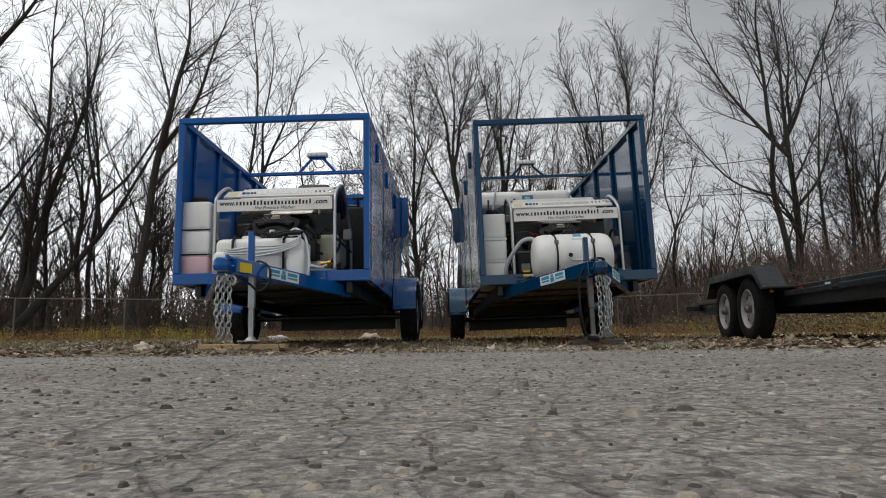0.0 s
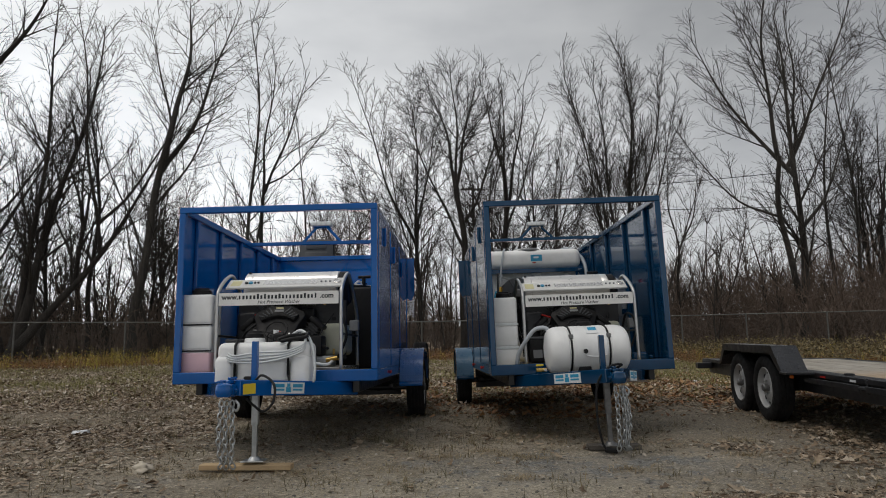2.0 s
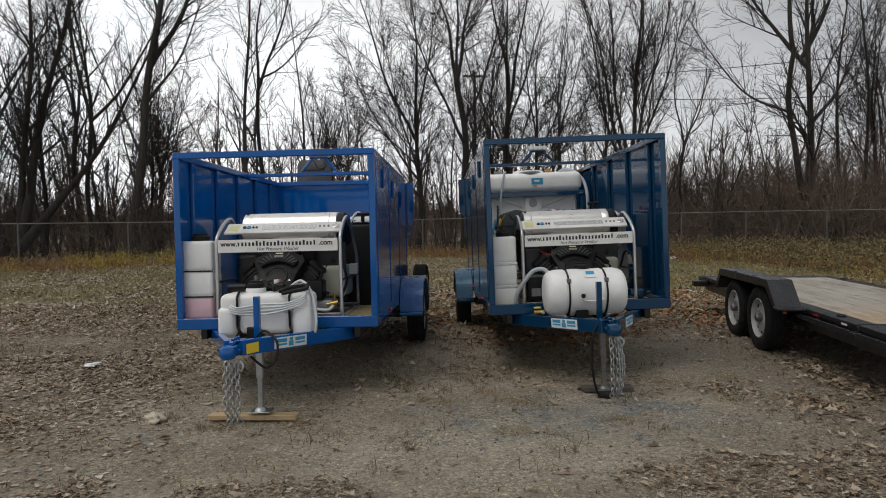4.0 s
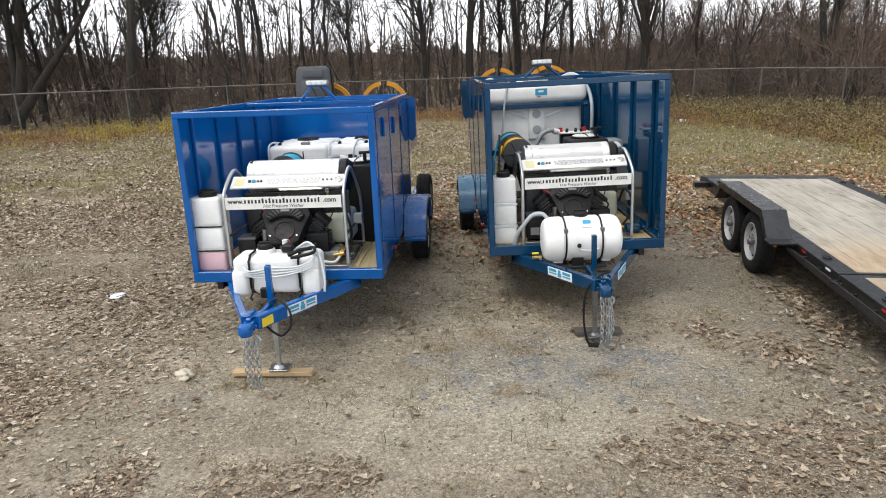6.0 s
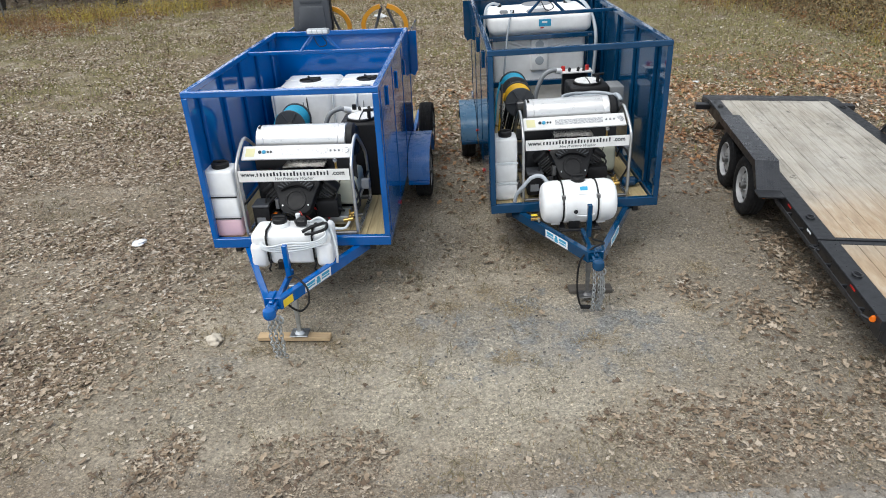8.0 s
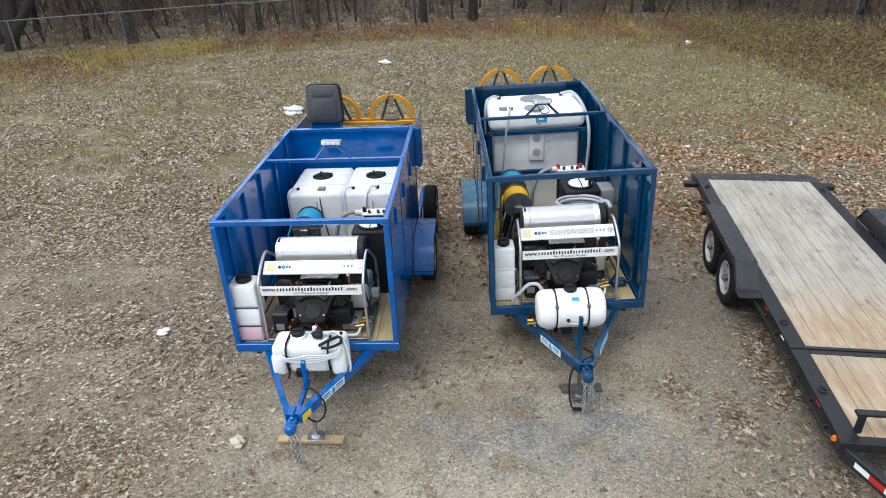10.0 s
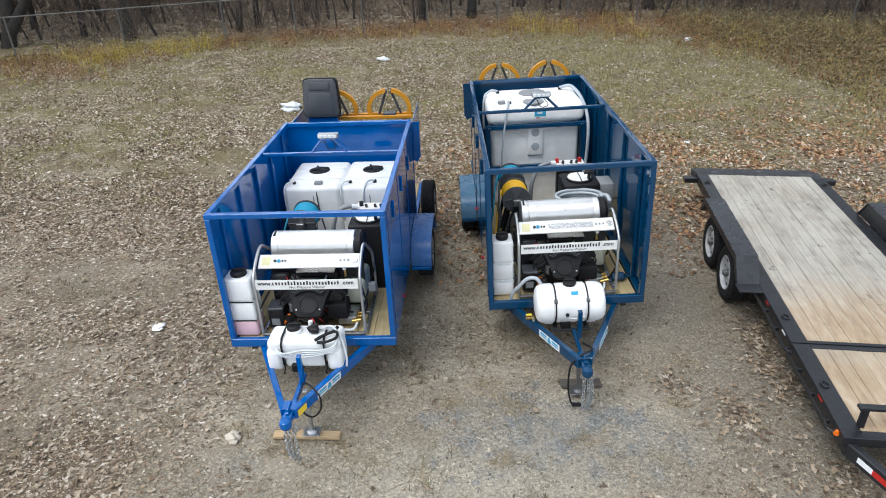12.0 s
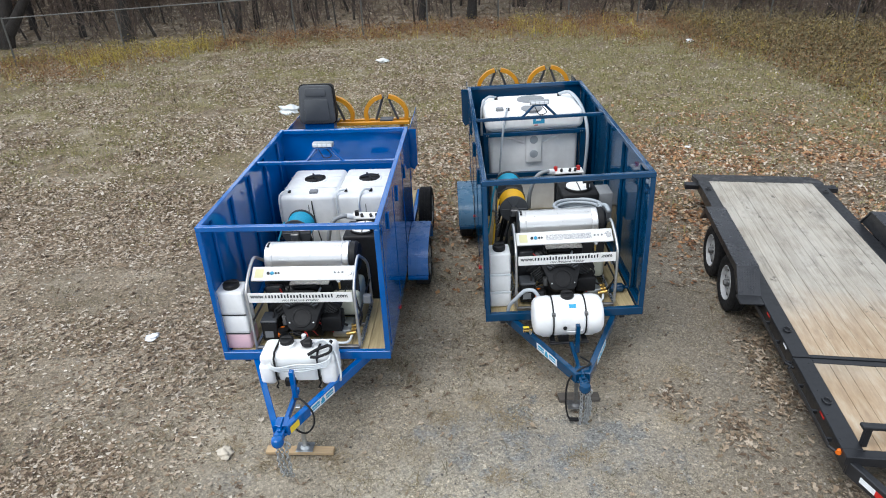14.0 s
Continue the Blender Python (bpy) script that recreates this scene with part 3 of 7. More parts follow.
def tyre_bm(r, w):
    h = w / 2
    p = [(r * 0.60, -h * 0.80), (r * 0.68, -h * 0.98), (r * 0.82, -h * 1.04), (r * 0.93, -h * 0.98), (r * 0.985, -h * 0.82)]
    grooves = []
    for k in range(4):
        a = -h * 0.78 + k * h * 0.40
        grooves += [(r, a), (r, a + h * 0.30), (r - 0.009, a + h * 0.31), (r - 0.009, a + h * 0.38)]
    p += grooves + [(r * 0.985, h * 0.82), (r * 0.93, h * 0.98), (r * 0.82, h * 1.04), (r * 0.68, h * 0.98), (r * 0.60, h * 0.80)]
    return lathe(p, 40, X90, caps=False)


def rim_bm(r, w, side):
    h = side * w / 2
    p = [(r * 0.60, -h * 0.6), (r * 0.635, h * 0.86), (r * 0.605, h * 0.93), (r * 0.585, h * 0.80), (r * 0.565, h * 0.38), (r * 0.52, h * 0.32), (r * 0.38, h * 0.54), (r * 0.29, h * 0.62), (r * 0.20, h * 0.62), (r * 0.12, h * 0.52)]
    return lathe(p, 28, X90)


def wheel_parts(parent, x, y, z, side, r=0.345, w=0.2, rim=None):
    """A wheel under parent: tyre, rim, hub and wheel nuts."""
    t = part("tyre", tyre_bm(r, w), RUBBER, parent)
    t.location = (x, y, z)
    q = part("rim", rim_bm(r, w, side), rim or RIM_WHITE, parent)
    q.location = (x, y, z)
    hx = side * w / 2
    bm = lathe([(0.045, 0.0), (0.045, 0.05), (0.034, 0.065)], 14, Matrix.Rotation(radians(90 * side), 4, "Y"))
    bmesh.ops.translate(bm, vec=(hx * 0.5, 0, 0), verts=bm.verts)
    hub = part("hub", bm, CAST, q)
    for k in range(8):
        a = k * 0.7854
        part("vent_hole", rod((hx * 0.30, 0.445 * r * math.cos(a), 0.445 * r * math.sin(a)), (hx * 0.465, 0.445 * r * math.cos(a), 0.445 * r * math.sin(a)), 0.026, 10), BLACK_PLASTIC, q)
    for k in range(5):
        a = k * 1.2566
        part("wheel_nut", rod((hx * 0.56, 0.075 * math.cos(a), 0.075 * math.sin(a)), (hx * 0.74, 0.075 * math.cos(a), 0.075 * math.sin(a)), 0.012, 6), GALV, q)
    return t


def chain_bm(pts, link=0.054, r=0.0062):
    """Chain links along a polyline."""
    P = spline(pts, 24)
    bm, acc, k = bmesh.new(), 0.0, 0
    for a, b in zip(P, P[1:]):
        acc += (b - a).length
        if acc >= link * 0.72:
            acc = 0.0
            d = (b - a).normalized()
            u = d.orthogonal().normalized()
            if k % 2:
                u = d.cross(u)
            ring = [a + d * (link / 2 * math.cos(t)) + u * (link * 0.32 * math.sin(t)) for t in [6.28319 * j / 8 for j in range(8)]]
            ring += ring[:1]
            tube(ring, r, 5, bm)
            k += 1
    return bm


def bars(x0, x1, z, h, y, n, material, parent, seed, slant=0.0):
    """A row of short plain bars in place of print, on a face at y that looks towards -y."""
    r = random.Random(seed)
    w = (x1 - x0) / n
    for k in range(n):
        hh = h * r.choice((0.74, 0.74, 0.74, 1.0))
        a = x0 + k * w
        part("printed_bar", box(a, a + w * r.uniform(0.42, 0.6), y - 0.0015, y, z, z + hh, 0), material, parent, smooth=False)


def lettering(name, text, size, m, material, parent, shear=0.0, bold=0.0):
    cu = bpy.data.curves.new(name, "FONT")
    cu.body, cu.size, cu.align_x, cu.shear, cu.extrude = text, size, "CENTER", shear, 0.0006
    cu.offset = bold
    tmp = bpy.data.objects.new(name, cu)
    me = bpy.data.meshes.new_from_object(tmp)
    bpy.data.objects.remove(tmp)
    me.materials.clear()
    me.materials.append(material)
    ob = new(name, me)
    ob.parent = parent
    ob.matrix_local = m
    return ob


def work_trailer(T, paintwork, tread, W, zs, zt, L, cross_y, ext, axle, wing_side, fender_w, label, group):
    """The open-topped box trailer: W half width, zs sill, zt top, L to the bulkhead, ext the rear bay."""
    t = thing("work_trailer", T, label, "trailer", group)
    tb = 0.055
    deck = 0.66 if zs < 0.6 else 0.665
    for s in (-1, 1):
        part("front_post", box(s * W - tb / 2 - s * tb / 2, s * W + tb / 2 - s * tb / 2, 0, tb, zs + 0.10, zt - tb, 0.006), paintwork, t)
        part("side_rail", box(s * W - s * tb / 2 - tb / 2, s * W - s * tb / 2 + tb / 2, tb, L, zt - tb, zt, 0.006), paintwork, t)
        part("lower_side_rail", box(s * W - s * tb / 2 - tb / 2, s * W - s * tb / 2 + tb / 2, tb, L + ext, zs, zs + 0.10, 0.006), paintwork, t)
        xo = s * (W - 0.004)
        part("side_panel", box(xo - 0.004, xo + 0.004, tb, L, zs + 0.10, zt - tb, 0), paintwork, t, smooth=False)
        n = 5
        for k in range(n):
            y = tb + (L - tb) * (k + 0.5) / n
            part("rib", box(s * (W - 0.009), s * (W - 0.045), y - 0.032, y + 0.032, zs + 0.10, zt - tb, 0.008), paintwork, t)
        part("bay_panel", box(xo - 0.004, xo + 0.004, L + 0.03, L + ext, 1.35, zt - 0.10, 0), paintwork, t, smooth=False)
        for k in range(3):
            y, z = L * (0.18 + 0.27 * k), zt - 0.22 - 0.05 * k
            part("side_bracket", box(s * W, s * (W + 0.022), y - 0.03, y + 0.03, z - 0.09, z + 0.09, 0.006), paintwork, t)
        for k in range(2):
            y = L * (0.30 + 0.4 * k)
            part("marker_lamp", box(s * W, s * (W + 0.02), y - 0.03, y + 0.03, zs + 0.035, zs + 0.065, 0.006), RED, t)
        for k in range(4):
            y = 0.12 + (L - 0.2) * k / 3
            part("door_seam", box(s * (W + 0.0005), s * (W + 0.005), y - 0.012, y + 0.012, zs + 0.11, zt - tb - 0.01, 0.002), paintwork, t)
    part("top_rail", box(-W, W, 0, tb, zt - tb, zt, 0.006), paintwork, t)
    part("front_sill", box(-W, W, 0, tb, zs, zs + 0.10, 0.006), paintwork, t)
    part("cross_rail", box(-W + tb, W - tb, cross_y - 0.02, cross_y + 0.02, zt - 0.052, zt - 0.012, 0.005), paintwork, t)
    part("rear_rail", box(-W + tb, W - tb, L - tb, L, zt - tb, zt, 0.006), paintwork, t)
    part("bulkhead", box(-W + 0.01, W - 0.01, L - 0.012, L - 0.004, zs + 0.1, zt - tb, 0), paintwork, t, smooth=False)
    # lamp on a triangular stand
    lamp_z = zt + (0.13 if zt > 2.2 else 0.15)
    for s in (-1, 1):
        part("lamp_brace", rod((s * 0.22, cross_y, zt - 0.02), (s * 0.07, cross_y, lamp_z), 0.017, 6), paintwork, t)
    part("lamp_plate", box(-0.1, 0.1, cross_y - 0.05, cross_y + 0.05, lamp_z, lamp_z + 0.012, 0.004), paintwork, t)
    lamp = part("work_lamp", box(-0.125, 0.125, cross_y - 0.045, cross_y + 0.045, lamp_z + 0.012, lamp_z + 0.07, 0.014, seg=2), GALV, t, "pale grey lamp housing")
    for k in range(4):
        part("lamp_lens", box(-0.115 + 0.058 * k, -0.064 + 0.058 * k, cross_y - 0.052, cross_y - 0.045, lamp_z + 0.022, lamp_z + 0.06, 0.004), STICKER_WHITE, lamp)
    part("lamp_cable", tube(spline([(0.02, cross_y, lamp_z + 0.01), (0.09, cross_y - 0.03, lamp_z - 0.09), (0.0, cross_y - 0.02, lamp_z - 0.12), (-0.06, cross_y, lamp_z - 0.02)], 6), 0.006, 6), BLACK_PLASTIC, t)
    # floor joists and frame underneath
    for k in range(6):
        y = 0.15 + (L + ext - 0.25) * k / 5
        part("cross_member", box(-W + 0.06, W - 0.06, y - 0.03, y + 0.03, zs + 0.005, zs + 0.05, 0.004), BLACK_PAINT, t)
    # black sheet added below the boards so that the underside stays dark
    part("underbody", box(-W + 0.06, W - 0.06, 0.06, L + ext - 0.02, zs + 0.03, zs + 0.036, 0), BLACK_PAINT, t, smooth=False)
    # black plate added behind the axle; blocks light and darkens the ground below
    part("shade_plate", box(-W + 0.10, W - 0.10, axle + 0.72, axle + 0.728, 0.27, zs + 0.03, 0.002), BLACK_PAINT, t)
    for s in (-1, 1):
        part("chassis_rail", box(s * (W - 0.20) - 0.03, s * (W - 0.20) + 0.03, 0.10, L + ext - 0.1, zs - 0.10, zs + 0.004, 0.006), BLACK_PAINT, t)
    # tongue
    apex = -1.07
    for s in (-1, 1):
        a, b = Vector((s * 0.66, 0.25, zs - 0.072)), Vector((s * 0.045, apex, zs + 0.012))
        d = (b - a)
        turn = d.to_track_quat("Y", "Z").to_matrix().to_4x4()
        m = Matrix.Translation((a + b) / 2) @ turn
        part("tongue_beam", box(-0.03, 0.03, -d.length / 2, d.length / 2, -0.055, 0.055, 0.006, m=m), paintwork, t)
        if s == 1 or zt > 2.2:
            q = 0.65
            c = a.lerp(b, q)
            nrm = Matrix.Translation(c) @ turn @ Matrix.Rotation(radians(270 if s > 0 else 90), 4, "Z")
            plate = part("tongue_sticker", box(-0.19, 0.19, -0.0325, -0.0305, -0.042, 0.042, 0.0, m=nrm), STICKER_WHITE, t, "white sticker with blue print", smooth=False)
            bm = None
            for k, (x0, x1, z0, z1) in enumerate(((-0.165, -0.05, 0.004, 0.03), (0.05, 0.165, 0.004, 0.03), (-0.165, -0.05, -0.02, -0.006), (0.05, 0.165, -0.02, -0.006), (-0.028, 0.028, -0.032, 0.006), (-0.018, 0.018, 0.008, 0.034))):
                bm = box(x0, x1, -0.0342, -0.0326, z0, z1, 0, bm, nrm)
            part("printed_mark", bm, STICKER_BLUE, plate, smooth=False)
    part("tongue_bar", box(-0.02, 0.02, apex + 0.02, -0.45, zs - 0.05, zs + 0.005, 0.005), paintwork, t)
    part("tongue_plate", box(-0.06, 0.06, apex + 0.0, apex + 0.12, zs + 0.056, zs + 0.066, 0.003), paintwork, t)
    # coupler
    cz = zs + 0.018
    bm = box(-0.042, 0.042, apex - 0.10, apex + 0.14, cz - 0.055, cz + 0.02, 0.012, seg=2)
    bm = lathe([(0.045, -0.05), (0.056, -0.03), (0.058, 0.0), (0.05, 0.03), (0.03, 0.042)], 16, Matrix.Translation((0, apex - 0.13, cz - 0.01)), bm)
    bm = box(-0.02, 0.02, apex - 0.06, apex + 0.08, cz + 0.02, cz + 0.05, 0.008, bm)
    bm = rod((-0.06, apex - 0.04, cz - 0.02), (0.06, apex - 0.04, cz - 0.02), 0.012, 8, bm)
    part("coupler", bm, paintwork, t)
    part("coupler_latch", box(-0.012, 0.012, apex - 0.03, apex + 0.10, cz + 0.05, cz + 0.068, 0.004), paintwork, t)
    # rear wing plate
    s = wing_side
    part("wing_plate", prism([(s * W, zt - 0.05), (s * (W + 0.10), zt - 0.05), (s * (W + 0.10), zt - 0.55), (s * (W + 0.055), zt - 0.63), (s * W, zt - 0.60)], L + 0.02, L + 0.05), paintwork, t)
    # jack, swivel post and post for the front tank
    second = zt > 2.2
    jx, jy = (0.0, -0.80) if second else (0.07, -0.72)
    jack = CAST if second else GALV
    part("jack_tube", box(jx - 0.024, jx + 0.024, jy - 0.024, jy + 0.024, 0.30, zs - 0.005, 0.004), jack, t)
    bm = box(jx - 0.018, jx + 0.018, jy - 0.018, jy + 0.018, 0.055, 0.32, 0.003)
    for k in range(5):
        bm = rod((jx, jy - 0.0195, 0.10 + 0.045 * k), (jx, jy + 0.0195, 0.10 + 0.045 * k), 0.007, 8, bm)
    part("jack_leg", bm, jack, t)
    bm = box(jx - 0.085, jx + 0.085, jy - 0.07, jy + 0.07, 0.042, 0.05, 0.003)
    bm = lathe([(0.05, 0.05), (0.042, 0.06), (0.03, 0.075)], 14, Matrix.Translation((jx, jy, 0)), bm)
    part("jack_foot", bm, jack, t)
    part("tank_post", box(0.005, 0.05, -0.65, -0.60, zs + 0.0, zs + 0.34, 0.005), paintwork, t)
    # safety chains
    ax = apex - 0.06
    for k, (x0, x1) in enumerate(((-0.02, -0.015), (0.02, 0.03), (0.035, 0.065), (0.05, 0.05)) if second else ((-0.035, -0.04), (0.035, 0.045), (0.0, 0.0))):
        part("safety_chain", chain_bm([(x0, ax, zs - 0.06), (x1, ax - 0.02, zs - 0.2), (x1 * 1.1, ax - 0.015, zs - 0.36), (x1 * 0.8, ax + 0.01, 0.10), (x1 * 1.2, ax + 0.03, 0.05)]), GALV, t)
    part("chain_hook", tube(spline([(0.055, ax, zs - 0.07), (0.085, ax - 0.01, zs - 0.10), (0.07, ax - 0.01, zs - 0.14), (0.04, ax, zs - 0.12)], 5), 0.009, 6), GALV, t)
    if zt > 2.2:
        part("wiring_lead", tube(spline([(0.04, -0.75, zs + 0.03), (0.10, -0.95, zs + 0.09), (-0.02, -1.02, zs + 0.08), (-0.13, -1.03, zs - 0.05), (-0.15, -1.03, zs - 0.30), (-0.12, -1.02, 0.10), (-0.08, -1.02, 0.035)], 8), 0.010, 7), BLACK_PLASTIC, t)
        part("lead_plug", rod((-0.10, -1.02, 0.045), (-0.01, -1.01, 0.03), 0.022, 10), BLACK_PLASTIC, t)
    else:
        part("wiring_lead", tube(spline([(0.03, -0.66, zs + 0.03), (0.12, -0.74, zs + 0.085), (0.235, -0.83, zs + 0.02), (0.245, -0.87, zs - 0.10), (0.185, -0.91, zs - 0.165), (0.13, -0.95, zs - 0.12), (0.07, -0.93, zs - 0.075)], 8), 0.0095, 7), BLACK_PLASTIC, t)
    part("breakaway_box", box(-0.13, -0.02, -0.42, -0.30, zs - 0.02, zs + 0.07, 0.008), BLACK_PLASTIC, t)
    # axle, wheels and fenders
    for s in (-1, 1):
        wz = 0.345 + 0.022 * axle
        x = s * (W + fender_w - 0.11)
        wheel_parts(t, x, axle, wz, s)
        w2 = W + fender_w
        arc = [math.pi * (1 - j / 20) for j in range(21)]
        prof = [(axle + 0.60 * math.copysign(abs(math.cos(a)) ** 0.75, math.cos(a)), wz + 0.09 + 0.38 * abs(math.sin(a)) ** 0.75) for a in arc]
        lip = [(axle - 0.63, wz + 0.088), (axle - 0.63, wz + 0.04), (axle - 0.585, wz + 0.04), (axle - 0.585, wz + 0.088)]
        part("fender_lip", prism(lip, min(s * (W + 0.006), s * w2), max(s * (W + 0.006), s * w2), "x", 0.004), paintwork, t)
        inner = [(a + (0.012 if a < axle else -0.012), b - 0.012) for a, b in prof]
        part("fender", prism(prof + inner[::-1], min(s * (W + 0.006), s * w2), max(s * (W + 0.006), s * w2), "x"), tread, t, "tread plate fender")
        low = [(axle + 0.56 * math.copysign(abs(math.cos(a)) ** 0.75, math.cos(a)), wz + 0.09 + 0.345 * abs(math.sin(a)) ** 0.75) for a in arc]
        part("fender_skirt", prism(prof + low[::-1], min(s * w2, s * (w2 + 0.004)), max(s * w2, s * (w2 + 0.004)), "x"), paintwork, t)
    part("axle_tube", rod((-W - 0.1, axle, 0.345 + 0.022 * axle), (W + 0.1, axle, 0.345 + 0.022 * axle), 0.035, 10), BLACK_PAINT, t)
    for s in (-1, 1):
        part("leaf_spring", box(s * (W - 0.12) - 0.03, s * (W - 0.12) + 0.03, axle - 0.35, axle + 0.35, 0.41, 0.46, 0.01), BLACK_PAINT, t)
    # floor boards
    n = 9
    bw = (2 * W - 2 * 0.065) / n
    proto = None
    for k in range(n):
        x = -W + 0.065 + bw * (k + 0.5)
        if proto is None:
            proto = part("floor_board", box(-bw / 2 + 0.002, bw / 2 - 0.002, tb + 0.004, L + ext, -0.035, 0.0, 0.003), PLANK_NEW, t)
            ob = proto
        else:
            ob = new("floor_board", proto.data)
            ob.parent = t
        ob.location = (x, 0, deck)
    return t


trailer_a = work_trailer(T_A, BLUE_A, TREAD_A, 0.89, 0.578, 2.142, 3.14, 1.86, 1.35, 2.52, 1, 0.27, "bright blue open-topped work trailer with a wooden floor", "work trailers")
trailer_b = work_trailer(T_B, BLUE_B, TREAD_B, 0.884, 0.606, 2.315, 3.97, 2.24, 0.81, 3.36, -1, 0.235, "dark teal-blue open-topped work trailer with a wooden floor", "work trailers")
part("warning_label", box(-0.062, 0.062, -0.0335, -0.031, -0.036, 0.036, 0.0, m=Matrix.Translation((0.082, -0.99, 0.578)) @ Matrix.Rotation(math.atan2(1.066, 0.4985), 4, "Z")), YELLOW_LABEL, trailer_a, "yellow warning label", smooth=False)
spare = wheel_parts(trailer_a, 0.895 + 0.13, 3.80, 0.62, 1)
part("spare_bracket", box(0.895, 1.0, 3.77, 3.83, 0.57, 0.67, 0.006), BLUE_A, trailer_a)


# ---- flatbed trailer ----
def flatbed():
    T = pose(3.485, 5.84, 0, 0, 0, -6.8)
    t = thing("flatbed_trailer", T, "black flatbed trailer with a weathered plank deck", "trailer")
    W, zd, R, Fr, Rw = 1.95, 0.57, 4.98, -1.22, 0.175
    for x0 in (0.0, W - Rw):
        part("deck_rail", box(x0, x0 + Rw, 0.055, R - 0.28, zd - 0.05, zd, 0.005), BLACK_PAINT, t)
        part("deck_rail", box(x0, x0 + Rw, Fr, 0.02, zd - 0.05, zd, 0.005), BLACK_PAINT, t)
    part("tail_rail", prism([(0.0, R - 0.28), (W, R - 0.28), (W, R - 0.16), (W - 0.13, R - 0.01), (-0.02, R), (-0.05, R - 0.03)], zd - 0.10, zd, "z", 0.004), SCUFFED, t)
    for x0, x1 in ((-0.2, 0.02), (W - 0.02, W + 0.22)):
        part("tail_stub", box(x0, x1, R - 0.34, R - 0.20, zd - 0.14, zd - 0.055, 0.008), BLACK_PAINT, t)
    part("joint_bar", box(0.0, W, 0.024, 0.051, zd - 0.07, zd - 0.012, 0.004), BLACK_PAINT, t)
    part("front_rail", box(0.0, W, Fr - 0.10, Fr, zd - 0.10, zd, 0.005), BLACK_PAINT, t)
    part("joint_cross_rail", box(Rw, W - Rw, -0.035, 0.02, zd - 0.05, zd, 0.005), BLACK_PAINT, t)
    part("joint_cross_rail", box(Rw, W - Rw, 0.055, 0.10, zd - 0.05, zd, 0.005), BLACK_PAINT, t)
    n = 11
    bw = (W - 2 * Rw) / n
    r = random.Random(5)
    for k in range(n):
        x = Rw + bw * (k + 0.5)
        g = 0.0012 + 0.0013 * r.random()
        for y0, y1, mt in ((0.10, R - 0.28, PLANK_OLD), (Fr, -0.035, PLANK_TAN)):
            dz = r.uniform(-0.002, 0.002)
            part("deck_board", box(x - bw / 2 + g, x + bw / 2 - g, y0 + 0.004, y1 - 0.004, zd - 0.045 + dz, zd - 0.004 + dz, 0.003), mt, t)
    for x in (0.035, W - 0.10):
        part("main_beam", box(x, x + 0.065, Fr - 0.1, R - 0.1, zd - 0.21, zd - 0.052, 0.006), BLACK_PAINT, t)
    for k in range(9):
        y = Fr + 0.3 + k * 0.68
        part("cross_member", box(0.1, W - 0.1, y - 0.025, y + 0.025, zd - 0.13, zd - 0.05, 0.004), BLACK_PAINT, t)
    for a, b in ((Fr + 0.10, -0.06), (0.05, 1.12)):
        part("rub_rail", box(-0.062, -0.052, a, b, zd - 0.105, zd - 0.055, 0.003), BLACK_PAINT, t)
        for y0, y1 in ((a, a - 0.09), (b, b + 0.07)):
            part("rub_rail_end", rod((-0.057, y0, zd - 0.08), (0.0, y1, zd - 0.08), 0.014, 6), BLACK_PAINT, t)
    for k in range(7):
        y = Fr + 0.18 + k * 0.36
        part("stake_pocket", box(-0.052, 0.0, y - 0.012, y + 0.012, zd - 0.10, zd - 0.06, 0.003), BLACK_PAINT, t)
    for y in (-0.62, 0.52, 4.35):
        for x in (0.09, W - 0.09):
            part("tie_ring", tube([(x + 0.035 * math.cos(a), y + 0.045 * math.sin(a), zd + 0.012) for a in [0.5236 * j for j in range(13)]], 0.009, 5), BLACK_PAINT, t)
    for s, xw in ((-1, -0.12), (1, W + 0.12)):
        for y in (1.82, 2.68):
            wheel_parts(t, xw, y, 0.36, s, 0.36, 0.2)
        part("fender_top", prism([(1.20, 0.57), (1.45, 0.83), (3.12, 0.83), (3.32, 0.57), (3.31, 0.555), (3.11, 0.815), (1.46, 0.815), (1.21, 0.555)], min(xw - 0.13, xw + 0.13), max(xw - 0.13, xw + 0.13), "x"), TREAD_BLACK, t)
        xo = xw + s * 0.128
        part("fender_skirt", prism([(1.20, 0.57), (1.45, 0.83), (3.12, 0.83), (3.32, 0.57), (3.26, 0.57), (3.09, 0.745), (1.50, 0.745), (1.28, 0.57)], min(xo, xo + s * 0.005), max(xo, xo + s * 0.005), "x"), BLACK_PAINT, t)
        xi = 0.004 if s < 0 else W - 0.009
        xi -= 0.012 * -s
        part("fender_inner", prism([(1.22, 0.575), (1.46, 0.812), (3.11, 0.812), (3.30, 0.575)], xi, xi + 0.005, "x"), BLACK_PAINT, t)
        part("fender_step", box(min(0, s) * 0.27 + (W if s > 0 else 0), max(0, s) * 0.27 + (W if s > 0 else 0), 1.02, 1.22, 0.545, 0.57, 0.006), BLACK_PAINT, t)
        part("marker_lamp", box(xo - s * 0.06 - 0.02, xo - s * 0.06 + 0.02, 1.10, 1.12, 0.505, 0.54, 0.008), ORANGE, t)
    part("reflector", box(-0.004, 0.0, 0.80, 0.90, zd - 0.043, zd - 0.025, 0), RED, t, smooth=False)
    part("reflector", box(-0.004, 0.0, 0.22, 0.32, zd - 0.043, zd - 0.025, 0), STICKER_WHITE, t, smooth=False)
    part("reflector", box(-0.004, 0.0, -0.83, -0.73, zd - 0.043, zd - 0.025, 0), RED, t, smooth=False)
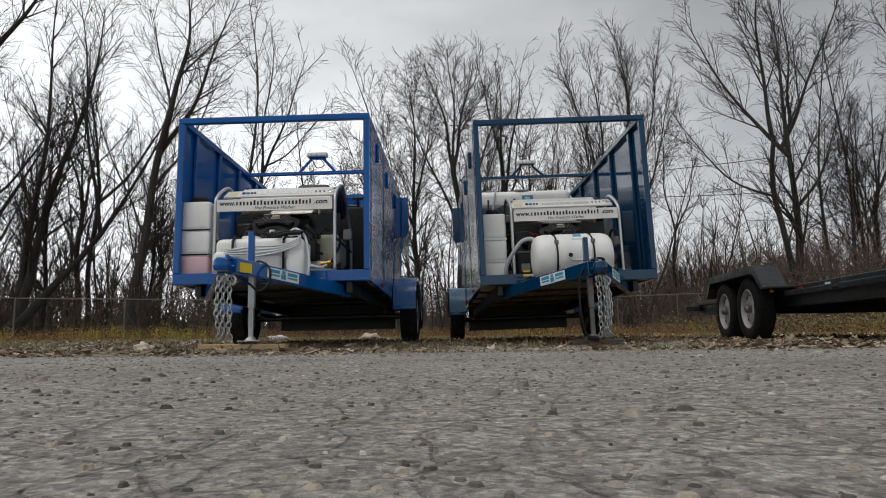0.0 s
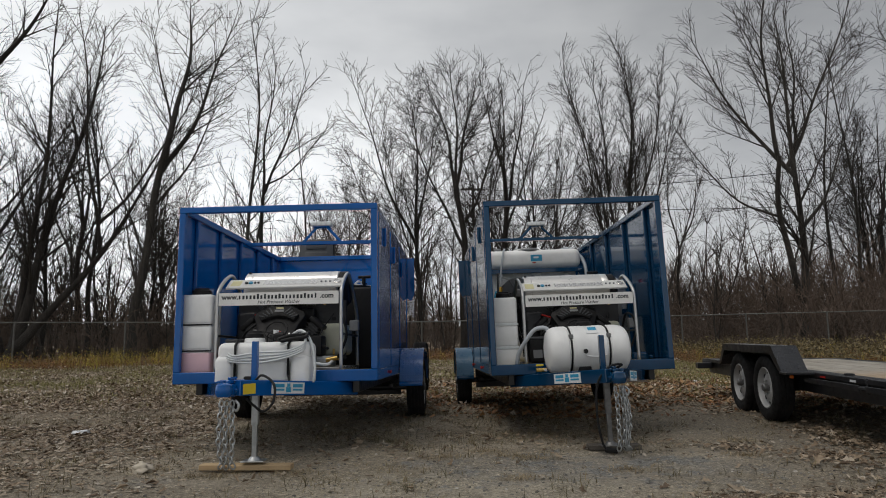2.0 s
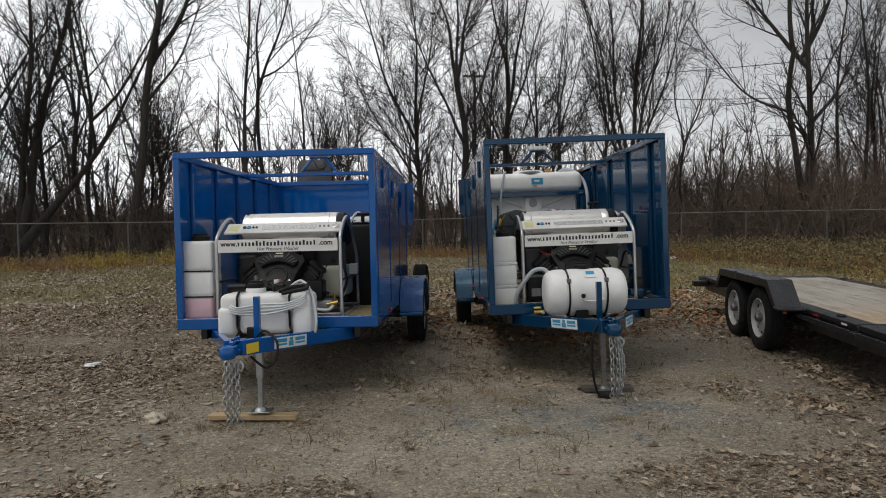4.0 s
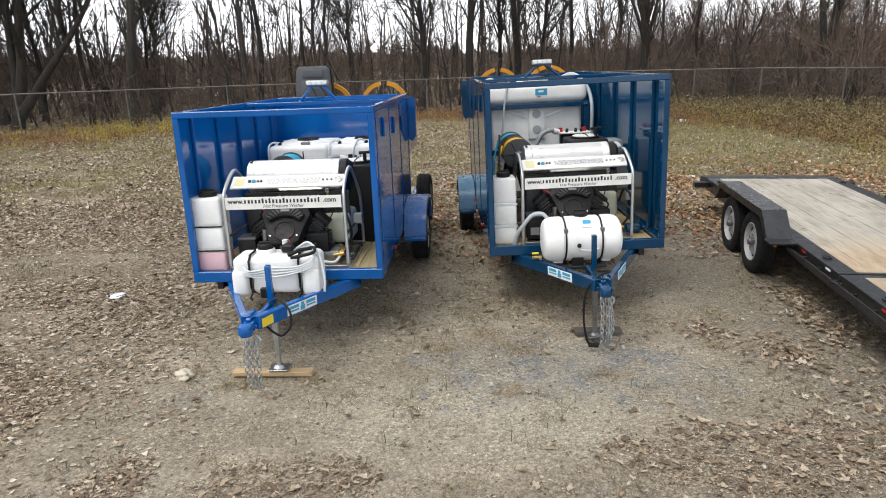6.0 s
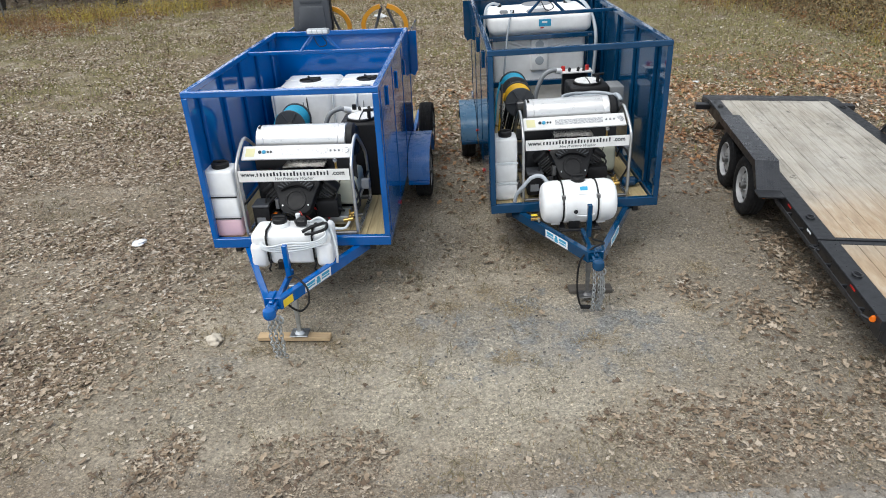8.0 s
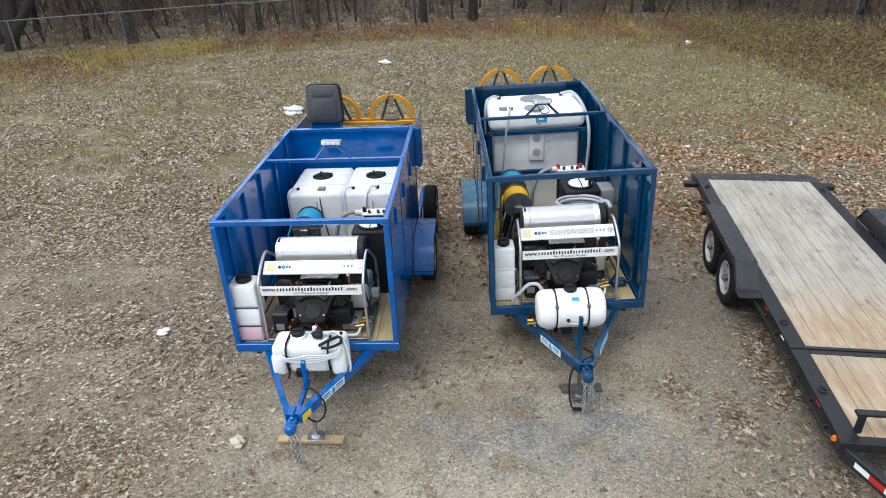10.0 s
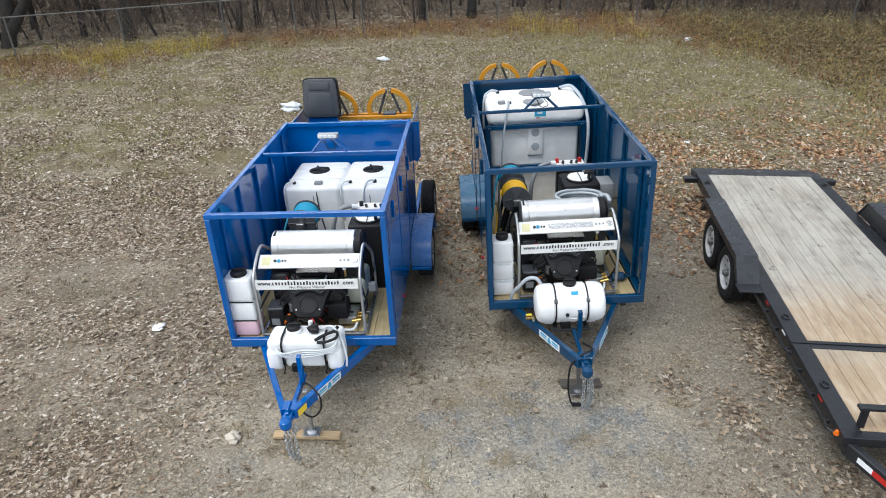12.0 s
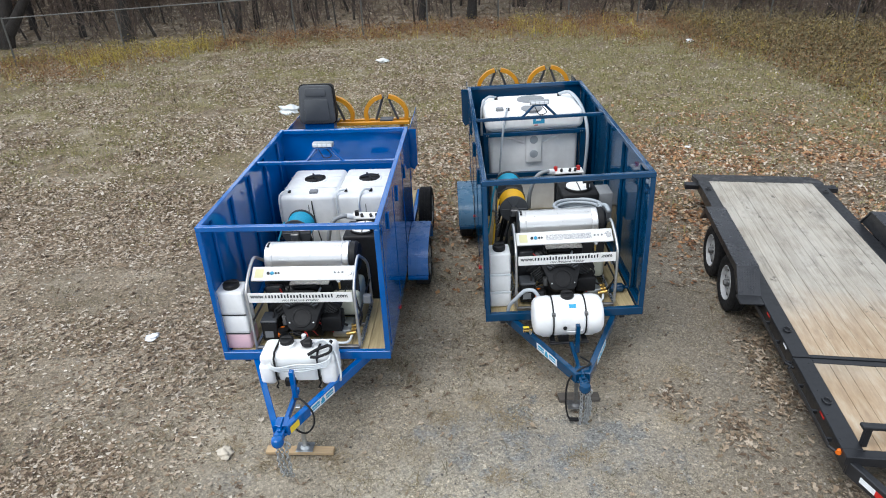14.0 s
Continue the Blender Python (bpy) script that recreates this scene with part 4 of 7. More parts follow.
    for y in (1.82, 2.68):
        part("axle_tube", rod((-0.05, y, 0.36), (W + 0.05, y, 0.36), 0.035, 8), BLACK_PAINT, t)
    # front rail and tongue
    part("headboard_rail", box(0.12, W - 0.12, Fr + 0.02, Fr + 0.09, zd + 0.20, zd + 0.235, 0.006), BLACK_PAINT, t)
    for x in (0.16, 0.75, 1.4, W - 0.2):
        part("headboard_post", box(x, x + 0.05, Fr + 0.03, Fr + 0.08, zd, zd + 0.20, 0.004), BLACK_PAINT, t)
    for x0, s in ((0.06, 1), (W - 0.06, -1)):
        a, b = Vector((x0, Fr - 0.05, zd - 0.14)), Vector((W / 2 - s * 0.06, Fr - 1.9, zd - 0.14))
        d = b - a
        m = Matrix.Translation((a + b) / 2) @ Matrix.Rotation(math.atan2(d.y, d.x) - radians(90), 4, "Z")
        part("tongue_beam", box(-0.035, 0.035, -d.length / 2, d.length / 2, -0.075, 0.075, 0.008, m=m), BLACK_PAINT, t)
        for k in range(4):
            part("reflective_tape", box(-0.0365 if s > 0 else 0.035, -0.035 if s > 0 else 0.0365, d.length / 2 - 0.62 - 0.15 * k, d.length / 2 - 0.47 - 0.15 * k, -0.028, 0.028, 0, m=m), (RED, STICKER_WHITE)[(k + 1) % 2], t, smooth=False)
            part("reflective_tape", box(0.035 if s > 0 else -0.0365, 0.0365 if s > 0 else -0.035, -d.length / 2 + 0.16 + 0.15 * k, -d.length / 2 + 0.31 + 0.15 * k, -0.028, 0.028, 0, m=m), (RED, STICKER_WHITE)[(k + 1) % 2], t, smooth=False)
    part("marker_lamp", rod((0.0, Fr + 0.02, zd - 0.05), (-0.025, Fr - 0.008, zd - 0.05), 0.024, 14), ORANGE, t)
    part("coupler", box(W / 2 - 0.05, W / 2 + 0.05, Fr - 2.2, Fr - 1.8, zd - 0.2, zd - 0.06, 0.02), BLACK_PAINT, t)
    part("jack_tube", box(W / 2 - 0.03, W / 2 + 0.03, Fr - 1.55, Fr - 1.49, 0.06, zd + 0.1, 0.005), BLACK_PAINT, t)
    part("jack_foot", box(W / 2 - 0.09, W / 2 + 0.09, Fr - 1.61, Fr - 1.43, 0.0, 0.06, 0.01), BLACK_PAINT, t)
    return t


flatbed()


# ---- pressure washers ----
def washer(m):
    """A hot pressure washer in a stainless tube frame; its front foot line is y = 0."""
    w = thing("pressure_washer", m, "hot pressure washer in a stainless steel tube frame", "pressure washer", "pressure washers")
    for s in (-1, 1):
        x = s * 0.555
        path = spline([(x, 0.0, 0.0), (x, 0.0, 0.35), (x, 0.0, 0.66), (x, 0.035, 0.745), (x, 0.15, 0.83), (x, 0.27, 0.885), (x, 0.36, 0.90), (x, 0.46, 0.86), (x, 0.78, 0.62), (x, 0.88, 0.45), (x, 0.90, 0.0)], 5)
        part("side_tube", tube(path, 0.0165, 10), TUBE_STEEL, w)
        part("base_rail", box(x - 0.02, x + 0.02, 0.0, 0.9, 0.0, 0.04, 0.006), STAINLESS, w)
        part("side_brace", rod((x, 0.02, 0.33), (x, 0.88, 0.33), 0.011, 8), BLACK_PAINT, w)
    for y in (0.0, 0.42, 0.9):
        part("cross_rail", box(-0.55, 0.55, y - 0.02, y + 0.02, 0.0, 0.04, 0.006), CAST, w)
    sign = part("sign_board", box(-0.535, 0.535, -0.024, -0.018, 0.592, 0.705, 0.0015), WHITE_PANEL, w, "white sign board with dark print")
    lettering("lettering", "www.", 0.062, Matrix.Translation((-0.435, -0.0246, 0.647)) @ Matrix.Rotation(radians(90), 4, "X"), STICKER_DARK, sign, bold=0.0018)
    bars(-0.355, 0.355, 0.647, 0.044, -0.0243, 22, STICKER_DARK, sign, 2)
    lettering("lettering", ".com", 0.062, Matrix.Translation((0.43, -0.0246, 0.647)) @ Matrix.Rotation(radians(90), 4, "X"), STICKER_DARK, sign, bold=0.0018)
    lettering("lettering", "Hot Pressure Washer", 0.042, Matrix.Translation((0.0, -0.0246, 0.606)) @ Matrix.Rotation(radians(90), 4, "X"), STICKER_DARK, sign, 0.3)
    # sloping control panel
    ang = math.atan2(0.085, 0.135)
    mp = Matrix.Translation((0, 0.195, 0.812)) @ Matrix.Rotation(ang, 4, "X")
    panel = part("control_panel", box(-0.535, 0.535, -0.082, 0.082, -0.02, 0.0, 0.004, m=mp), WHITE_PANEL, w, "white control panel with small switches")
    part("panel_plate", box(-0.20, 0.30, -0.035, 0.035, 0.0006, 0.003, 0, m=mp), STAINLESS, panel, smooth=False)
    part("panel_label", box(-0.50, -0.41, -0.05, 0.05, 0.0006, 0.002, 0, m=mp), PALE_LABEL, panel, smooth=False)
    for x, r, mt in ((-0.36, 0.016, STICKER_DARK), (-0.32, 0.019, STICKER_BLUE), (-0.28, 0.010, STICKER_DARK), (-0.25, 0.010, STICKER_DARK), (0.335, 0.009, GREY_PLASTIC), (0.375, 0.009, GREY_PLASTIC), (0.415, 0.009, GREY_PLASTIC)):
        bm = rod((x, 0, 0.0), (x, 0, 0.012), r, 14)
        bmesh.ops.transform(bm, matrix=mp, verts=bm.verts)
        part("switch", bm, mt, panel)
    bm = lathe([(0.034, 0.0), (0.036, 0.008), (0.03, 0.011), (0.03, 0.008)], 20, mp @ Matrix.Translation((0.48, 0, 0)))
    part("pressure_dial", bm, STAINLESS, panel)
    # burner drum
    cy, cz, r = 0.60, 0.785, 0.172
    md = Matrix.Translation((0, cy, cz)) @ X90
    part("burner_drum", lathe([(r - 0.012, -0.475), (r, -0.465), (r, -0.40), (r - 0.003, -0.396), (r - 0.003, -0.39), (r, -0.386), (r, 0.36), (r - 0.003, 0.364), (r, 0.37), (r, 0.43), (r - 0.012, 0.44)], 40, md), DRUM_STEEL, w, "brushed stainless steel burner drum")
    part("drum_end", lathe([(0.02, 0.44), (r - 0.004, 0.441), (r - 0.002, 0.50), (r - 0.03, 0.53), (0.05, 0.535)], 32, md), BLACK_PLASTIC, w)
    part("drum_slot", box(-0.452, -0.43, cy - 0.07, cy + 0.02, cz + r - 0.012, cz + r + 0.002, 0.002), BLACK_PLASTIC, w)
    for x in (-0.32, 0.28):
        part("drum_cradle", prism([(cy - 0.2, 0.04), (cy + 0.2, 0.04), (cy + 0.12, cz - 0.12), (cy - 0.12, cz - 0.12)], x - 0.015, x + 0.015, "x"), BLACK_PAINT, w)
    part("drum_lower_casing", lathe([(0.02, -0.40), (0.14, -0.39), (0.14, 0.37), (0.02, 0.38)], 24, Matrix.Translation((0, cy + 0.02, 0.50)) @ X90), BLACK_PAINT, w)
    # engine
    e = -0.03
    eng = part("engine_block", box(e - 0.17, e + 0.17, 0.14, 0.44, 0.05, 0.36, 0.03, seg=2), BLACK_PLASTIC, w)
    mt = Matrix.Translation((e, 0.15, 0.385)) @ Matrix.Rotation(radians(-38), 4, "X") @ Matrix.Diagonal((1.14, 1.0, 1.14, 1.0))
    bm = bmesh.new()
    o = [(-0.09, 0.18), (0.09, 0.18), (0.115, 0.155), (0.19, 0.115), (0.205, 0.07), (0.16, -0.04), (0.125, -0.16), (0.09, -0.19), (-0.09, -0.19), (-0.125, -0.16), (-0.16, -0.04), (-0.205, 0.07), (-0.19, 0.115), (-0.115, 0.155)]
    bm = prism(o, -0.09, 0.03, "y", 0.012)
    bmesh.ops.transform(bm, matrix=mt, verts=bm.verts)
    shroud = part("fan_shroud", bm, BLACK_PLASTIC, eng, "black moulded engine fan shroud")
    # faceted cover with slanting ribs over an arched lower grille
    bm = prism([(-0.085, 0.155), (0.085, 0.155), (0.165, 0.06), (0.125, 0.0), (0.07, 0.035), (0.0, 0.05), (-0.07, 0.035), (-0.125, 0.0), (-0.165, 0.06)], -0.125, -0.085, "y", 0.014)
    bmesh.ops.transform(bm, matrix=mt, verts=bm.verts)
    part("shroud_crest", bm, BLACK_PLASTIC, shroud)
    for s in (-1, 1):
        for k in range(4):
            bm = rod((s * (0.085 + 0.022 * k), -0.125, 0.125 - 0.026 * k), (s * (0.045 + 0.02 * k), -0.128, 0.065 - 0.012 * k), 0.006, 6)
            bmesh.ops.transform(bm, matrix=mt, verts=bm.verts)
            part("shroud_rib", bm, DARK_GREY, shroud)
        bm = rod((s * 0.11, -0.10, -0.12), (s * 0.11, -0.085, -0.12), 0.007, 8)
        bmesh.ops.transform(bm, matrix=mt, verts=bm.verts)
        part("bolt", bm, GALV, shroud)
    bm = lathe([(0.092, 0.0), (0.088, 0.010), (0.076, 0.011), (0.072, 0.004), (0.02, 0.004)], 28, mt @ Matrix.Translation((0, -0.09, -0.075)) @ Matrix.Rotation(radians(90), 4, "X"))
    part("intake_grille", bm, BLACK_PLASTIC, shroud)
    part("engine_label", box(-0.03, 0.03, -0.1275, -0.1255, 0.118, 0.130, 0, m=mt), PALE_LABEL, shroud, smooth=False)
    part("engine_label", box(-0.036, 0.036, -0.1275, -0.1255, 0.085, 0.107, 0, m=mt), GREY_PLASTIC, shroud, smooth=False)
    part("air_cleaner", box(e - 0.14, e + 0.14, 0.30, 0.48, 0.53, 0.60, 0.03, seg=3), BLACK_PLASTIC, eng)
    part("heat_plate", box(e - 0.16, e + 0.26, 0.28, 0.46, 0.615, 0.628, 0.003), STAINLESS, eng)
    for s in (-1, 1):
        mc = Matrix.Translation((e + s * 0.24, 0.27, 0.34)) @ Matrix.Rotation(radians(s * 40), 4, "Y")
        barrel = part("cylinder", box(-0.055, 0.055, -0.065, 0.065, -0.12, 0.12, 0.01, None, mc), BLACK_PAINT, eng)
        for k in range(7):
            part("cylinder_fin", box(-0.072, 0.072, -0.08, 0.08, -0.10 + 0.028 * k, -0.086 + 0.028 * k, 0.004, None, mc), DARK_CAST, eng)
        part("valve_cover", box(-0.08, 0.08, -0.085, 0.085, 0.10, 0.15, 0.02, m=mc, seg=2), BLACK_PLASTIC, eng)
    part("muffler", rod((e - 0.26, 0.46, 0.44), (e + 0.26, 0.46, 0.44), 0.065, 18), DARK_CAST, eng)
    part("oil_filter", rod((-0.29, 0.06, 0.12), (-0.29, 0.15, 0.16), 0.042, 16), ORANGE, w)
    part("filter_canister", rod((-0.27, 0.10, 0.04), (-0.27, 0.10, 0.19), 0.06, 18), BLACK_PLASTIC, w)
    # battery, gear box, pump, fuel tank
    bat = part("battery", box(-0.50, -0.33, 0.08, 0.27, 0.045, 0.27, 0.012, seg=2), BLACK_PLASTIC, w)
    part("battery_lid", box(-0.505, -0.325, 0.075, 0.275, 0.27, 0.30, 0.01), DARK_GREY, bat)
    part("battery_label", box(-0.47, -0.38, 0.0782, 0.0798, 0.09, 0.17, 0, None), GREY_PLASTIC, bat, smooth=False)
    part("control_box", box(0.14, 0.36, 0.10, 0.30, 0.14, 0.32, 0.015, seg=2), BLACK_PLASTIC, w)
    pump = part("pump", box(0.24, 0.44, 0.14, 0.40, 0.045, 0.14, 0.015, seg=2), GALV, w)
    for k in range(3):
        part("pump_head", rod((0.40, 0.12 + 0.07 * k, 0.10), (0.50, 0.12 + 0.07 * k, 0.12), 0.019, 12), BRASS, pump)
    part("brass_fitting", rod((0.46, 0.16, 0.14), (0.46, 0.16, 0.20), 0.011, 10), BRASS, pump)
    bm = box(0.20, 0.52, 0.40, 0.84, 0.14, 0.44, 0.05, seg=3)
    fuel = part("fuel_tank", bm, CREAM, w, "cream plastic fuel tank")
    part("fuel_cap", lathe([(0.04, 0.0), (0.042, 0.03), (0.03, 0.036)], 16, Matrix.Translation((0.40, 0.50, 0.47))), BLACK_PLASTIC, fuel)
    part("gauge", lathe([(0.0, 0.0), (0.02, 0.0), (0.021, 0.016), (0.018, 0.019)], 18, Matrix.Translation((0.36, 0.22, 0.70)) @ Matrix.Rotation(radians(60), 4, "X")), STAINLESS, w)
    part("gauge_stem", rod((0.36, 0.23, 0.60), (0.36, 0.23, 0.70), 0.012, 8), BRASS, w)
    part("socket_box", box(0.575, 0.66, 0.30, 0.36, 0.36, 0.46, 0.008), GREY_PLASTIC, w)
    # hoses and leads
    rr = random.Random(11)
    part("relay_box", box(0.12, 0.24, 0.34, 0.40, 0.46, 0.58, 0.012, seg=2), BLACK_PLASTIC, w)
    part("belt_guard", box(-0.50, -0.30, 0.34, 0.44, 0.10, 0.56, 0.04, seg=3), BLACK_PAINT, w)
    # black plate added behind the engine to make the gap look dark
    part("back_plate", box(-0.52, 0.52, 0.465, 0.475, 0.10, 0.66, 0.004), BLACK_PAINT, w)
    part("solenoid", rod((-0.22, 0.06, 0.28), (-0.22, 0.06, 0.38), 0.028, 12), CAST, w)
    for k in range(20):
        a = Vector((rr.uniform(-0.45, 0.45), rr.uniform(0.10, 0.25), rr.uniform(0.08, 0.25)))
        b = Vector((rr.uniform(-0.45, 0.45), rr.uniform(0.25, 0.45), rr.uniform(0.40, 0.62)))
        c = (a + b) / 2 + Vector((rr.uniform(-0.12, 0.12), -0.08, rr.uniform(-0.02, 0.1)))
        part("lead", tube(spline([a, c, b], 7), rr.choice((0.006, 0.009, 0.012)), 6), rr.choice((BLACK_PLASTIC, BLACK_PLASTIC, BLACK_PLASTIC, BLACK_PLASTIC, BLACK_PLASTIC, RED, HOSE_GREY)), w)
    part("drain_hose", tube(spline([(0.15, 0.02, 0.05), (0.28, -0.01, 0.08), (0.42, 0.03, 0.06), (0.46, 0.15, 0.10)], 6), 0.014, 8), HOSE_CLEAR, w)
    part("pressure_hose", tube(spline([(0.50, 0.14, 0.12), (0.58, 0.12, 0.30), (0.56, 0.10, 0.46), (0.52, 0.20, 0.50), (0.50, 0.30, 0.36)], 6), 0.012, 8), BLACK_PLASTIC, w)
    return w


DECK_A, DECK_B = 0.66, 0.665
washer_a = washer(T_A @ pose(0.005, 0.085, DECK_A))
copy_thing(washer_a, T_B @ pose(0.03, 0.13, DECK_B))


# ---- tanks ----
def moulded(x0, x1, y0, y1, z0, z1, bevel, seg=4):
    return box(x0, x1, y0, y1, z0, z1, bevel, seg=seg)


def cap_bm(r, h, m):
    bm = lathe([(r * 0.96, 0.0), (r, h * 0.15), (r, h * 0.8), (r * 0.86, h), (r * 0.3, h), (r * 0.28, h * 0.85)], 24, m)
    return box(-r * 0.8, r * 0.8, -r * 0.12, r * 0.12, h * 0.8, h * 1.35, 0.006, bm, m)


def soap_tank(m, pink):
    t = thing("detergent_tank", m, "tall white plastic detergent tank with strap bands" + (" and pink liquid" if pink else ""), "tank", "detergent tanks")
    zz = (0.0, 0.20, 0.43, 0.70)
    body = None
    for k in range(3):
        mt = PINK if pink and k == 0 else WHITE_POLY
        part("tank_section", moulded(-0.145, 0.145, 0, 0.25, zz[k] + (0.005 if k else 0), zz[k + 1] - 0.005 if k < 2 else zz[k + 1], 0.028, 3), mt, t, "milky plastic tinted by pink liquid" if mt is PINK else "")
        if k:
            part("neck_band", box(-0.137, 0.137, 0.008, 0.242, zz[k] - 0.02, zz[k] + 0.02, 0.006), WHITE_POLY, t)
            part("strap", box(-0.149, 0.149, -0.004, 0.004, zz[k] - (0.007 if pink else 0.012), zz[k] + (0.007 if pink else 0.012), 0.002), BLACK_PLASTIC if pink else HOSE_CLEAR, t)
    part("screw_cap", cap_bm(0.085, 0.05, Matrix.Translation((0, 0.125, 0.70))), BLACK_PLASTIC, t)
    return t


soap_tank(T_A @ pose(-0.74, 0.08, DECK_A + 0.002), True)
soap_tank(T_B @ pose(-0.70, 0.20, DECK_B + 0.002) @ Matrix.Diagonal((0.84, 1, 1, 1)), False)


def spray_tank_saddle(m):
    """The saddle-shaped tank on the tongue, with a spray wand and coiled hose."""
    t = thing("saddle_spray_tank", m, "white saddle-shaped spray tank on the trailer tongue", "tank")
    body = part("tank_body", moulded(-0.375, 0.375, -0.15, 0.17, 0.145, 0.328, 0.055, 5), WHITE_POLY, t)
    part("tank_belly", moulded(-0.215, 0.205, -0.14, 0.155, -0.005, 0.22, 0.045, 4), WHITE_POLY, body)
    for x in (-0.312, 0.302):
        part("tank_leg", moulded(x - 0.078, x + 0.078, -0.168, 0.15, -0.03, 0.225, 0.05, 4), WHITE_POLY, t)
    part("fill_neck", lathe([(0.085, 0.33), (0.082, 0.36), (0.075, 0.365)], 20, Matrix.Translation((-0.12, 0.03, 0))), WHITE_POLY, body)
    part("screw_cap", cap_bm(0.07, 0.05, Matrix.Translation((-0.12, 0.03, 0.36))), BLACK_PLASTIC, t)
    for x in (-0.215, 0.215):
        part("strap", tube([(x, -0.168, 0.06), (x, -0.168, 0.30), (x, -0.11, 0.345), (x, 0.12, 0.345), (x, 0.176, 0.28), (x, 0.176, 0.08)], 0.011, 6), BLACK_PLASTIC, t)
        part("strap_hook", tube(spline([(x, -0.17, 0.06), (x + 0.012, -0.18, 0.02), (x - 0.008, -0.185, -0.02), (x, -0.175, -0.05)], 5), 0.008, 6), BLACK_PLASTIC, t)
    # coil of milky hose lying over the front, and the hand gun
    for k in range(4):
        z = 0.20 + 0.017 * k
        part("hose_loop", tube(spline([(-0.36 + 0.02 * k, -0.12, z), (-0.2, -0.185 - 0.006 * k, z - 0.03), (0.0, -0.19, z - 0.035 + 0.01 * k), (0.2, -0.19, z), (0.34, -0.17, z + 0.06), (0.30, -0.02, 0.365 + 0.01 * k), (0.15, 0.03, 0.355)], 7), 0.009, 7), HOSE_CLEAR, t)
    part("hose_tail", tube(spline([(0.16, 0.02, 0.36), (0.28, -0.02, 0.42), (0.38, -0.08, 0.32), (0.42, -0.12, 0.12), (0.41, -0.12, 0.0)], 7), 0.011, 8), HOSE_CLEAR, t)
    g = part("spray_gun", tube(spline([(0.13, -0.16, 0.345), (0.22, -0.11, 0.375), (0.31, -0.05, 0.38), (0.34, 0.0, 0.40)], 5), 0.017, 8), BLACK_PLASTIC, t)
    part("gun_grip", tube(spline([(0.16, -0.175, 0.33), (0.24, -0.19, 0.345), (0.34, -0.14, 0.36), (0.345, -0.08, 0.385), (0.30, -0.06, 0.385)], 5), 0.015, 8), BLACK_PLASTIC, g)
    p = part("pump_motor", rod((0.03, 0.0, 0.36), (0.12, 0.05, 0.39), 0.032, 14), BLACK_PLASTIC, t)
    part("pump_head", box(0.06, 0.14, -0.04, 0.03, 0.34, 0.40, 0.01), BLACK_PLASTIC, p)
    part("pump_plug", rod((0.05, 0.06, 0.37), (0.05, 0.06, 0.43), 0.024, 12), STICKER_WHITE, p)
    for k in range(3):
        part("lead", tube(spline([(0.1, 0.06, 0.38), (0.06 - 0.07 * k, 0.12, 0.42), (0.02 - 0.08 * k, 0.17, 0.36), (-0.05 * k, 0.25, 0.30)], 6), 0.005, 5), (RED, BLACK_PLASTIC, BLACK_PLASTIC)[k], t)
    part("mount_rail", box(-0.35, 0.35, -0.10, 0.12, -0.008, 0.012, 0.003), BLACK_PAINT, t)
    return t


spray_tank_saddle(T_A @ pose(0.01, -0.24, 0.59))


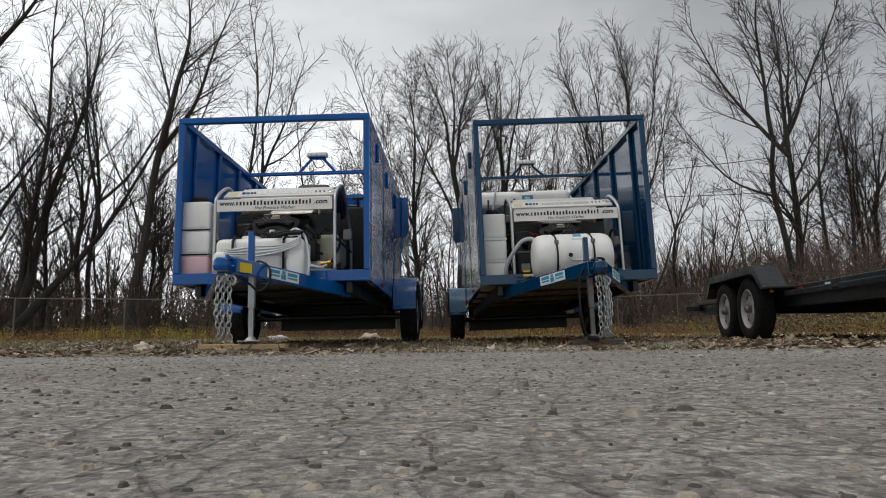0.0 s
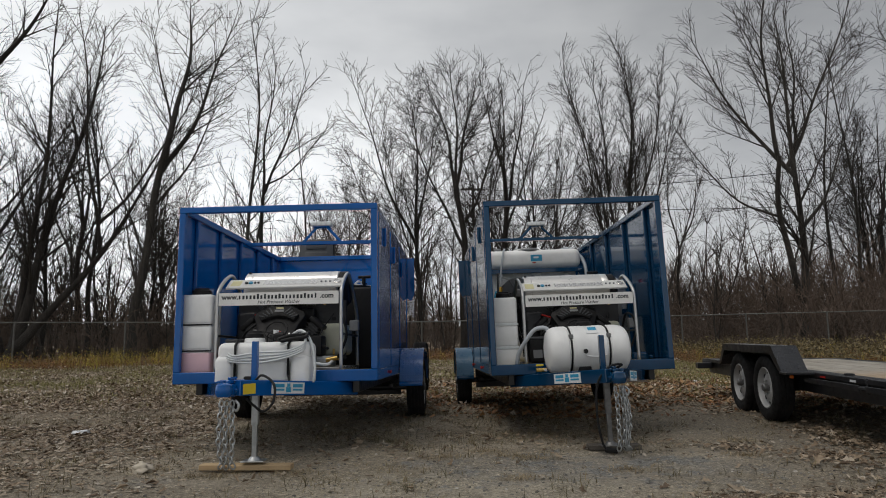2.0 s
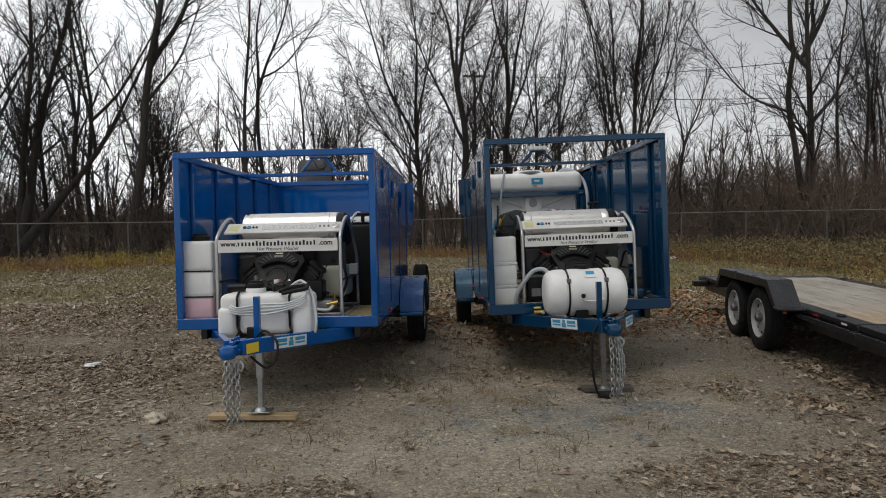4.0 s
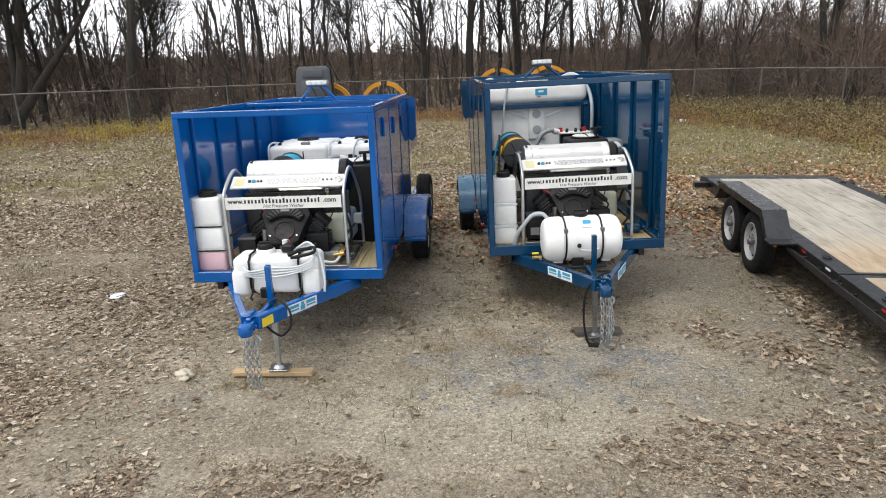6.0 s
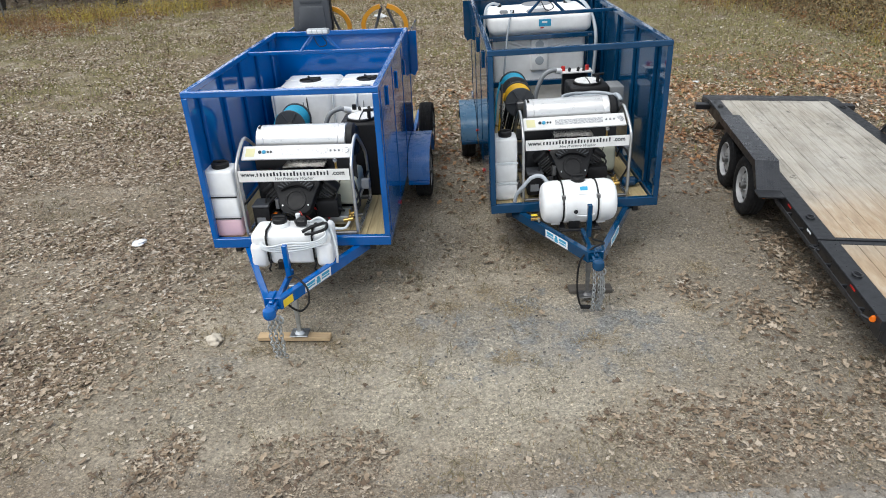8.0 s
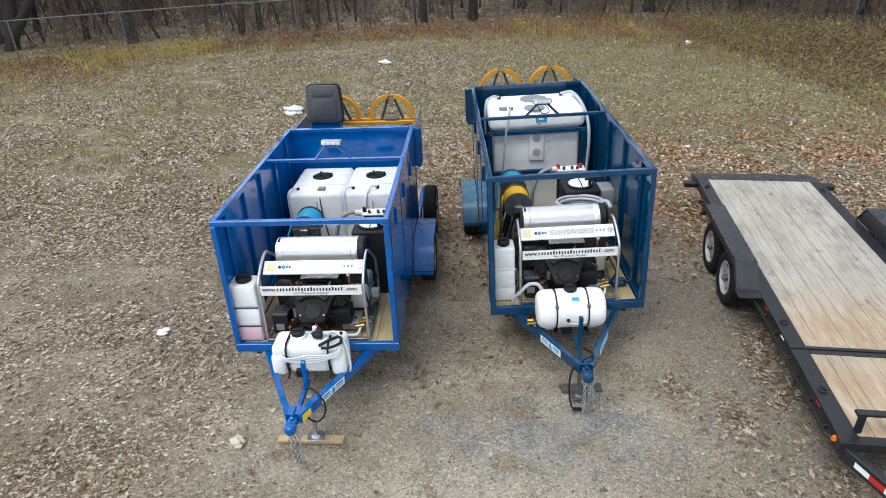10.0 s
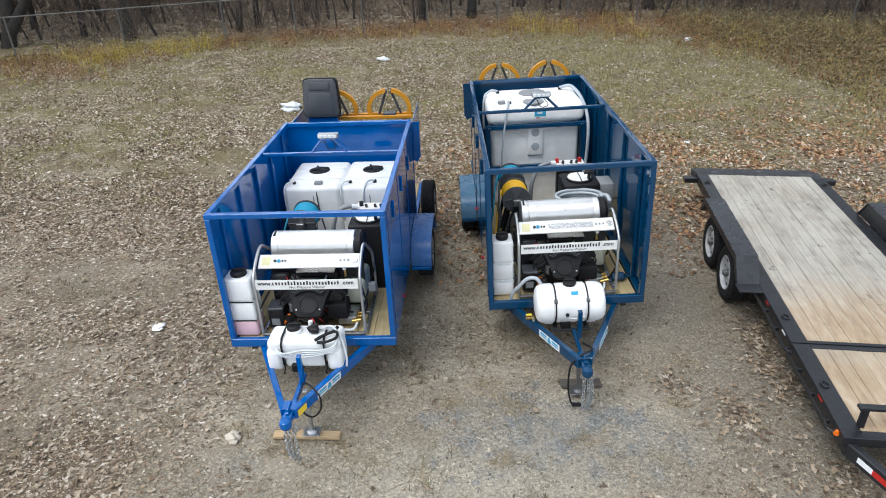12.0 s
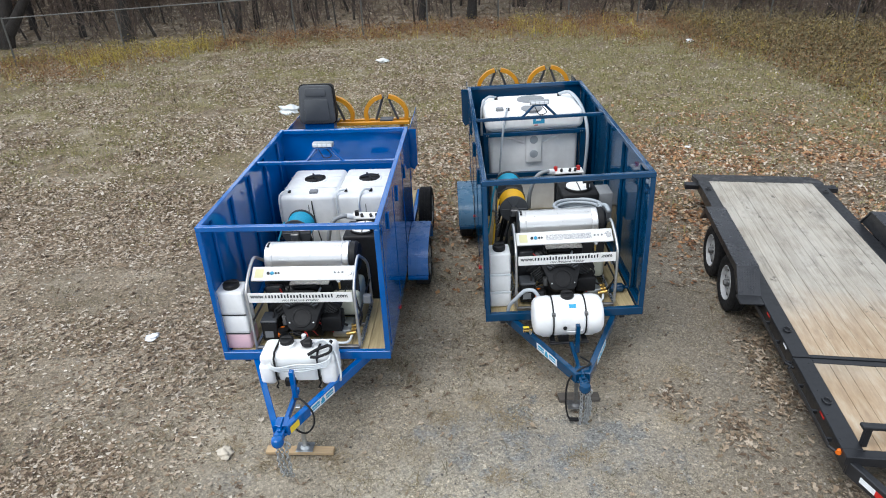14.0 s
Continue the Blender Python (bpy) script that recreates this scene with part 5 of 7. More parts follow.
def spray_tank_round(m):
    """The barrel-shaped tank on the tongue; its axis lies across."""
    t = thing("barrel_spray_tank", m, "white barrel-shaped spray tank held by black straps", "tank")
    r = 0.218
    half = [(0.02, 0.40), (0.11, 0.396), (0.165, 0.385), (0.192, 0.366), (0.208, 0.335), (r, 0.285), (r, 0.205), (r - 0.009, 0.196), (r - 0.009, 0.164), (r, 0.155)]
    prof = [(a, -b) for a, b in half] + half[::-1]
    body = part("tank_body", lathe(prof, 40, X90), WHITE_POLY, t)
    for x in (-0.18, 0.18):
        part("strap", lathe([(r - 0.009, x - 0.009), (r - 0.003, x - 0.008), (r - 0.003, x + 0.008), (r - 0.009, x + 0.009)], 36, X90), BLACK_PLASTIC, t)
        part("strap_buckle", box(x - 0.02, x + 0.02, -0.19, -0.16, 0.10, 0.14, 0.005), CAST, t)
        part("tank_foot", prism([(-0.09, -0.222), (0.09, -0.222), (0.09, -0.17), (0.06, -0.19), (-0.06, -0.19), (-0.09, -0.17)], x * 1.35 - 0.05, x * 1.35 + 0.05, "x", 0.01), WHITE_POLY, t)
        part("cradle", box(x - 0.03, x + 0.03, -0.17, 0.17, -0.245, -0.222, 0.003), BLACK_PAINT, t)
    part("screw_cap", cap_bm(0.075, 0.05, Matrix.Translation((0.0, 0.03, r - 0.01))), BLACK_PLASTIC, t)
    lab = part("tank_label", box(-0.055, 0.055, -0.0035, 0.0, -0.045, 0.045, 0, m=Matrix.Rotation(radians(-52), 4, "X") @ Matrix.Translation((0.03, -r, 0))), STICKER_WHITE, t, "white label with a blue mark", smooth=False)
    part("printed_mark", box(-0.035, 0.045, -0.0052, -0.0037, -0.005, 0.038, 0, m=Matrix.Rotation(radians(-52), 4, "X") @ Matrix.Translation((0.03, -r, 0))), STICKER_BLUE, lab, smooth=False)
    part("drain_knob", lathe([(0.006, 0.0), (0.006, 0.02), (0.022, 0.022), (0.02, 0.03)], 12, Matrix.Translation((-0.06, -r + 0.004, -0.02)) @ Matrix.Rotation(radians(75), 4, "X")), BLACK_PLASTIC, t)
    part("drain_pipe", tube(spline([(-0.06, -r - 0.012, -0.025), (-0.045, -r - 0.014, -0.055), (0.06, -r - 0.016, -0.065), (0.14, -r - 0.012, -0.05)], 6), 0.0075, 7), STICKER_WHITE, t)
    part("suction_hose", tube(spline([(-0.30, 0.14, 0.16), (-0.36, 0.18, 0.215), (-0.46, 0.20, 0.20), (-0.55, 0.22, 0.10), (-0.62, 0.28, -0.02), (-0.64, 0.33, -0.14)], 8), 0.021, 10), HOSE_GREY, t)
    part("hose_elbow", rod((-0.27, 0.11, 0.13), (-0.27, 0.12, 0.23), 0.024, 12), BLACK_PLASTIC, t)
    v = part("drain_valve", rod((-0.50, -0.02, -0.17), (-0.40, -0.02, -0.17), 0.018, 10), BRASS, t)
    part("valve_lever", box(-0.50, -0.43, -0.035, -0.005, -0.135, -0.12, 0.004), YELLOW_LABEL, v)
    part("valve_knob", rod((-0.42, -0.08, -0.17), (-0.42, -0.02, -0.17), 0.014, 8), GALV, v)
    part("mount_bar", box(-0.22, 0.22, -0.20, -0.17, -0.25, -0.225, 0.004), BLACK_PAINT, t)
    return t


spray_tank_round(T_B @ pose(-0.02, -0.25, 0.825) @ Matrix.Diagonal((0.95, 1, 1, 1)))


def water_tank_pair():
    for k, x in enumerate((-0.70, 0.03)):
        t = thing("water_tank", T_A @ pose(x, 2.03, DECK_A), "white moulded water tank with a round black lid", "tank", "water tanks")
        part("tank_body", moulded(0, 0.727, -0.04, 0.95, 0, 0.955, 0.06, 5), WHITE_POLY, t)
        for y in (0.25, 0.62):
            part("tank_band", tube([(0.02, y, 0.956), (0.70, y, 0.956)], 0.008, 6), WHITE_POLY, t)
        # raised grey strip paints the shade of a groove in the white wall
        part("groove_shade", box(0.376, 0.388, -0.043, -0.037, 0.12, 0.84, 0.001), GREY_PLASTIC, t)
        part("screw_cap", cap_bm(0.14, 0.035, Matrix.Translation((0.36, 0.55, 0.945))), BLACK_PLASTIC, t)
        for a in (0.4, 1.97):
            part("cap_handle", rod((0.36 - 0.13 * math.cos(a), 0.55 - 0.13 * math.sin(a), 0.985), (0.36 + 0.13 * math.cos(a), 0.55 + 0.13 * math.sin(a), 0.985), 0.014, 6), BLACK_PLASTIC, t)
        part("cap_collar", lathe([(0.165, 0.945), (0.165, 0.962), (0.142, 0.968)], 28, Matrix.Translation((0.36, 0.55, 0))), WHITE_POLY, t)
        part("air_vent", rod((0.12, 0.10, 0.92), (0.12, 0.10, 0.985), 0.022, 12), BLACK_PLASTIC, t)
        part("vent_hose", tube(spline([(0.12, 0.10, 0.98), (0.05, 0.02, 0.99), (0.02, -0.055, 0.90), (0.03, -0.06, 0.5)], 7), 0.011, 8), HOSE_CLEAR, t)
        if k:
            part("vent_hose", tube(spline([(0.44, 0.10, 0.98), (0.36, 0.02, 1.0), (0.30, -0.05, 0.86), (0.29, -0.06, 0.55)], 7), 0.014, 8), HOSE_CLEAR, t)
            part("hose_elbow", rod((0.44, 0.10, 0.93), (0.44, 0.10, 0.99), 0.024, 12), BLACK_PLASTIC, t)
        else:
            part("float_switch", box(0.39, 0.49, 0.04, 0.12, 0.95, 0.99, 0.008), GREY_PLASTIC, t)
            part("switch_lead", tube(spline([(0.44, 0.06, 0.955), (0.43, -0.04, 0.88), (0.45, -0.055, 0.6), (0.50, -0.055, 0.3)], 7), 0.007, 6), BLACK_PLASTIC, t)


water_tank_pair()


def big_tank():
    t = thing("large_water_tank", T_B @ pose(0.0, 2.78, DECK_B + 0.004), "large white moulded water tank strapped in a frame", "tank", "water tanks")
    part("tank_body", moulded(-0.63, 0.63, 0.03, 0.86, 0.0, 1.32, 0.06, 4), WHITE_TANK, t)
    part("tank_top", moulded(-0.69, 0.69, -0.06, 0.92, 1.28, 1.55, 0.085, 5), WHITE_TANK, t)
    part("face_boss", moulded(-0.12, 0.12, -0.01, 0.05, 0.78, 1.24, 0.03, 3), WHITE_TANK, t)
    for s in (-1, 1):
        part("face_rib", rod((s * 0.14, 0.03, 1.08), (s * 0.52, 0.03, 1.22), 0.018, 8), WHITE_TANK, t)
    # grey discs stand in for the shade inside two round recesses
    for z in (0.92, 1.13):
        part("recess_shade", lathe([(0.062, -0.004), (0.055, 0.006), (0.04, 0.008)], 18, Matrix.Translation((0, -0.01, z)) @ Matrix.Rotation(radians(90), 4, "X")), HOSE_GREY, t)
    part("manway_ring", lathe([(0.225, 1.54), (0.22, 1.60), (0.205, 1.605), (0.195, 1.59)], 32, Matrix.Translation((0.0, 0.40, 0))), WHITE_TANK, t)
    part("manway_lid", lathe([(0.20, 1.585), (0.195, 1.613), (0.12, 1.617), (0.05, 1.61)], 32, Matrix.Translation((0.0, 0.40, 0))), GREY_PLASTIC, t)
    part("fill_lid", lathe([(0.15, 1.54), (0.15, 1.565), (0.13, 1.572), (0.04, 1.57)], 28, Matrix.Translation((-0.02, 0.10, 0))), GREY_PLASTIC, t)
    lab = part("tank_label", box(-0.02, 0.14, -0.0645, -0.0615, 1.38, 1.47, 0), STICKER_BLUE, t, "blue label", smooth=False)
    part("printed_mark", box(0.02, 0.09, -0.0665, -0.0650, 1.42, 1.445, 0), STICKER_WHITE, lab, smooth=False)
    part("printed_bar", box(0.0, 0.05, -0.0645, -0.0615, 1.355, 1.368, 0), RED, t, smooth=False)
    for x, y in ((-0.48, 0.70), (0.46, 0.72), (-0.50, 0.10), (-0.36, 0.08)):
        part("air_vent", rod((x, y, 1.53), (x, y, 1.585), 0.028, 12), BLACK_PLASTIC, t)
    part("fill_hose", tube(spline([(0.46, 0.72, 1.58), (0.60, 0.55, 1.63), (0.70, 0.20, 1.51), (0.735, -0.10, 1.25), (0.72, -0.13, 0.75), (0.66, -0.14, 0.35)], 8), 0.024, 10), HOSE_GREY, t)
    part("vent_hose", tube(spline([(-0.48, 0.70, 1.58), (-0.60, 0.62, 1.61), (-0.70, 0.5, 1.51), (-0.72, 0.4, 1.1)], 7), 0.018, 8), HOSE_GREY, t)
    part("vent_hose", tube(spline([(-0.36, 0.08, 1.58), (-0.40, -0.05, 1.53), (-0.46, -0.13, 1.2), (-0.52, -0.16, 0.6)], 7), 0.014, 8), HOSE_GREY, t)
    part("float_switch", box(-0.52, -0.42, 0.05, 0.14, 1.55, 1.59, 0.008), GREY_PLASTIC, t)
    f = thing("tank_frame", T_B @ pose(0.0, 2.78, DECK_B), "dark teal-blue steel frame in front of the water tank", "frame")
    for x in (-0.685, 0.685):
        part("upright", box(x - 0.035, x + 0.035, -0.06, 0.0, 0.0, 1.22, 0.006), BLUE_B, f)
    for z0, z1 in ((1.22, 1.28), (0.60, 0.67)):
        part("cross_bar", box(-0.72, 0.72, -0.075, -0.015, z0, z1, 0.006), BLUE_B, f)
    for x in (-0.66, 0.66):
        for dx in (-0.014, 0.014):
            part("bolt", rod((x + dx, -0.082, 1.25), (x + dx, -0.074, 1.25), 0.008, 6), GALV, f)


big_tank()


# ---- float tanks, hose reels, manifolds, hoses ----
def float_tank(m, wdt, grey, h):
    t = thing("float_tank", m, "black box-shaped float tank with a round white lid", "tank", "float tanks")
    part("tank_body", moulded(-wdt / 2, wdt / 2, 0, 0.44, 0, h, 0.03, 3), BLACK_PLASTIC, t)
    part("tank_rim", lathe([(0.165, h - 0.01), (0.165, h + 0.02), (0.15, h + 0.025)], 28, Matrix.Translation((0, 0.2, 0))), BLACK_PLASTIC, t)
    part("tank_lid", lathe([(0.15, h + 0.015), (0.148, h + 0.032), (0.06, h + 0.038), (0.02, h + 0.036)], 28, Matrix.Translation((0, 0.2, 0))), WHITE_PANEL, t, "round white lid")
    part("lid_strap", tube([(0, -0.005, h - 0.04), (0, 0.05, h + 0.035), (0, 0.2, h + 0.045), (0, 0.35, h + 0.035)], 0.006, 6), BLACK_PLASTIC, t)
    part("valve_knob", rod((0.10, 0.10, h + 0.02), (0.10, 0.10, h + 0.11), 0.02, 10), BLACK_PLASTIC, t)
    part("valve_handle", rod((0.04, 0.10, h + 0.11), (0.17, 0.12, h + 0.115), 0.016, 8), BLACK_PLASTIC, t)
    if grey:
        part("side_box", box(wdt / 2 + 0.004, wdt / 2 + 0.18, 0.05, 0.35, h - 0.42, h - 0.03, 0.02, seg=2), GREY_PLASTIC, t, "grey plastic side box")
    else:
        part("side_panel", box(wdt / 2 + 0.003, wdt / 2 + 0.03, 0.02, 0.42, 0.35, h - 0.04, 0.01), WHITE_POLY, t, "white plastic side panel")
    return t


float_tank(T_A @ pose(0.50, 1.06, DECK_A), 0.44, False, 0.84)
float_tank(T_B @ pose(0.38, 1.22, DECK_B), 0.46, True, 0.93)


def hose_reel(m, hose, label):
    """A drum reel whose axis lies along y; its foot stands at z = 0."""
    t = thing("hose_reel", m, label, "hose reel", "hose reels")
    z = 0.62
    mm = Matrix.Translation((0, 0, z)) @ Matrix.Rotation(radians(-90), 4, "X")
    for y in (0.0, 0.30):
        part("flange", lathe([(0.04, y - 0.006), (0.168, y - 0.005), (0.174, y), (0.168, y + 0.005), (0.04, y + 0.006)], 36, mm), DARK_GREY, t)
    for j in range(6):
        a = j * 1.0472
        part("flange_rib", rod((0.05 * math.cos(a), -0.008, z + 0.05 * math.sin(a)), (0.16 * math.cos(a), -0.008, z + 0.16 * math.sin(a)), 0.008, 5), DARK_GREY, t)
    prof = [(0.10, 0.02)]
    for k in range(11):
        y = 0.02 + 0.26 * (k + 0.5) / 11
        prof += [(0.146, y - 0.0118), (0.158, y - 0.006), (0.161, y), (0.158, y + 0.006)]
    bm = lathe(prof + [(0.146, 0.28), (0.10, 0.28)], 30, mm)
    part("wound_hose", bm, hose, t)
    part("hub", rod((0, -0.05, z), (0, 0.35, z), 0.04, 14), CAST, t)
    part("hub_motor", box(-0.05, 0.05, -0.10, -0.04, z - 0.06, z + 0.03, 0.01), CAST, t)
    for y in (-0.035, 0.335):
        part("stand_leg", prism([(-0.17, 0.0), (-0.13, 0.0), (0.03, z), (-0.03, z)], y - 0.012, y + 0.012), BLACK_PAINT, t)
        part("stand_leg", prism([(0.17, 0.0), (0.13, 0.0), (-0.03, z), (0.03, z)], y - 0.011, y + 0.011), BLACK_PAINT, t)
    part("stand_base", box(-0.19, 0.19, -0.05, 0.35, 0.0, 0.02, 0.004), BLACK_PAINT, t)
    part("hose_tail", tube(spline([(-0.17, 0.15, z + 0.08), (-0.23, 0.0, z - 0.1), (-0.26, -0.1, z - 0.3), (-0.30, -0.15, 0.10)], 7), 0.012, 7), hose, t)
    return t


hose_reel(T_A @ pose(-0.33, 1.36, DECK_A + 0.13), HOSE_BLUE, "black hose reel wound with bright blue hose")
hose_reel(T_B @ pose(-0.45, 1.12, DECK_B + 0.20), HOSE_YELLOW, "black hose reel wound with yellow hose")
hose_reel(T_B @ pose(-0.45, 1.66, DECK_B + 0.20), HOSE_BLUE, "black hose reel wound with bright blue hose")


def manifold(m, knobs):
    t = thing("valve_panel", m, "white valve panel with " + ("red knobs" if knobs else "hose fittings"), "panel")
    part("plate", box(-0.21, 0.21, 0, 0.18, 0.0, 0.02, 0.004), WHITE_PANEL, t)
    part("stand", box(-0.16, 0.16, 0.05, 0.13, -0.80 if not knobs else -0.93, 0.0, 0.006), BLACK_PAINT, t)
    for x in (-0.15, 0.15):
        part("knob", rod((x, 0.09, 0.02), (x, 0.09, 0.075), 0.026, 12), RED if knobs else BLACK_PLASTIC, t)
    for x in (-0.08, 0.03, 0.10):
        part("fitting", rod((x, 0.05, 0.02), (x, 0.02, 0.06), 0.018, 10), BLACK_PLASTIC, t)
    part("suction_pipe", tube(spline([(-0.20, 0.02, 0.03), (-0.30, -0.02, 0.06), (-0.42, -0.04, 0.0), (-0.50, -0.04, -0.2), (-0.52, -0.02, -0.45)], 8), 0.027, 12), GREY_HOSE, t)
    part("pipe_collar", rod((-0.19, 0.025, 0.03), (-0.26, -0.003, 0.05), 0.036, 14), STICKER_WHITE, t)
    return t


manifold(T_A @ pose(0.50, 1.60, DECK_A + 0.80), False)
manifold(T_B @ pose(0.34, 1.90, DECK_B + 0.93), True)


def hose_coil(m, label):
    t = thing("hose_coil", m, label, "hose")
    for k in range(4):
        r = 0.205 + 0.018 * (k % 2)
        part("hose_turn", tube([(r * 1.25 * math.cos(a), r * math.sin(a), 0.03 + 0.036 * k) for a in [6.28319 * j / 36 for j in range(37)]], 0.02, 8), HOSE_GREY, t)
    part("hose_end", tube(spline([(0.255, 0, 0.13), (0.31, -0.12, 0.16), (0.33, -0.22, 0.12)], 6), 0.024, 8), HOSE_GREY, t)
    return t


hose_coil(T_B @ pose(0.30, 1.0, DECK_B + 0.74, -4), "coil of grey hose lying on the washer frame")
g = thing("gas_spring_bracket", T_B @ pose(-0.70, 1.05, DECK_B), "dark spring strut with a small coil", "strut")
part("strut_rod", rod((0, 0, 0.0), (0.04, 0.05, 1.05), 0.012, 8), DARK_GREY, g)
part("strut_spring", tube([(0.03 + 0.025 * math.cos(a), 0.04 + 0.025 * math.sin(a), 0.55 + 0.032 * a / 6.283 * 1.5) for a in [0.5236 * j for j in range(72)]], 0.005, 5), CAST, g)
b = thing("bottle", T_B @ pose(0.70, 0.42, DECK_B), "small dark blue bottle lying on the floor", "bottle")
part("bottle_body", lathe([(0.04, 0.0), (0.055, 0.01), (0.055, 0.14), (0.02, 0.18), (0.02, 0.21)], 18, Matrix.Translation((-0.1, 0, 0.056)) @ X90), BLUE_B, b)


# ---- rear bays: storage box and yellow racks ----
def rack(m, arches, label):
    t = thing("yellow_rack", m, label, "rack", "yellow racks")
    for x in arches:
        for s in (-1, 1):
            P = spline([(x + s * 0.30, 0, 0.0), (x + s * 0.315, 0, 0.12), (x + s * 0.265, 0, 0.24), (x + s * 0.16, 0, 0.33), (x + s * 0.05, 0, 0.37)], 5)
            bm = bmesh.new()
            ring = []
            for i, p in enumerate(P):
                d = (P[min(i + 1, len(P) - 1)] - P[max(i - 1, 0)]).normalized()
                nrm = Vector((d.z, 0, -d.x))
                ring.append([bm.verts.new(p + nrm * a + Vector((0, c, 0))) for a, c in ((-0.03, -0.035), (0.03, -0.035), (0.03, 0.035), (-0.03, 0.035))])
            for a, c in zip(ring, ring[1:]):
                for j in range(4):
                    bm.faces.new((a[j], a[(j + 1) % 4], c[(j + 1) % 4], c[j]))
            bm.faces.new(ring[0][::-1])
            bm.faces.new(ring[-1])
            bmesh.ops.recalc_face_normals(bm, faces=bm.faces[:])
            part("curved_arm", bm, YELLOW, t)
            part("strut", rod((x + s * 0.17, 0.05, 0.0), (x + s * 0.035, 0.03, 0.36), 0.02, 6), DARK_GREY, t)
        part("base_plate", box(x - 0.10, x + 0.10, -0.08, 0.08, 0.0, 0.03, 0.006), DARK_GREY, t)
    lo, hi = min(arches) - 0.36, max(arches) + 0.36
    part("base_bar", box(lo, hi, -0.10, -0.04, -0.05, 0.0, 0.006), YELLOW, t)
    part("base_bar", box(lo, hi, 0.06, 0.12, -0.05, 0.0, 0.006), YELLOW, t)
    for x in (lo + 0.1, hi - 0.16):
        part("leg", box(x, x + 0.06, -0.03, 0.03, -1.25, -0.05, 0.006), YELLOW, t)
    return t


rack(T_A @ pose(-0.06, 4.33, 1.90), (0.50, -0.34), "yellow curved rack arms on a steel bar")
rack(T_B @ pose(0.10, 4.62, 2.03), (-0.46, 0.36), "pair of yellow curved rack arms")


def tote():
    m = T_A @ pose(-0.54, 3.98, 1.98, -6)
    t = thing("storage_box", m, "dark grey plastic storage box standing on edge", "storage box")
    def shape(wt, wb, z0, z1, r=0.075):
        """A rounded outline, a little narrower at the top."""
        pts = []
        for cx, cz, a0 in ((wb - r, z0 + r, -90), (wt - r, z1 - r, 0), (-wt + r, z1 - r, 90), (-wb + r, z0 + r, 180)):
            pts += [(cx + r * math.cos(radians(a0 + 18 * j)), cz + r * math.sin(radians(a0 + 18 * j))) for j in range(6)]
        return pts
    part("lid", prism(shape(0.245, 0.27, 0.0, 0.56), -0.06, 0.0, "y", 0.018), DARK_GREY, t)
    part("lid_rim", prism(shape(0.26, 0.285, -0.012, 0.575), -0.004, 0.03, "y", 0.008), BLACK_PLASTIC, t)
    for x0, x1, z0, z1 in ((-0.16, 0.16, 0.40, 0.52), (-0.19, 0.19, 0.04, 0.36)):
        part("lid_panel", prism(shape(0.94 * x1, x1, z0, z1, 0.03), -0.074, -0.055, "y", 0.008), DARK_GREY, t)
    part("tub", prism(shape(0.225, 0.25, 0.01, 0.55), 0.03, 0.28, "y", 0.02), BLACK_PLASTIC, t)
    part("stand", box(-0.22, 0.22, 0.0, 0.22, -1.32, -0.012, 0.01), BLUE_A, t)


tote()

# ---- timbers, stones and litter on the ground ----
p = part("timber_block", box(-0.34, 0.34, -0.045, 0.045, 0, 0.04, 0.004), BLOCK_WOOD)
p.matrix_world = pose(-1.556, 5.205, 0.004, 0, 0, -2)
tagged(p, "sawn wooden timber under a jack foot", "timber", "timbers under jacks")
p = part("timber_block", box(-0.22, 0.22, -0.06, 0.06, 0, 0.04, 0.004), BLOCK_GREY)
p.matrix_world = pose(1.335, 5.93, 0.004, 0, 0, 1)
tagged(p, "old grey timber under a jack foot", "timber", "timbers under jacks")


def lump(name, x, y, s, flat, material, label, cat, seed):
    bm = bmesh.new()
    bmesh.ops.create_icosphere(bm, subdivisions=3, radius=s)
    for v in bm.verts:
        v.co *= 1 + 0.75 * noise.noise(v.co * (1.6 / s) + Vector((seed, 0, 0))) + 0.4 * noise.noise(v.co * (4.0 / s) + Vector((seed, 3, 0)))
        v.co.z *= flat
    ob = part(name, bm, material, angle=25)
    ob.matrix_world = pose(x, y, s * flat * 0.55, 0, 0, seed * 40)
    tagged(ob, label, cat)


STONE_PALE = plastic("pale_limestone", (0.55, 0.49, 0.40), 0.85, stain=(0.3, 0.25, 0.2))
lump("stone", -2.31, 5.18, 0.068, 0.55, STONE_PALE, "pale limestone lump on the dirt", "stone", 1)
lump("paper_scrap", -3.85, 7.17, 0.075, 0.25, STICKER_WHITE, "crumpled white paper scrap on the leaves", "litter", 2)
lump("paper_scrap", 4.93, 13.6, 0.06, 0.3, STICKER_WHITE, "small pale plastic scrap in the leaves", "litter", 3)
lump("paper_scrap", -2.3, 22.2, 0.16, 0.4, STICKER_WHITE, "crumpled white bag in the grass", "litter", 4)
lump("paper_scrap", -4.2, 16.9, 0.26, 0.35, HOSE_CLEAR, "crumpled clear plastic sheet in the leaves", "litter", 6)
lump("paper_scrap", 8.3, 24.1, 0.12, 0.45, STICKER_WHITE, "pale plastic bag among the weeds", "litter", 7)
lump("stone", -1.55, 14.0, 0.2, 0.5, STONE_PALE, "pale stone half sunk in the grass", "stone", 5)


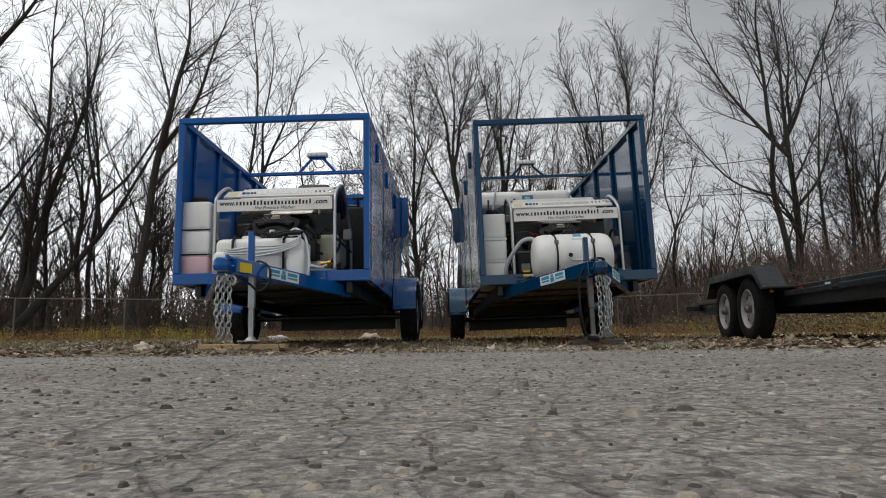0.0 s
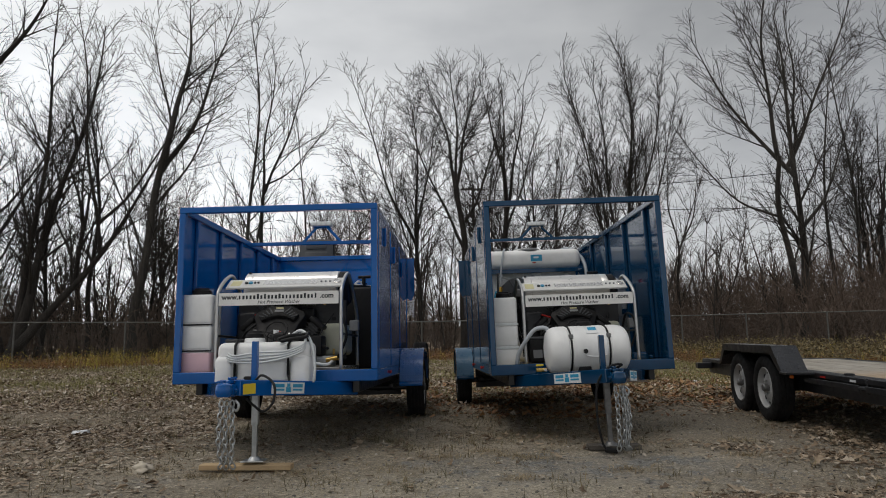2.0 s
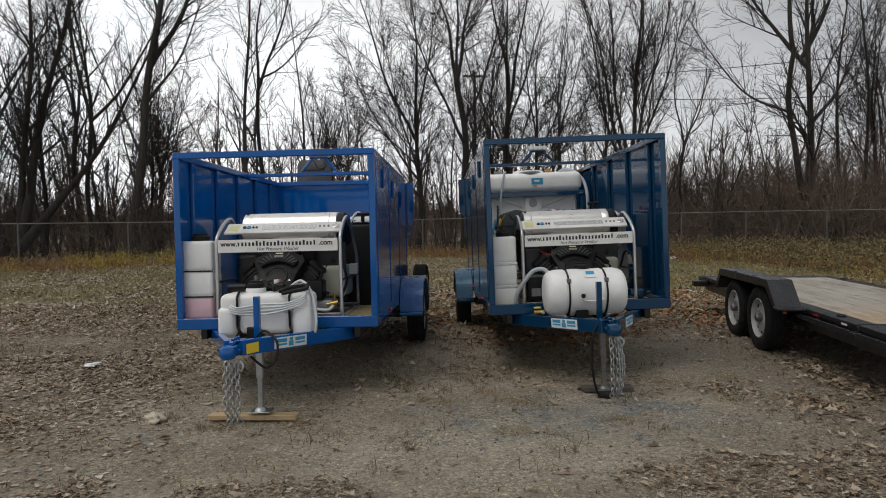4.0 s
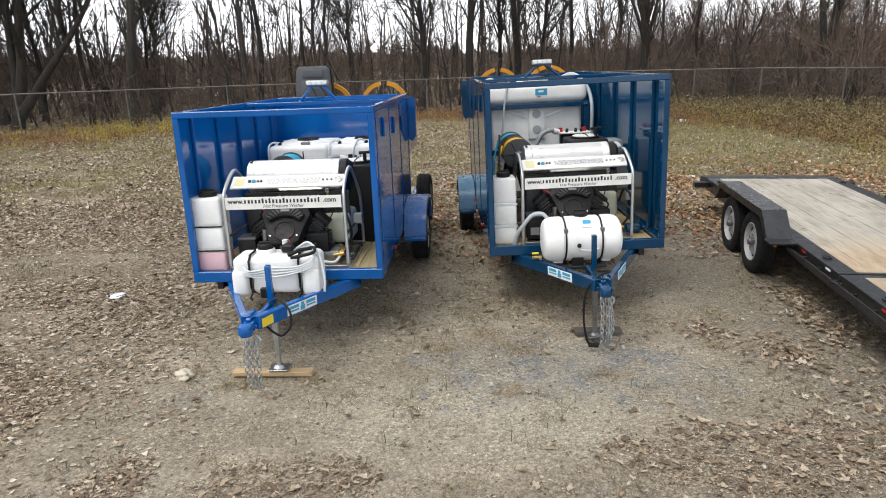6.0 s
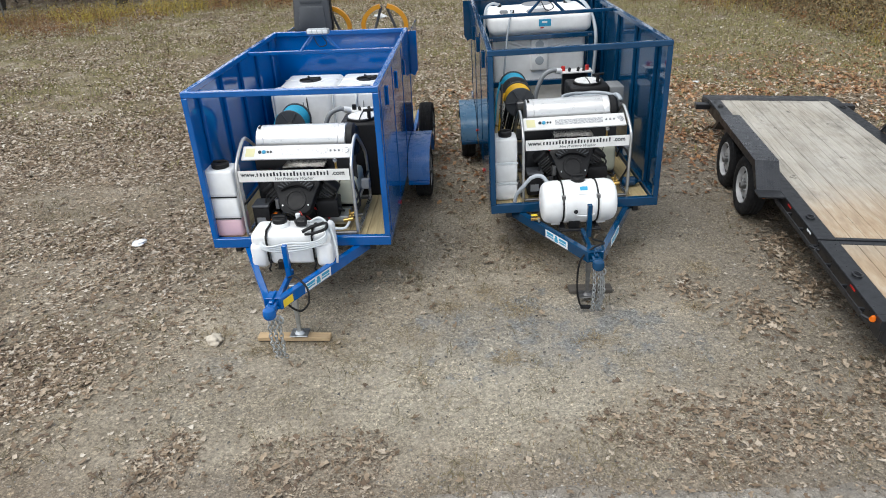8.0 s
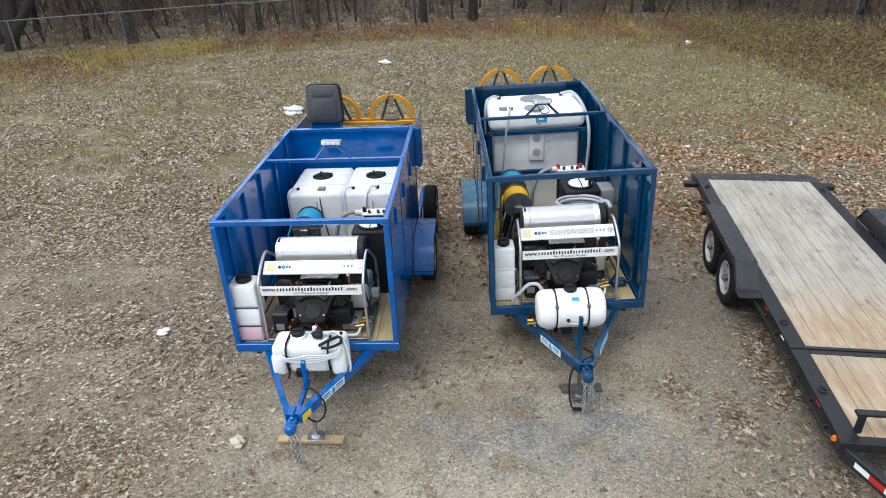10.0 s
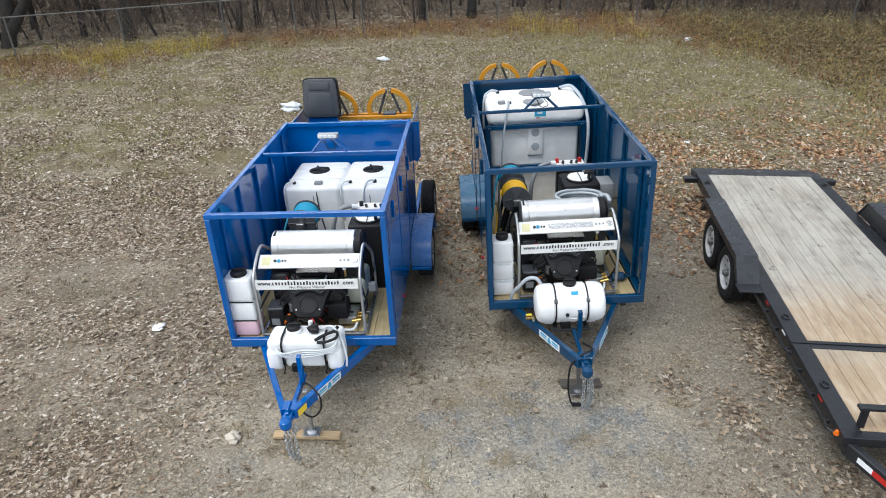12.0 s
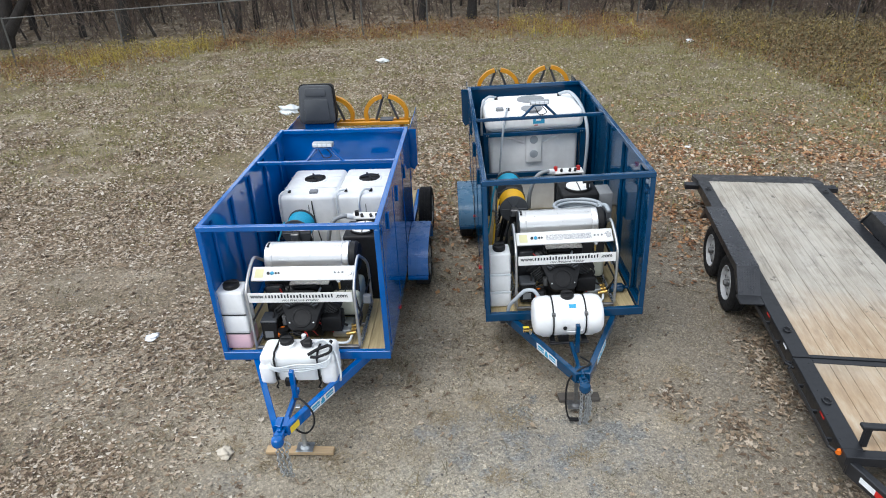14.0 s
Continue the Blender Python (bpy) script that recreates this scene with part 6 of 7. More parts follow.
# ---- trees ----
def limb(V, F, p, d, length, r0, r1, steps, n, wander, lift, rnd):
    """Adds a tapered, wandering limb to the lists V, F. Returns its points."""
    pts, d = [Vector(p)], Vector(d).normalized()
    for i in range(steps):
        d = (d + Vector((rnd.gauss(0, wander), rnd.gauss(0, wander), rnd.gauss(0, wander * 0.6) + lift))).normalized()
        pts.append(pts[-1] + d * (length / steps))
    base, side = len(V), None
    for i, q in enumerate(pts):
        t = (pts[min(i + 1, steps)] - pts[max(i - 1, 0)]).normalized()
        side = t.orthogonal().normalized() if side is None else (side - side.dot(t) * t).normalized()
        up = t.cross(side)
        r = r0 + (r1 - r0) * (i / steps) ** 0.85
        V.extend(q + r * (math.cos(6.28319 * j / n) * side + math.sin(6.28319 * j / n) * up) for j in range(n))
    for i in range(steps):
        for j in range(n):
            a = base + i * n
            F.append((a + j, a + (j + 1) % n, a + n + (j + 1) % n, a + n + j))
    return pts, d


def off(d, angle, rnd):
    side = Vector(d).orthogonal().normalized()
    side.rotate(Matrix.Rotation(rnd.uniform(0, 6.283), 3, Vector(d)))
    return (Vector(d) * math.cos(angle) + side * math.sin(angle)).normalized()


def ramify(VT, FT, VC, FC, pts, reach, r, angle, lift, rnd, start=0.25, gap=0.42, fine=1.2):
    """Limbs, branches and twigs along a stem's points, spaced evenly, so that all the tips end in one dome."""
    n = len(pts) - 1
    length = sum((pts[i + 1] - pts[i]).length for i in range(n))
    limbs = max(3, int(length * (1 - start) / gap))
    for k in range(limbs):
        u = start + (1 - start) * (k + rnd.uniform(0.1, 0.9)) / limbs
        i = min(n - 1, int(u * n))
        d = (pts[i + 1] - pts[i]).normalized()
        l1 = (reach * (1.06 - u) * 0.62 + 1.15) * rnd.uniform(0.65, 1.2)
        r1 = max(0.017, r * (1.08 - u) * 0.46)
        lp, _ = limb(VT, FT, pts[i].lerp(pts[i + 1], rnd.random()), off(d, radians(rnd.gauss(angle * (1.1 - 0.45 * u), 6)), rnd), l1, r1, 0.009, 6, 4, 0.035, lift, rnd)
        branches = max(2, int(l1 / 0.31 * fine))
        for b in range(branches):
            v = 0.12 + 0.86 * (b + rnd.random()) / branches
            i2 = min(5, int(v * 6))
            d2 = (lp[i2 + 1] - lp[i2]).normalized()
            l2 = (l1 * 0.40 * (1.05 - v) + 0.52) * rnd.uniform(0.65, 1.25)
            bp, _ = limb(VC, FC, lp[i2].lerp(lp[i2 + 1], rnd.random()), off(d2, radians(rnd.gauss(36, 9)), rnd), l2, max(0.0105, r1 * 0.5 * (1.1 - v)), 0.006, 4, 3, 0.07, lift, rnd)
            twigs = max(2, int(l2 / 0.23 * fine))
            for t in range(twigs):
                w = 0.1 + 0.88 * (t + rnd.random()) / twigs
                i3 = min(3, int(w * 4))
                d3 = (bp[i3 + 1] - bp[i3]).normalized()
                limb(VC, FC, bp[i3].lerp(bp[i3 + 1], rnd.random()), off(d3, radians(rnd.gauss(38, 11)), rnd), (0.32 * l2 + 0.22) * rnd.uniform(0.6, 1.3), 0.0078, 0.005, 2, 3, 0.07, lift, rnd)


def grow(seed, stems, angle=37, lift=0.02, start=0.22, gap=0.40, fine=1.25, reach=4.2):
    """Stems (x0, z0, x1, z1, radius) in the tree's own upright plane, each with its own drift in depth."""
    rnd = random.Random(seed)
    VT, FT, VC, FC = [], [], [], []
    axes = []
    for k, (x0, z0, x1, z1, r) in enumerate(stems):
        base, side, tip = len(VT), None, rnd.uniform(-0.28, 0.28) * (z1 - z0) * (1 if k else 0.3)
        a, b = Vector((x0, 0, z0)), Vector((x1, tip, z1))
        if k and z0 > 1:
            a = min(axes, key=lambda q: (q - a).length)
        bow = Vector((0, 0, -1)) * abs(x1 - x0) * 0.22 + Vector((rnd.gauss(0, 0.025), rnd.gauss(0, 0.025), 0)) * (z1 - z0)
        ph, n, m = rnd.uniform(0, 6), 14, 8
        pts = []
        for i in range(n + 1):
            u = i / n
            wob = Vector((math.sin(u * 9 + ph), math.cos(u * 7 + ph * 2), 0)) * 0.011 * (z1 - z0) * min(1, 4 * u)
            pts.append(a.lerp(b, u) + bow * math.sin(math.pi * u) + wob)
        axes += pts
        for i, q in enumerate(pts):
            t = (pts[min(i + 1, n)] - pts[max(i - 1, 0)]).normalized()
            side = t.orthogonal().normalized() if side is None else (side - side.dot(t) * t).normalized()
            up, u = t.cross(side), i / n
            rr = (r + (max(0.012, r * (0.6 if r >= 0.12 and z1 < 10 else 0.08)) - r) * u ** 0.9) * (1 + (0.35 * math.exp(-9 * u) if z0 < 1 else 0))
            VT.extend(q + rr * (math.cos(6.28319 * j / m) * side + math.sin(6.28319 * j / m) * up) for j in range(m))
        for i in range(n):
            for j in range(m):
                c = base + i * m
                FT.append((c + j, c + (j + 1) % m, c + m + (j + 1) % m, c + m + j))
        low = start if z0 > 1 else max(start, 3.2 / (z1 - z0))
        ramify(VT, FT, VC, FC, pts, min(reach, 0.5 * (z1 - z0)), r, angle, lift, rnd, low, gap * (1.5 if r >= 0.12 and z1 < 10 else 1.0), fine)
    return VT, FT, VC, FC


def tree_thing(name, m, lists, label, trunk_mat):
    t = thing(name, m, label, "tree", "bare trees behind the fence")
    VT, FT, VC, FC = lists
    raw("trunk", VT, FT, trunk_mat, t, True)
    raw("crown", VC, FC, TWIG, t)
    return t


L1 = "tall bare broadleaf tree with fine upright twigs"
L2 = "leaning dark-barked bare tree with several stems"
L3 = "slender pale-barked bare tree behind the wire fence"
LEAN = [(0.0, -0.2, 2.5, 14.5, 0.22), (0.3, 0.6, 5.8, 10.5, 0.19), (0.2, 0.3, 1.1, 15, 0.16), (-0.3, 0.3, -1.3, 14.5, 0.18), (2.4, 5.2, 3.1, 13.5, 0.09), (3.6, 5.6, 6.7, 12.5, 0.07), (-1.1, 11.0, 1.5, 16.8, 0.13)]
TALL = [(0.0, -0.2, 1.3, 9.2, 0.22), (1.3, 9.1, 1.1, 17, 0.14), (1.2, 7.9, 3.0, 16.2, 0.12), (0.9, 6.0, 3.4, 11.5, 0.07), (0.5, 4.5, -2.2, 11, 0.06), (1.2, 8.3, -0.4, 15, 0.08)]
SLIM = [(0.0, -0.2, 0.35, 15.5, 0.125)]
FORKED = [(0.0, -0.2, 0.1, 7.2, 0.12), (0.1, 7.0, 2.2, 12.8, 0.075), (0.1, 7.0, 0.4, 14, 0.07), (0.5, 7.6, 3.0, 10.4, 0.05)]
VASE = [(0.0, -0.2, -0.2, 7.6, 0.19), (-0.2, 7.4, -1.6, 13.8, 0.10), (-0.2, 7.3, 0.8, 13.6, 0.10), (-0.1, 6.0, 2.0, 12.5, 0.08), (-0.1, 5.0, -2.7, 11.6, 0.08), (0.0, 3.5, 2.4, 10.2, 0.06), (-0.2, 7.1, -0.4, 14.2, 0.08)]
SPIRE = [(0.2, -0.2, -0.1, 12.2, 0.14), (-0.05, 5.0, -2.4, 12.0, 0.075), (0.1, 3.6, -1.2, 9.4, 0.055), (0.1, 4.0, 1.2, 12.0, 0.075), (0.1, 3.2, -3.2, 9.8, 0.055)]
BROOM = [(0.0, -0.2, 0.0, 4.0, 0.24), (-0.1, 2.6, -2.9, 13.0, 0.09), (-0.1, 3.4, -1.9, 14.0, 0.10), (0, 3.8, -0.9, 14.6, 0.10), (0, 3.9, 0.1, 15.0, 0.11), (0, 3.8, 1.0, 14.6, 0.10), (0.1, 3.4, 2.0, 13.8, 0.09), (0.1, 2.8, 2.9, 12.4, 0.08)]
BIG = [(0.0, -0.2, -0.2, 15.5, 0.20), (-0.3, 1.6, -1.4, 8.2, 0.15), (-1.35, 8.0, -3.9, 14.6, 0.11), (-1.3, 7.7, -1.5, 16, 0.11), (-0.1, 8.0, 2.3, 15.6, 0.10), (-0.1, 5.5, 3.9, 11.8, 0.09), (-1.0, 6.0, -4.6, 10.2, 0.06), (-0.15, 9.0, 0.9, 16, 0.08)]
vase = tree_thing("bare_tree", pose(0.8, 30, 0), grow(1, VASE), L1, BARK_DARK)
spire = tree_thing("bare_tree", pose(-1.5, 29.5, 0), grow(7, SPIRE), L1, BARK_DARK)
lean = tree_thing("leaning_tree", pose(-17.2, 26, 0), grow(2, LEAN, 38, gap=0.55, fine=1.0), L2, BARK_DARK)
tall = tree_thing("bare_tree", pose(-12.8, 27, 0), grow(3, TALL, 36, gap=0.5, fine=1.0), L1, BARK_GREY)
slim = tree_thing("slender_tree", pose(-8.9, 28.5, 0), grow(4, SLIM, 40, 0.03, 0.3, 0.62, 0.8), L3, BARK_GREY)
forked = tree_thing("slender_tree", pose(-8.2, 29, 0), grow(8, FORKED, 38, gap=0.55, fine=0.9), L3, BARK_DARK)
big = tree_thing("bare_tree", pose(15.2, 28, 0), grow(5, BIG, 32, gap=0.5, fine=1.1), L1, BARK_GREY)
broom = tree_thing("bare_tree", pose(8.7, 31, 0), grow(6, BROOM, 22, lift=0.05, reach=3.4), L1, BARK_DARK)
light = tree_thing("bare_tree", pose(3.3, 33, 0), grow(9, VASE, 28, gap=0.6, fine=0.8), L1, BARK_DARK)
for src, x, y, rz, s in ((lean, -21.5, 25, 10, 0.95), (forked, -15.2, 28, 160, 0.95), (light, -7.0, 38, 130, 0.6), (spire, 4.9, 34, 180, 0.92),
                         (slim, 6.3, 36, 100, 0.85), (forked, 11.6, 33, 30, 0.72), (slim, 17.0, 29, 40, 0.9), (slim, 19.4, 30, 200, 0.95), (tall, 24, 28, 90, 1.0), (light, 23.5, 35, 60, 0.9), (tall, -25, 31, 200, 1.0),
                         (light, -20, 36, 20, 0.95), (light, -12.2, 40, 300, 0.68), (light, 13, 44, 30, 0.6), (slim, 0.2, 42, 0, 0.7), (forked, -4.6, 44, 80, 0.6), 
                         (light, -30, 40, 0, 0.9), (light, -16, 47, 250, 0.7), (light, 8, 50, 80, 0.6), (light, 32, 42, 75, 0.9), (spire, -18.6, 30, 45, 0.9), (spire, -14.5, 33, 200, 0.75),
                         (forked, -10.8, 38, 200, 0.85), (light, -9.2, 47, 20, 0.78), (spire, -5.6, 37, 300, 0.8), (light, -2.6, 48, 200, 0.75), (slim, -6.9, 33, 250, 0.8), (forked, 1.9, 45, 140, 0.8), (spire, -16.4, 38, 110, 0.9), (spire, 2.6, 37, 60, 0.9), (forked, 7.0, 40, 320, 0.9), (light, 10.4, 43, 130, 0.8), (slim, 10.8, 36, 20, 0.8), (light, 5.2, 52, 260, 0.85), (spire, 21.4, 33, 20, 0.9), (forked, 25.0, 33, 250, 0.95)):
    copy_thing(src, pose(x, y, 0, 0, 0, rz) @ Matrix.Scale(s, 4))


def far_woods():
    V, F = [], []
    rnd = random.Random(23)
    for k in range(270):
        y = rnd.uniform(42, 100)
        x = rnd.uniform(-0.95, 0.98) * y
        h = rnd.uniform(3.0, 9.0) + 0.03 * y
        pts, _ = limb(V, F, (x, y, 0), (rnd.gauss(0, 0.06), 0, 1), h, 0.11, 0.02, 6, 4, 0.05, 0.02, rnd)
        for b in range(11):
            i = rnd.randrange(1, 6)
            d = off((pts[i + 1] - pts[i]).normalized(), radians(rnd.gauss(38, 10)), rnd)
            bp, _ = limb(V, F, pts[i], d, h * rnd.uniform(0.15, 0.36), 0.04, 0.012, 4, 3, 0.09, 0.06, rnd)
            for q in range(4):
                i2 = rnd.randrange(4)
                limb(V, F, bp[i2], off((bp[i2 + 1] - bp[i2]).normalized(), radians(rnd.gauss(36, 12)), rnd), h * rnd.uniform(0.06, 0.16), 0.018, 0.010, 2, 3, 0.1, 0.05, rnd)
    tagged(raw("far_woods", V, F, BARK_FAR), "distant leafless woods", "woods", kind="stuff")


far_woods()


def understory():
    V, F = [], []
    rnd = random.Random(31)
    for k in range(300):
        y = rnd.uniform(27.5, 44)
        x = rnd.uniform(-0.85, 0.9) * y if k < 215 else rnd.uniform(-0.8, -0.42) * y
        h = rnd.uniform(3.0, 8.5)
        pts, _ = limb(V, F, (x, y, -0.1), (rnd.gauss(0, 0.16), rnd.gauss(0, 0.1), 1), h, 0.022 + 0.006 * h, 0.008, 8, 5, 0.07, 0.02, rnd)
        for b in range(12):
            i = rnd.randrange(2, 8)
            d = off((pts[i + 1] - pts[i]).normalized(), radians(rnd.gauss(38, 10)), rnd)
            bp, _ = limb(V, F, pts[i], d, h * rnd.uniform(0.14, 0.34), 0.016, 0.006, 4, 3, 0.09, 0.06, rnd)
            for q in range(4):
                i2 = rnd.randrange(4)
                limb(V, F, bp[i2], off((bp[i2 + 1] - bp[i2]).normalized(), radians(rnd.gauss(36, 12)), rnd), h * rnd.uniform(0.06, 0.14), 0.008, 0.005, 2, 3, 0.1, 0.05, rnd)
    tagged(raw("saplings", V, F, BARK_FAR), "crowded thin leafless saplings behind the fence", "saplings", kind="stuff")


understory()


# ---- fence ----
FENCE_X = (-46, -30, -15, -8.5, -1, 7.5, 12, 16.5, 30, 44)
FENCE_Y = (9, 15.6, 23.0, 25.5, 27.6, 28.2, 26.4, 23.0, 13, 4)


def fence_y(x):
    return float(np.interp(x, FENCE_X, FENCE_Y))


def build_fence():
    line = list(zip(FENCE_X, FENCE_Y))
    def top(x):
        return 1.55 + 0.17 * min(1.0, max(0.0, x / 10))
    f = thing("chain_link_fence", pose(0, 0, 0), "weathered galvanised chain-link fence with a top rail", "fence")
    GALV_OLD = steel("old_galvanised_wire", (0.22, 0.22, 0.21), 0.6)
    V, F = [], []
    for (x0, y0), (x1, y1) in zip(line, line[1:]):
        a, b = Vector((x0, y0, 0)), Vector((x1, y1, 0))
        d = (b - a)
        n = max(2, round(d.length / 2.9))
        for k in range(n):
            p = a + d * (k / n)
            part("post", rod((p.x, p.y, -0.1), (p.x, p.y, top(p.x) + 0.03), 0.03, 8), GALV_OLD, f)
        part("top_rail", rod((a.x, a.y, top(a.x)), (b.x, b.y, top(b.x)), 0.021, 8), GALV_OLD, f)
        if abs(a.x) > 31 or abs(b.x) > 31:
            continue
        u = d.normalized()
        side = Vector((-u.y, u.x, 0)) * 0.0022
        L, step = d.length, 0.085
        for k in range(int(L / step) + 1):
            for s in (-1, 1):
                p = a + u * (k * step)
                h = top(p.x)
                q = p + u * (s * h)
                z0, z1, w0, w1 = 0.03, h, p, q
                wide = Vector((0, 0, 0.0022))
                i = len(V)
                V.extend((w0 + Vector((0, 0, z0)) - u * 0.0016, w0 + Vector((0, 0, z0)) + u * 0.0016, w1 + Vector((0, 0, z1)) + u * 0.0016, w1 + Vector((0, 0, z1)) - u * 0.0016))
                F.append((i, i + 1, i + 2, i + 3))
    ob = raw("wire_mesh", V, F, steel("dull_fence_wire", (0.17, 0.17, 0.165), 0.65), f)
    tagged(ob, kind="stuff")


build_fence()


# ---- scattered leaves, grass, weeds, gravel ----
gen = np.random.default_rng(3)


def field(n, x0, x1, y0, y1, keep):
    """n random places in a rectangle, thinned by keep(x, y) in 0..1."""
    x, y = gen.uniform(x0, x1, n), gen.uniform(y0, y1, n)
    k = np.array([keep(a, b) for a, b in zip(x, y)])
    ok = gen.random(n) < k
    return x[ok], y[ok]


def on_ground(x, y):
    return np.array([ground_z(a, b) if b > edge_y(a) else 0.012 for a, b in zip(x, y)])


def soup(name, verts, faces, material, label, cat):
    """One mesh out of verts (n, k, 3) and the faces of one piece."""
    n, k, _ = verts.shape
    f = np.array(faces)
    idx = (f[None] + (np.arange(n) * k)[:, None, None]).reshape(-1, f.shape[1])
    me = bpy.data.meshes.new(name)
    me.vertices.add(n * k)
    me.vertices.foreach_set("co", verts.reshape(-1).astype(np.float32))
    me.loops.add(idx.size)
    me.loops.foreach_set("vertex_index", idx.reshape(-1).astype(np.int32))
    me.polygons.add(len(idx))
    me.polygons.foreach_set("loop_start", (np.arange(len(idx)) * f.shape[1]).astype(np.int32))
    me.polygons.foreach_set("use_smooth", [False] * len(idx))
    me.update(calc_edges=True)
    me.materials.append(material)
    return tagged(new(name, me), label, cat, kind="stuff")


def leaf_soup(name, x, y, smin, smax, material, label, lift=0.004, seed=0):
    n = len(x)
    s = gen.uniform(smin, smax, n)
    base = np.array([(-0.5, 0.0), (-0.36, 0.25), (-0.16, 0.13), (0.06, 0.38), (0.24, 0.14), (0.5, 0.0), (0.24, -0.14), (0.06, -0.38), (-0.16, -0.13), (-0.36, -0.25)])
    P = np.zeros((n, 10, 3))
    jit = gen.uniform(0.6, 1.25, (n, 10))
    P[:, :, 0] = base[:, 0] * s[:, None] * jit
    P[:, :, 1] = base[:, 1] * s[:, None] * jit * gen.uniform(0.6, 1.25, n)[:, None]
    fold, curl = gen.uniform(-0.1, 0.65, n)[:, None], gen.uniform(-0.6, 0.9, n)[:, None]
    P[:, :, 2] = np.abs(P[:, :, 1]) * fold + (P[:, :, 0] ** 2) / s[:, None] * curl
    a = gen.uniform(0, 6.283, n)[:, None]
    tx, ty = gen.normal(0, 0.24, n)[:, None], gen.normal(0, 0.24, n)[:, None]
    P[:, :, 2] += P[:, :, 0] * tx + P[:, :, 1] * ty
    X, Y = P[:, :, 0].copy(), P[:, :, 1].copy()
    P[:, :, 0], P[:, :, 1] = X * np.cos(a) - Y * np.sin(a) + x[:, None], X * np.sin(a) + Y * np.cos(a) + y[:, None]
    z = on_ground(x, y) + lift + gen.uniform(0, 0.014, n)
    P[:, :, 2] += (z - np.minimum(0, P[:, :, 2].min(1)) * 0.7)[:, None]
    soup(name, P, [(0, 2, 1), (0, 5, 2), (2, 4, 3), (2, 5, 4), (0, 9, 8), (0, 8, 5), (8, 7, 6), (8, 6, 5)], material, label, "leaves")


def far_leaf_soup(name, x, y, smin, smax, material, label):
    """Leaves folded along the midrib, for ground that stays far off."""
    n = len(x)
    s = gen.uniform(smin, smax, n)[:, None]
    base = np.array([(-0.5, 0.0), (0.05, 0.34), (0.5, 0.0), (-0.05, -0.34)])
    P = np.zeros((n, 4, 3))
    P[:, :, :2] = base[None] * s[:, :, None] * gen.uniform(0.7, 1.2, (n, 4, 1))
    P[:, :, 2] = np.abs(P[:, :, 1]) * gen.uniform(-0.2, 0.9, (n, 1)) + P[:, :, 0] * gen.normal(0, 0.3, (n, 1)) + P[:, :, 1] * gen.normal(0, 0.3, (n, 1))
    a = gen.uniform(0, 6.283, (n, 1))
    A, B = P[:, :, 0].copy(), P[:, :, 1].copy()
    P[:, :, 0], P[:, :, 1] = A * np.cos(a) - B * np.sin(a) + x[:, None], A * np.sin(a) + B * np.cos(a) + y[:, None]
    P[:, :, 2] += (on_ground(x, y) + gen.uniform(0.004, 0.02, n) - np.minimum(0, P[:, :, 2].min(1)) * 0.8)[:, None]
    soup(name, P, [(0, 2, 1), (0, 3, 2)], material, label, "leaves")


def clump(x, y, f, o, lo, hi):
    v = noise.noise((x * f, y * f, o)) * 0.6 + noise.noise((x * f * 2.7, y * f * 2.7, o + 5)) * 0.4
    return min(1.0, max(0.0, (v - lo) / (hi - lo)))


def bare(x, y):
    """1 on the bare driving strip between the road and the trailers, 0 outside."""
    a = math.exp(-(((x + 0.1) / 2.0) ** 4)) * math.exp(-(((y - 4.95) / 1.1) ** 4))
    b = math.exp(-(((x - 2.7) / 0.9) ** 4)) * math.exp(-(((y - 6.6) / 2.2) ** 4))
    return min(1.0, a + b)


def pile(x, y):
    """1 inside the low drifts of broken leaves beside the road, 0 outside."""
    best = 0.0
    for cx, cy, rx, ry in ((-2.2, 3.68, 0.27, 0.30), (-1.1, 3.66, 0.62, 0.33), (2.15, 4.0, 1.15, 0.50), (-3.75, 4.75, 0.70, 0.55), (4.2, 4.2, 1.0, 0.6)):
        r = math.hypot((x - cx) / rx, (y - cy) / ry) + 0.45 * noise.noise((x * 2.4, y * 2.4, 3.0)) + 0.2 * noise.noise((x * 7, y * 7, 9.0))
        best = max(best, min(1.0, max(0.0, (1.12 - r) / 0.3)))
    return best


def litter_density(x, y):
    if y < edge_y(x) - 0.03:
        return 0.02 * math.exp((y - 3.4) * 0.8) + 0.35 * math.exp((y - edge_y(x)) * 9.0)
    c = clump(x, y, 0.7, 2.0, -0.35, 0.30)
    d = 0.16 + 0.84 * c
    if y < 4.5 and x > -3.1:
        d = 0.05 + 0.06 * c
    elif x < -2.5:
        d = min(1.0, 0.07 + 0.72 * clump(x, y, 0.42, 4.0, -0.22, 0.12) + 0.26 * clump(x, y, 1.9, 8.0, 0.0, 0.3)) * min(1.0, 0.30 + 0.28 * max(0.0, y - 4.8))
    elif y < 9.5:
        d *= 0.42
    else:
        d = (0.42 + 0.58 * clump(x, y, 0.5, 6.0, -0.22, 0.14)) * (1.0 - 0.72 * min(1.0, max(0.0, (x - 1.0) / 2)) * min(1.0, max(0.0, (y - 13.0) / 2)))
    d = d * (1 - 0.93 * bare(x, y))
    d += 0.62 * pile(x, y)
    for px, py, w in ((3.66, 6.75, 0.30), (3.5, 6.0, 0.30), (2.33, 5.9, 0.22), (2.87, 5.44, 0.24)):
        d += 0.75 * math.exp(-(((x - px) / w) ** 2) - ((y - py) / (w * 1.2)) ** 2)
    return max(0.02, min(1.0, d))


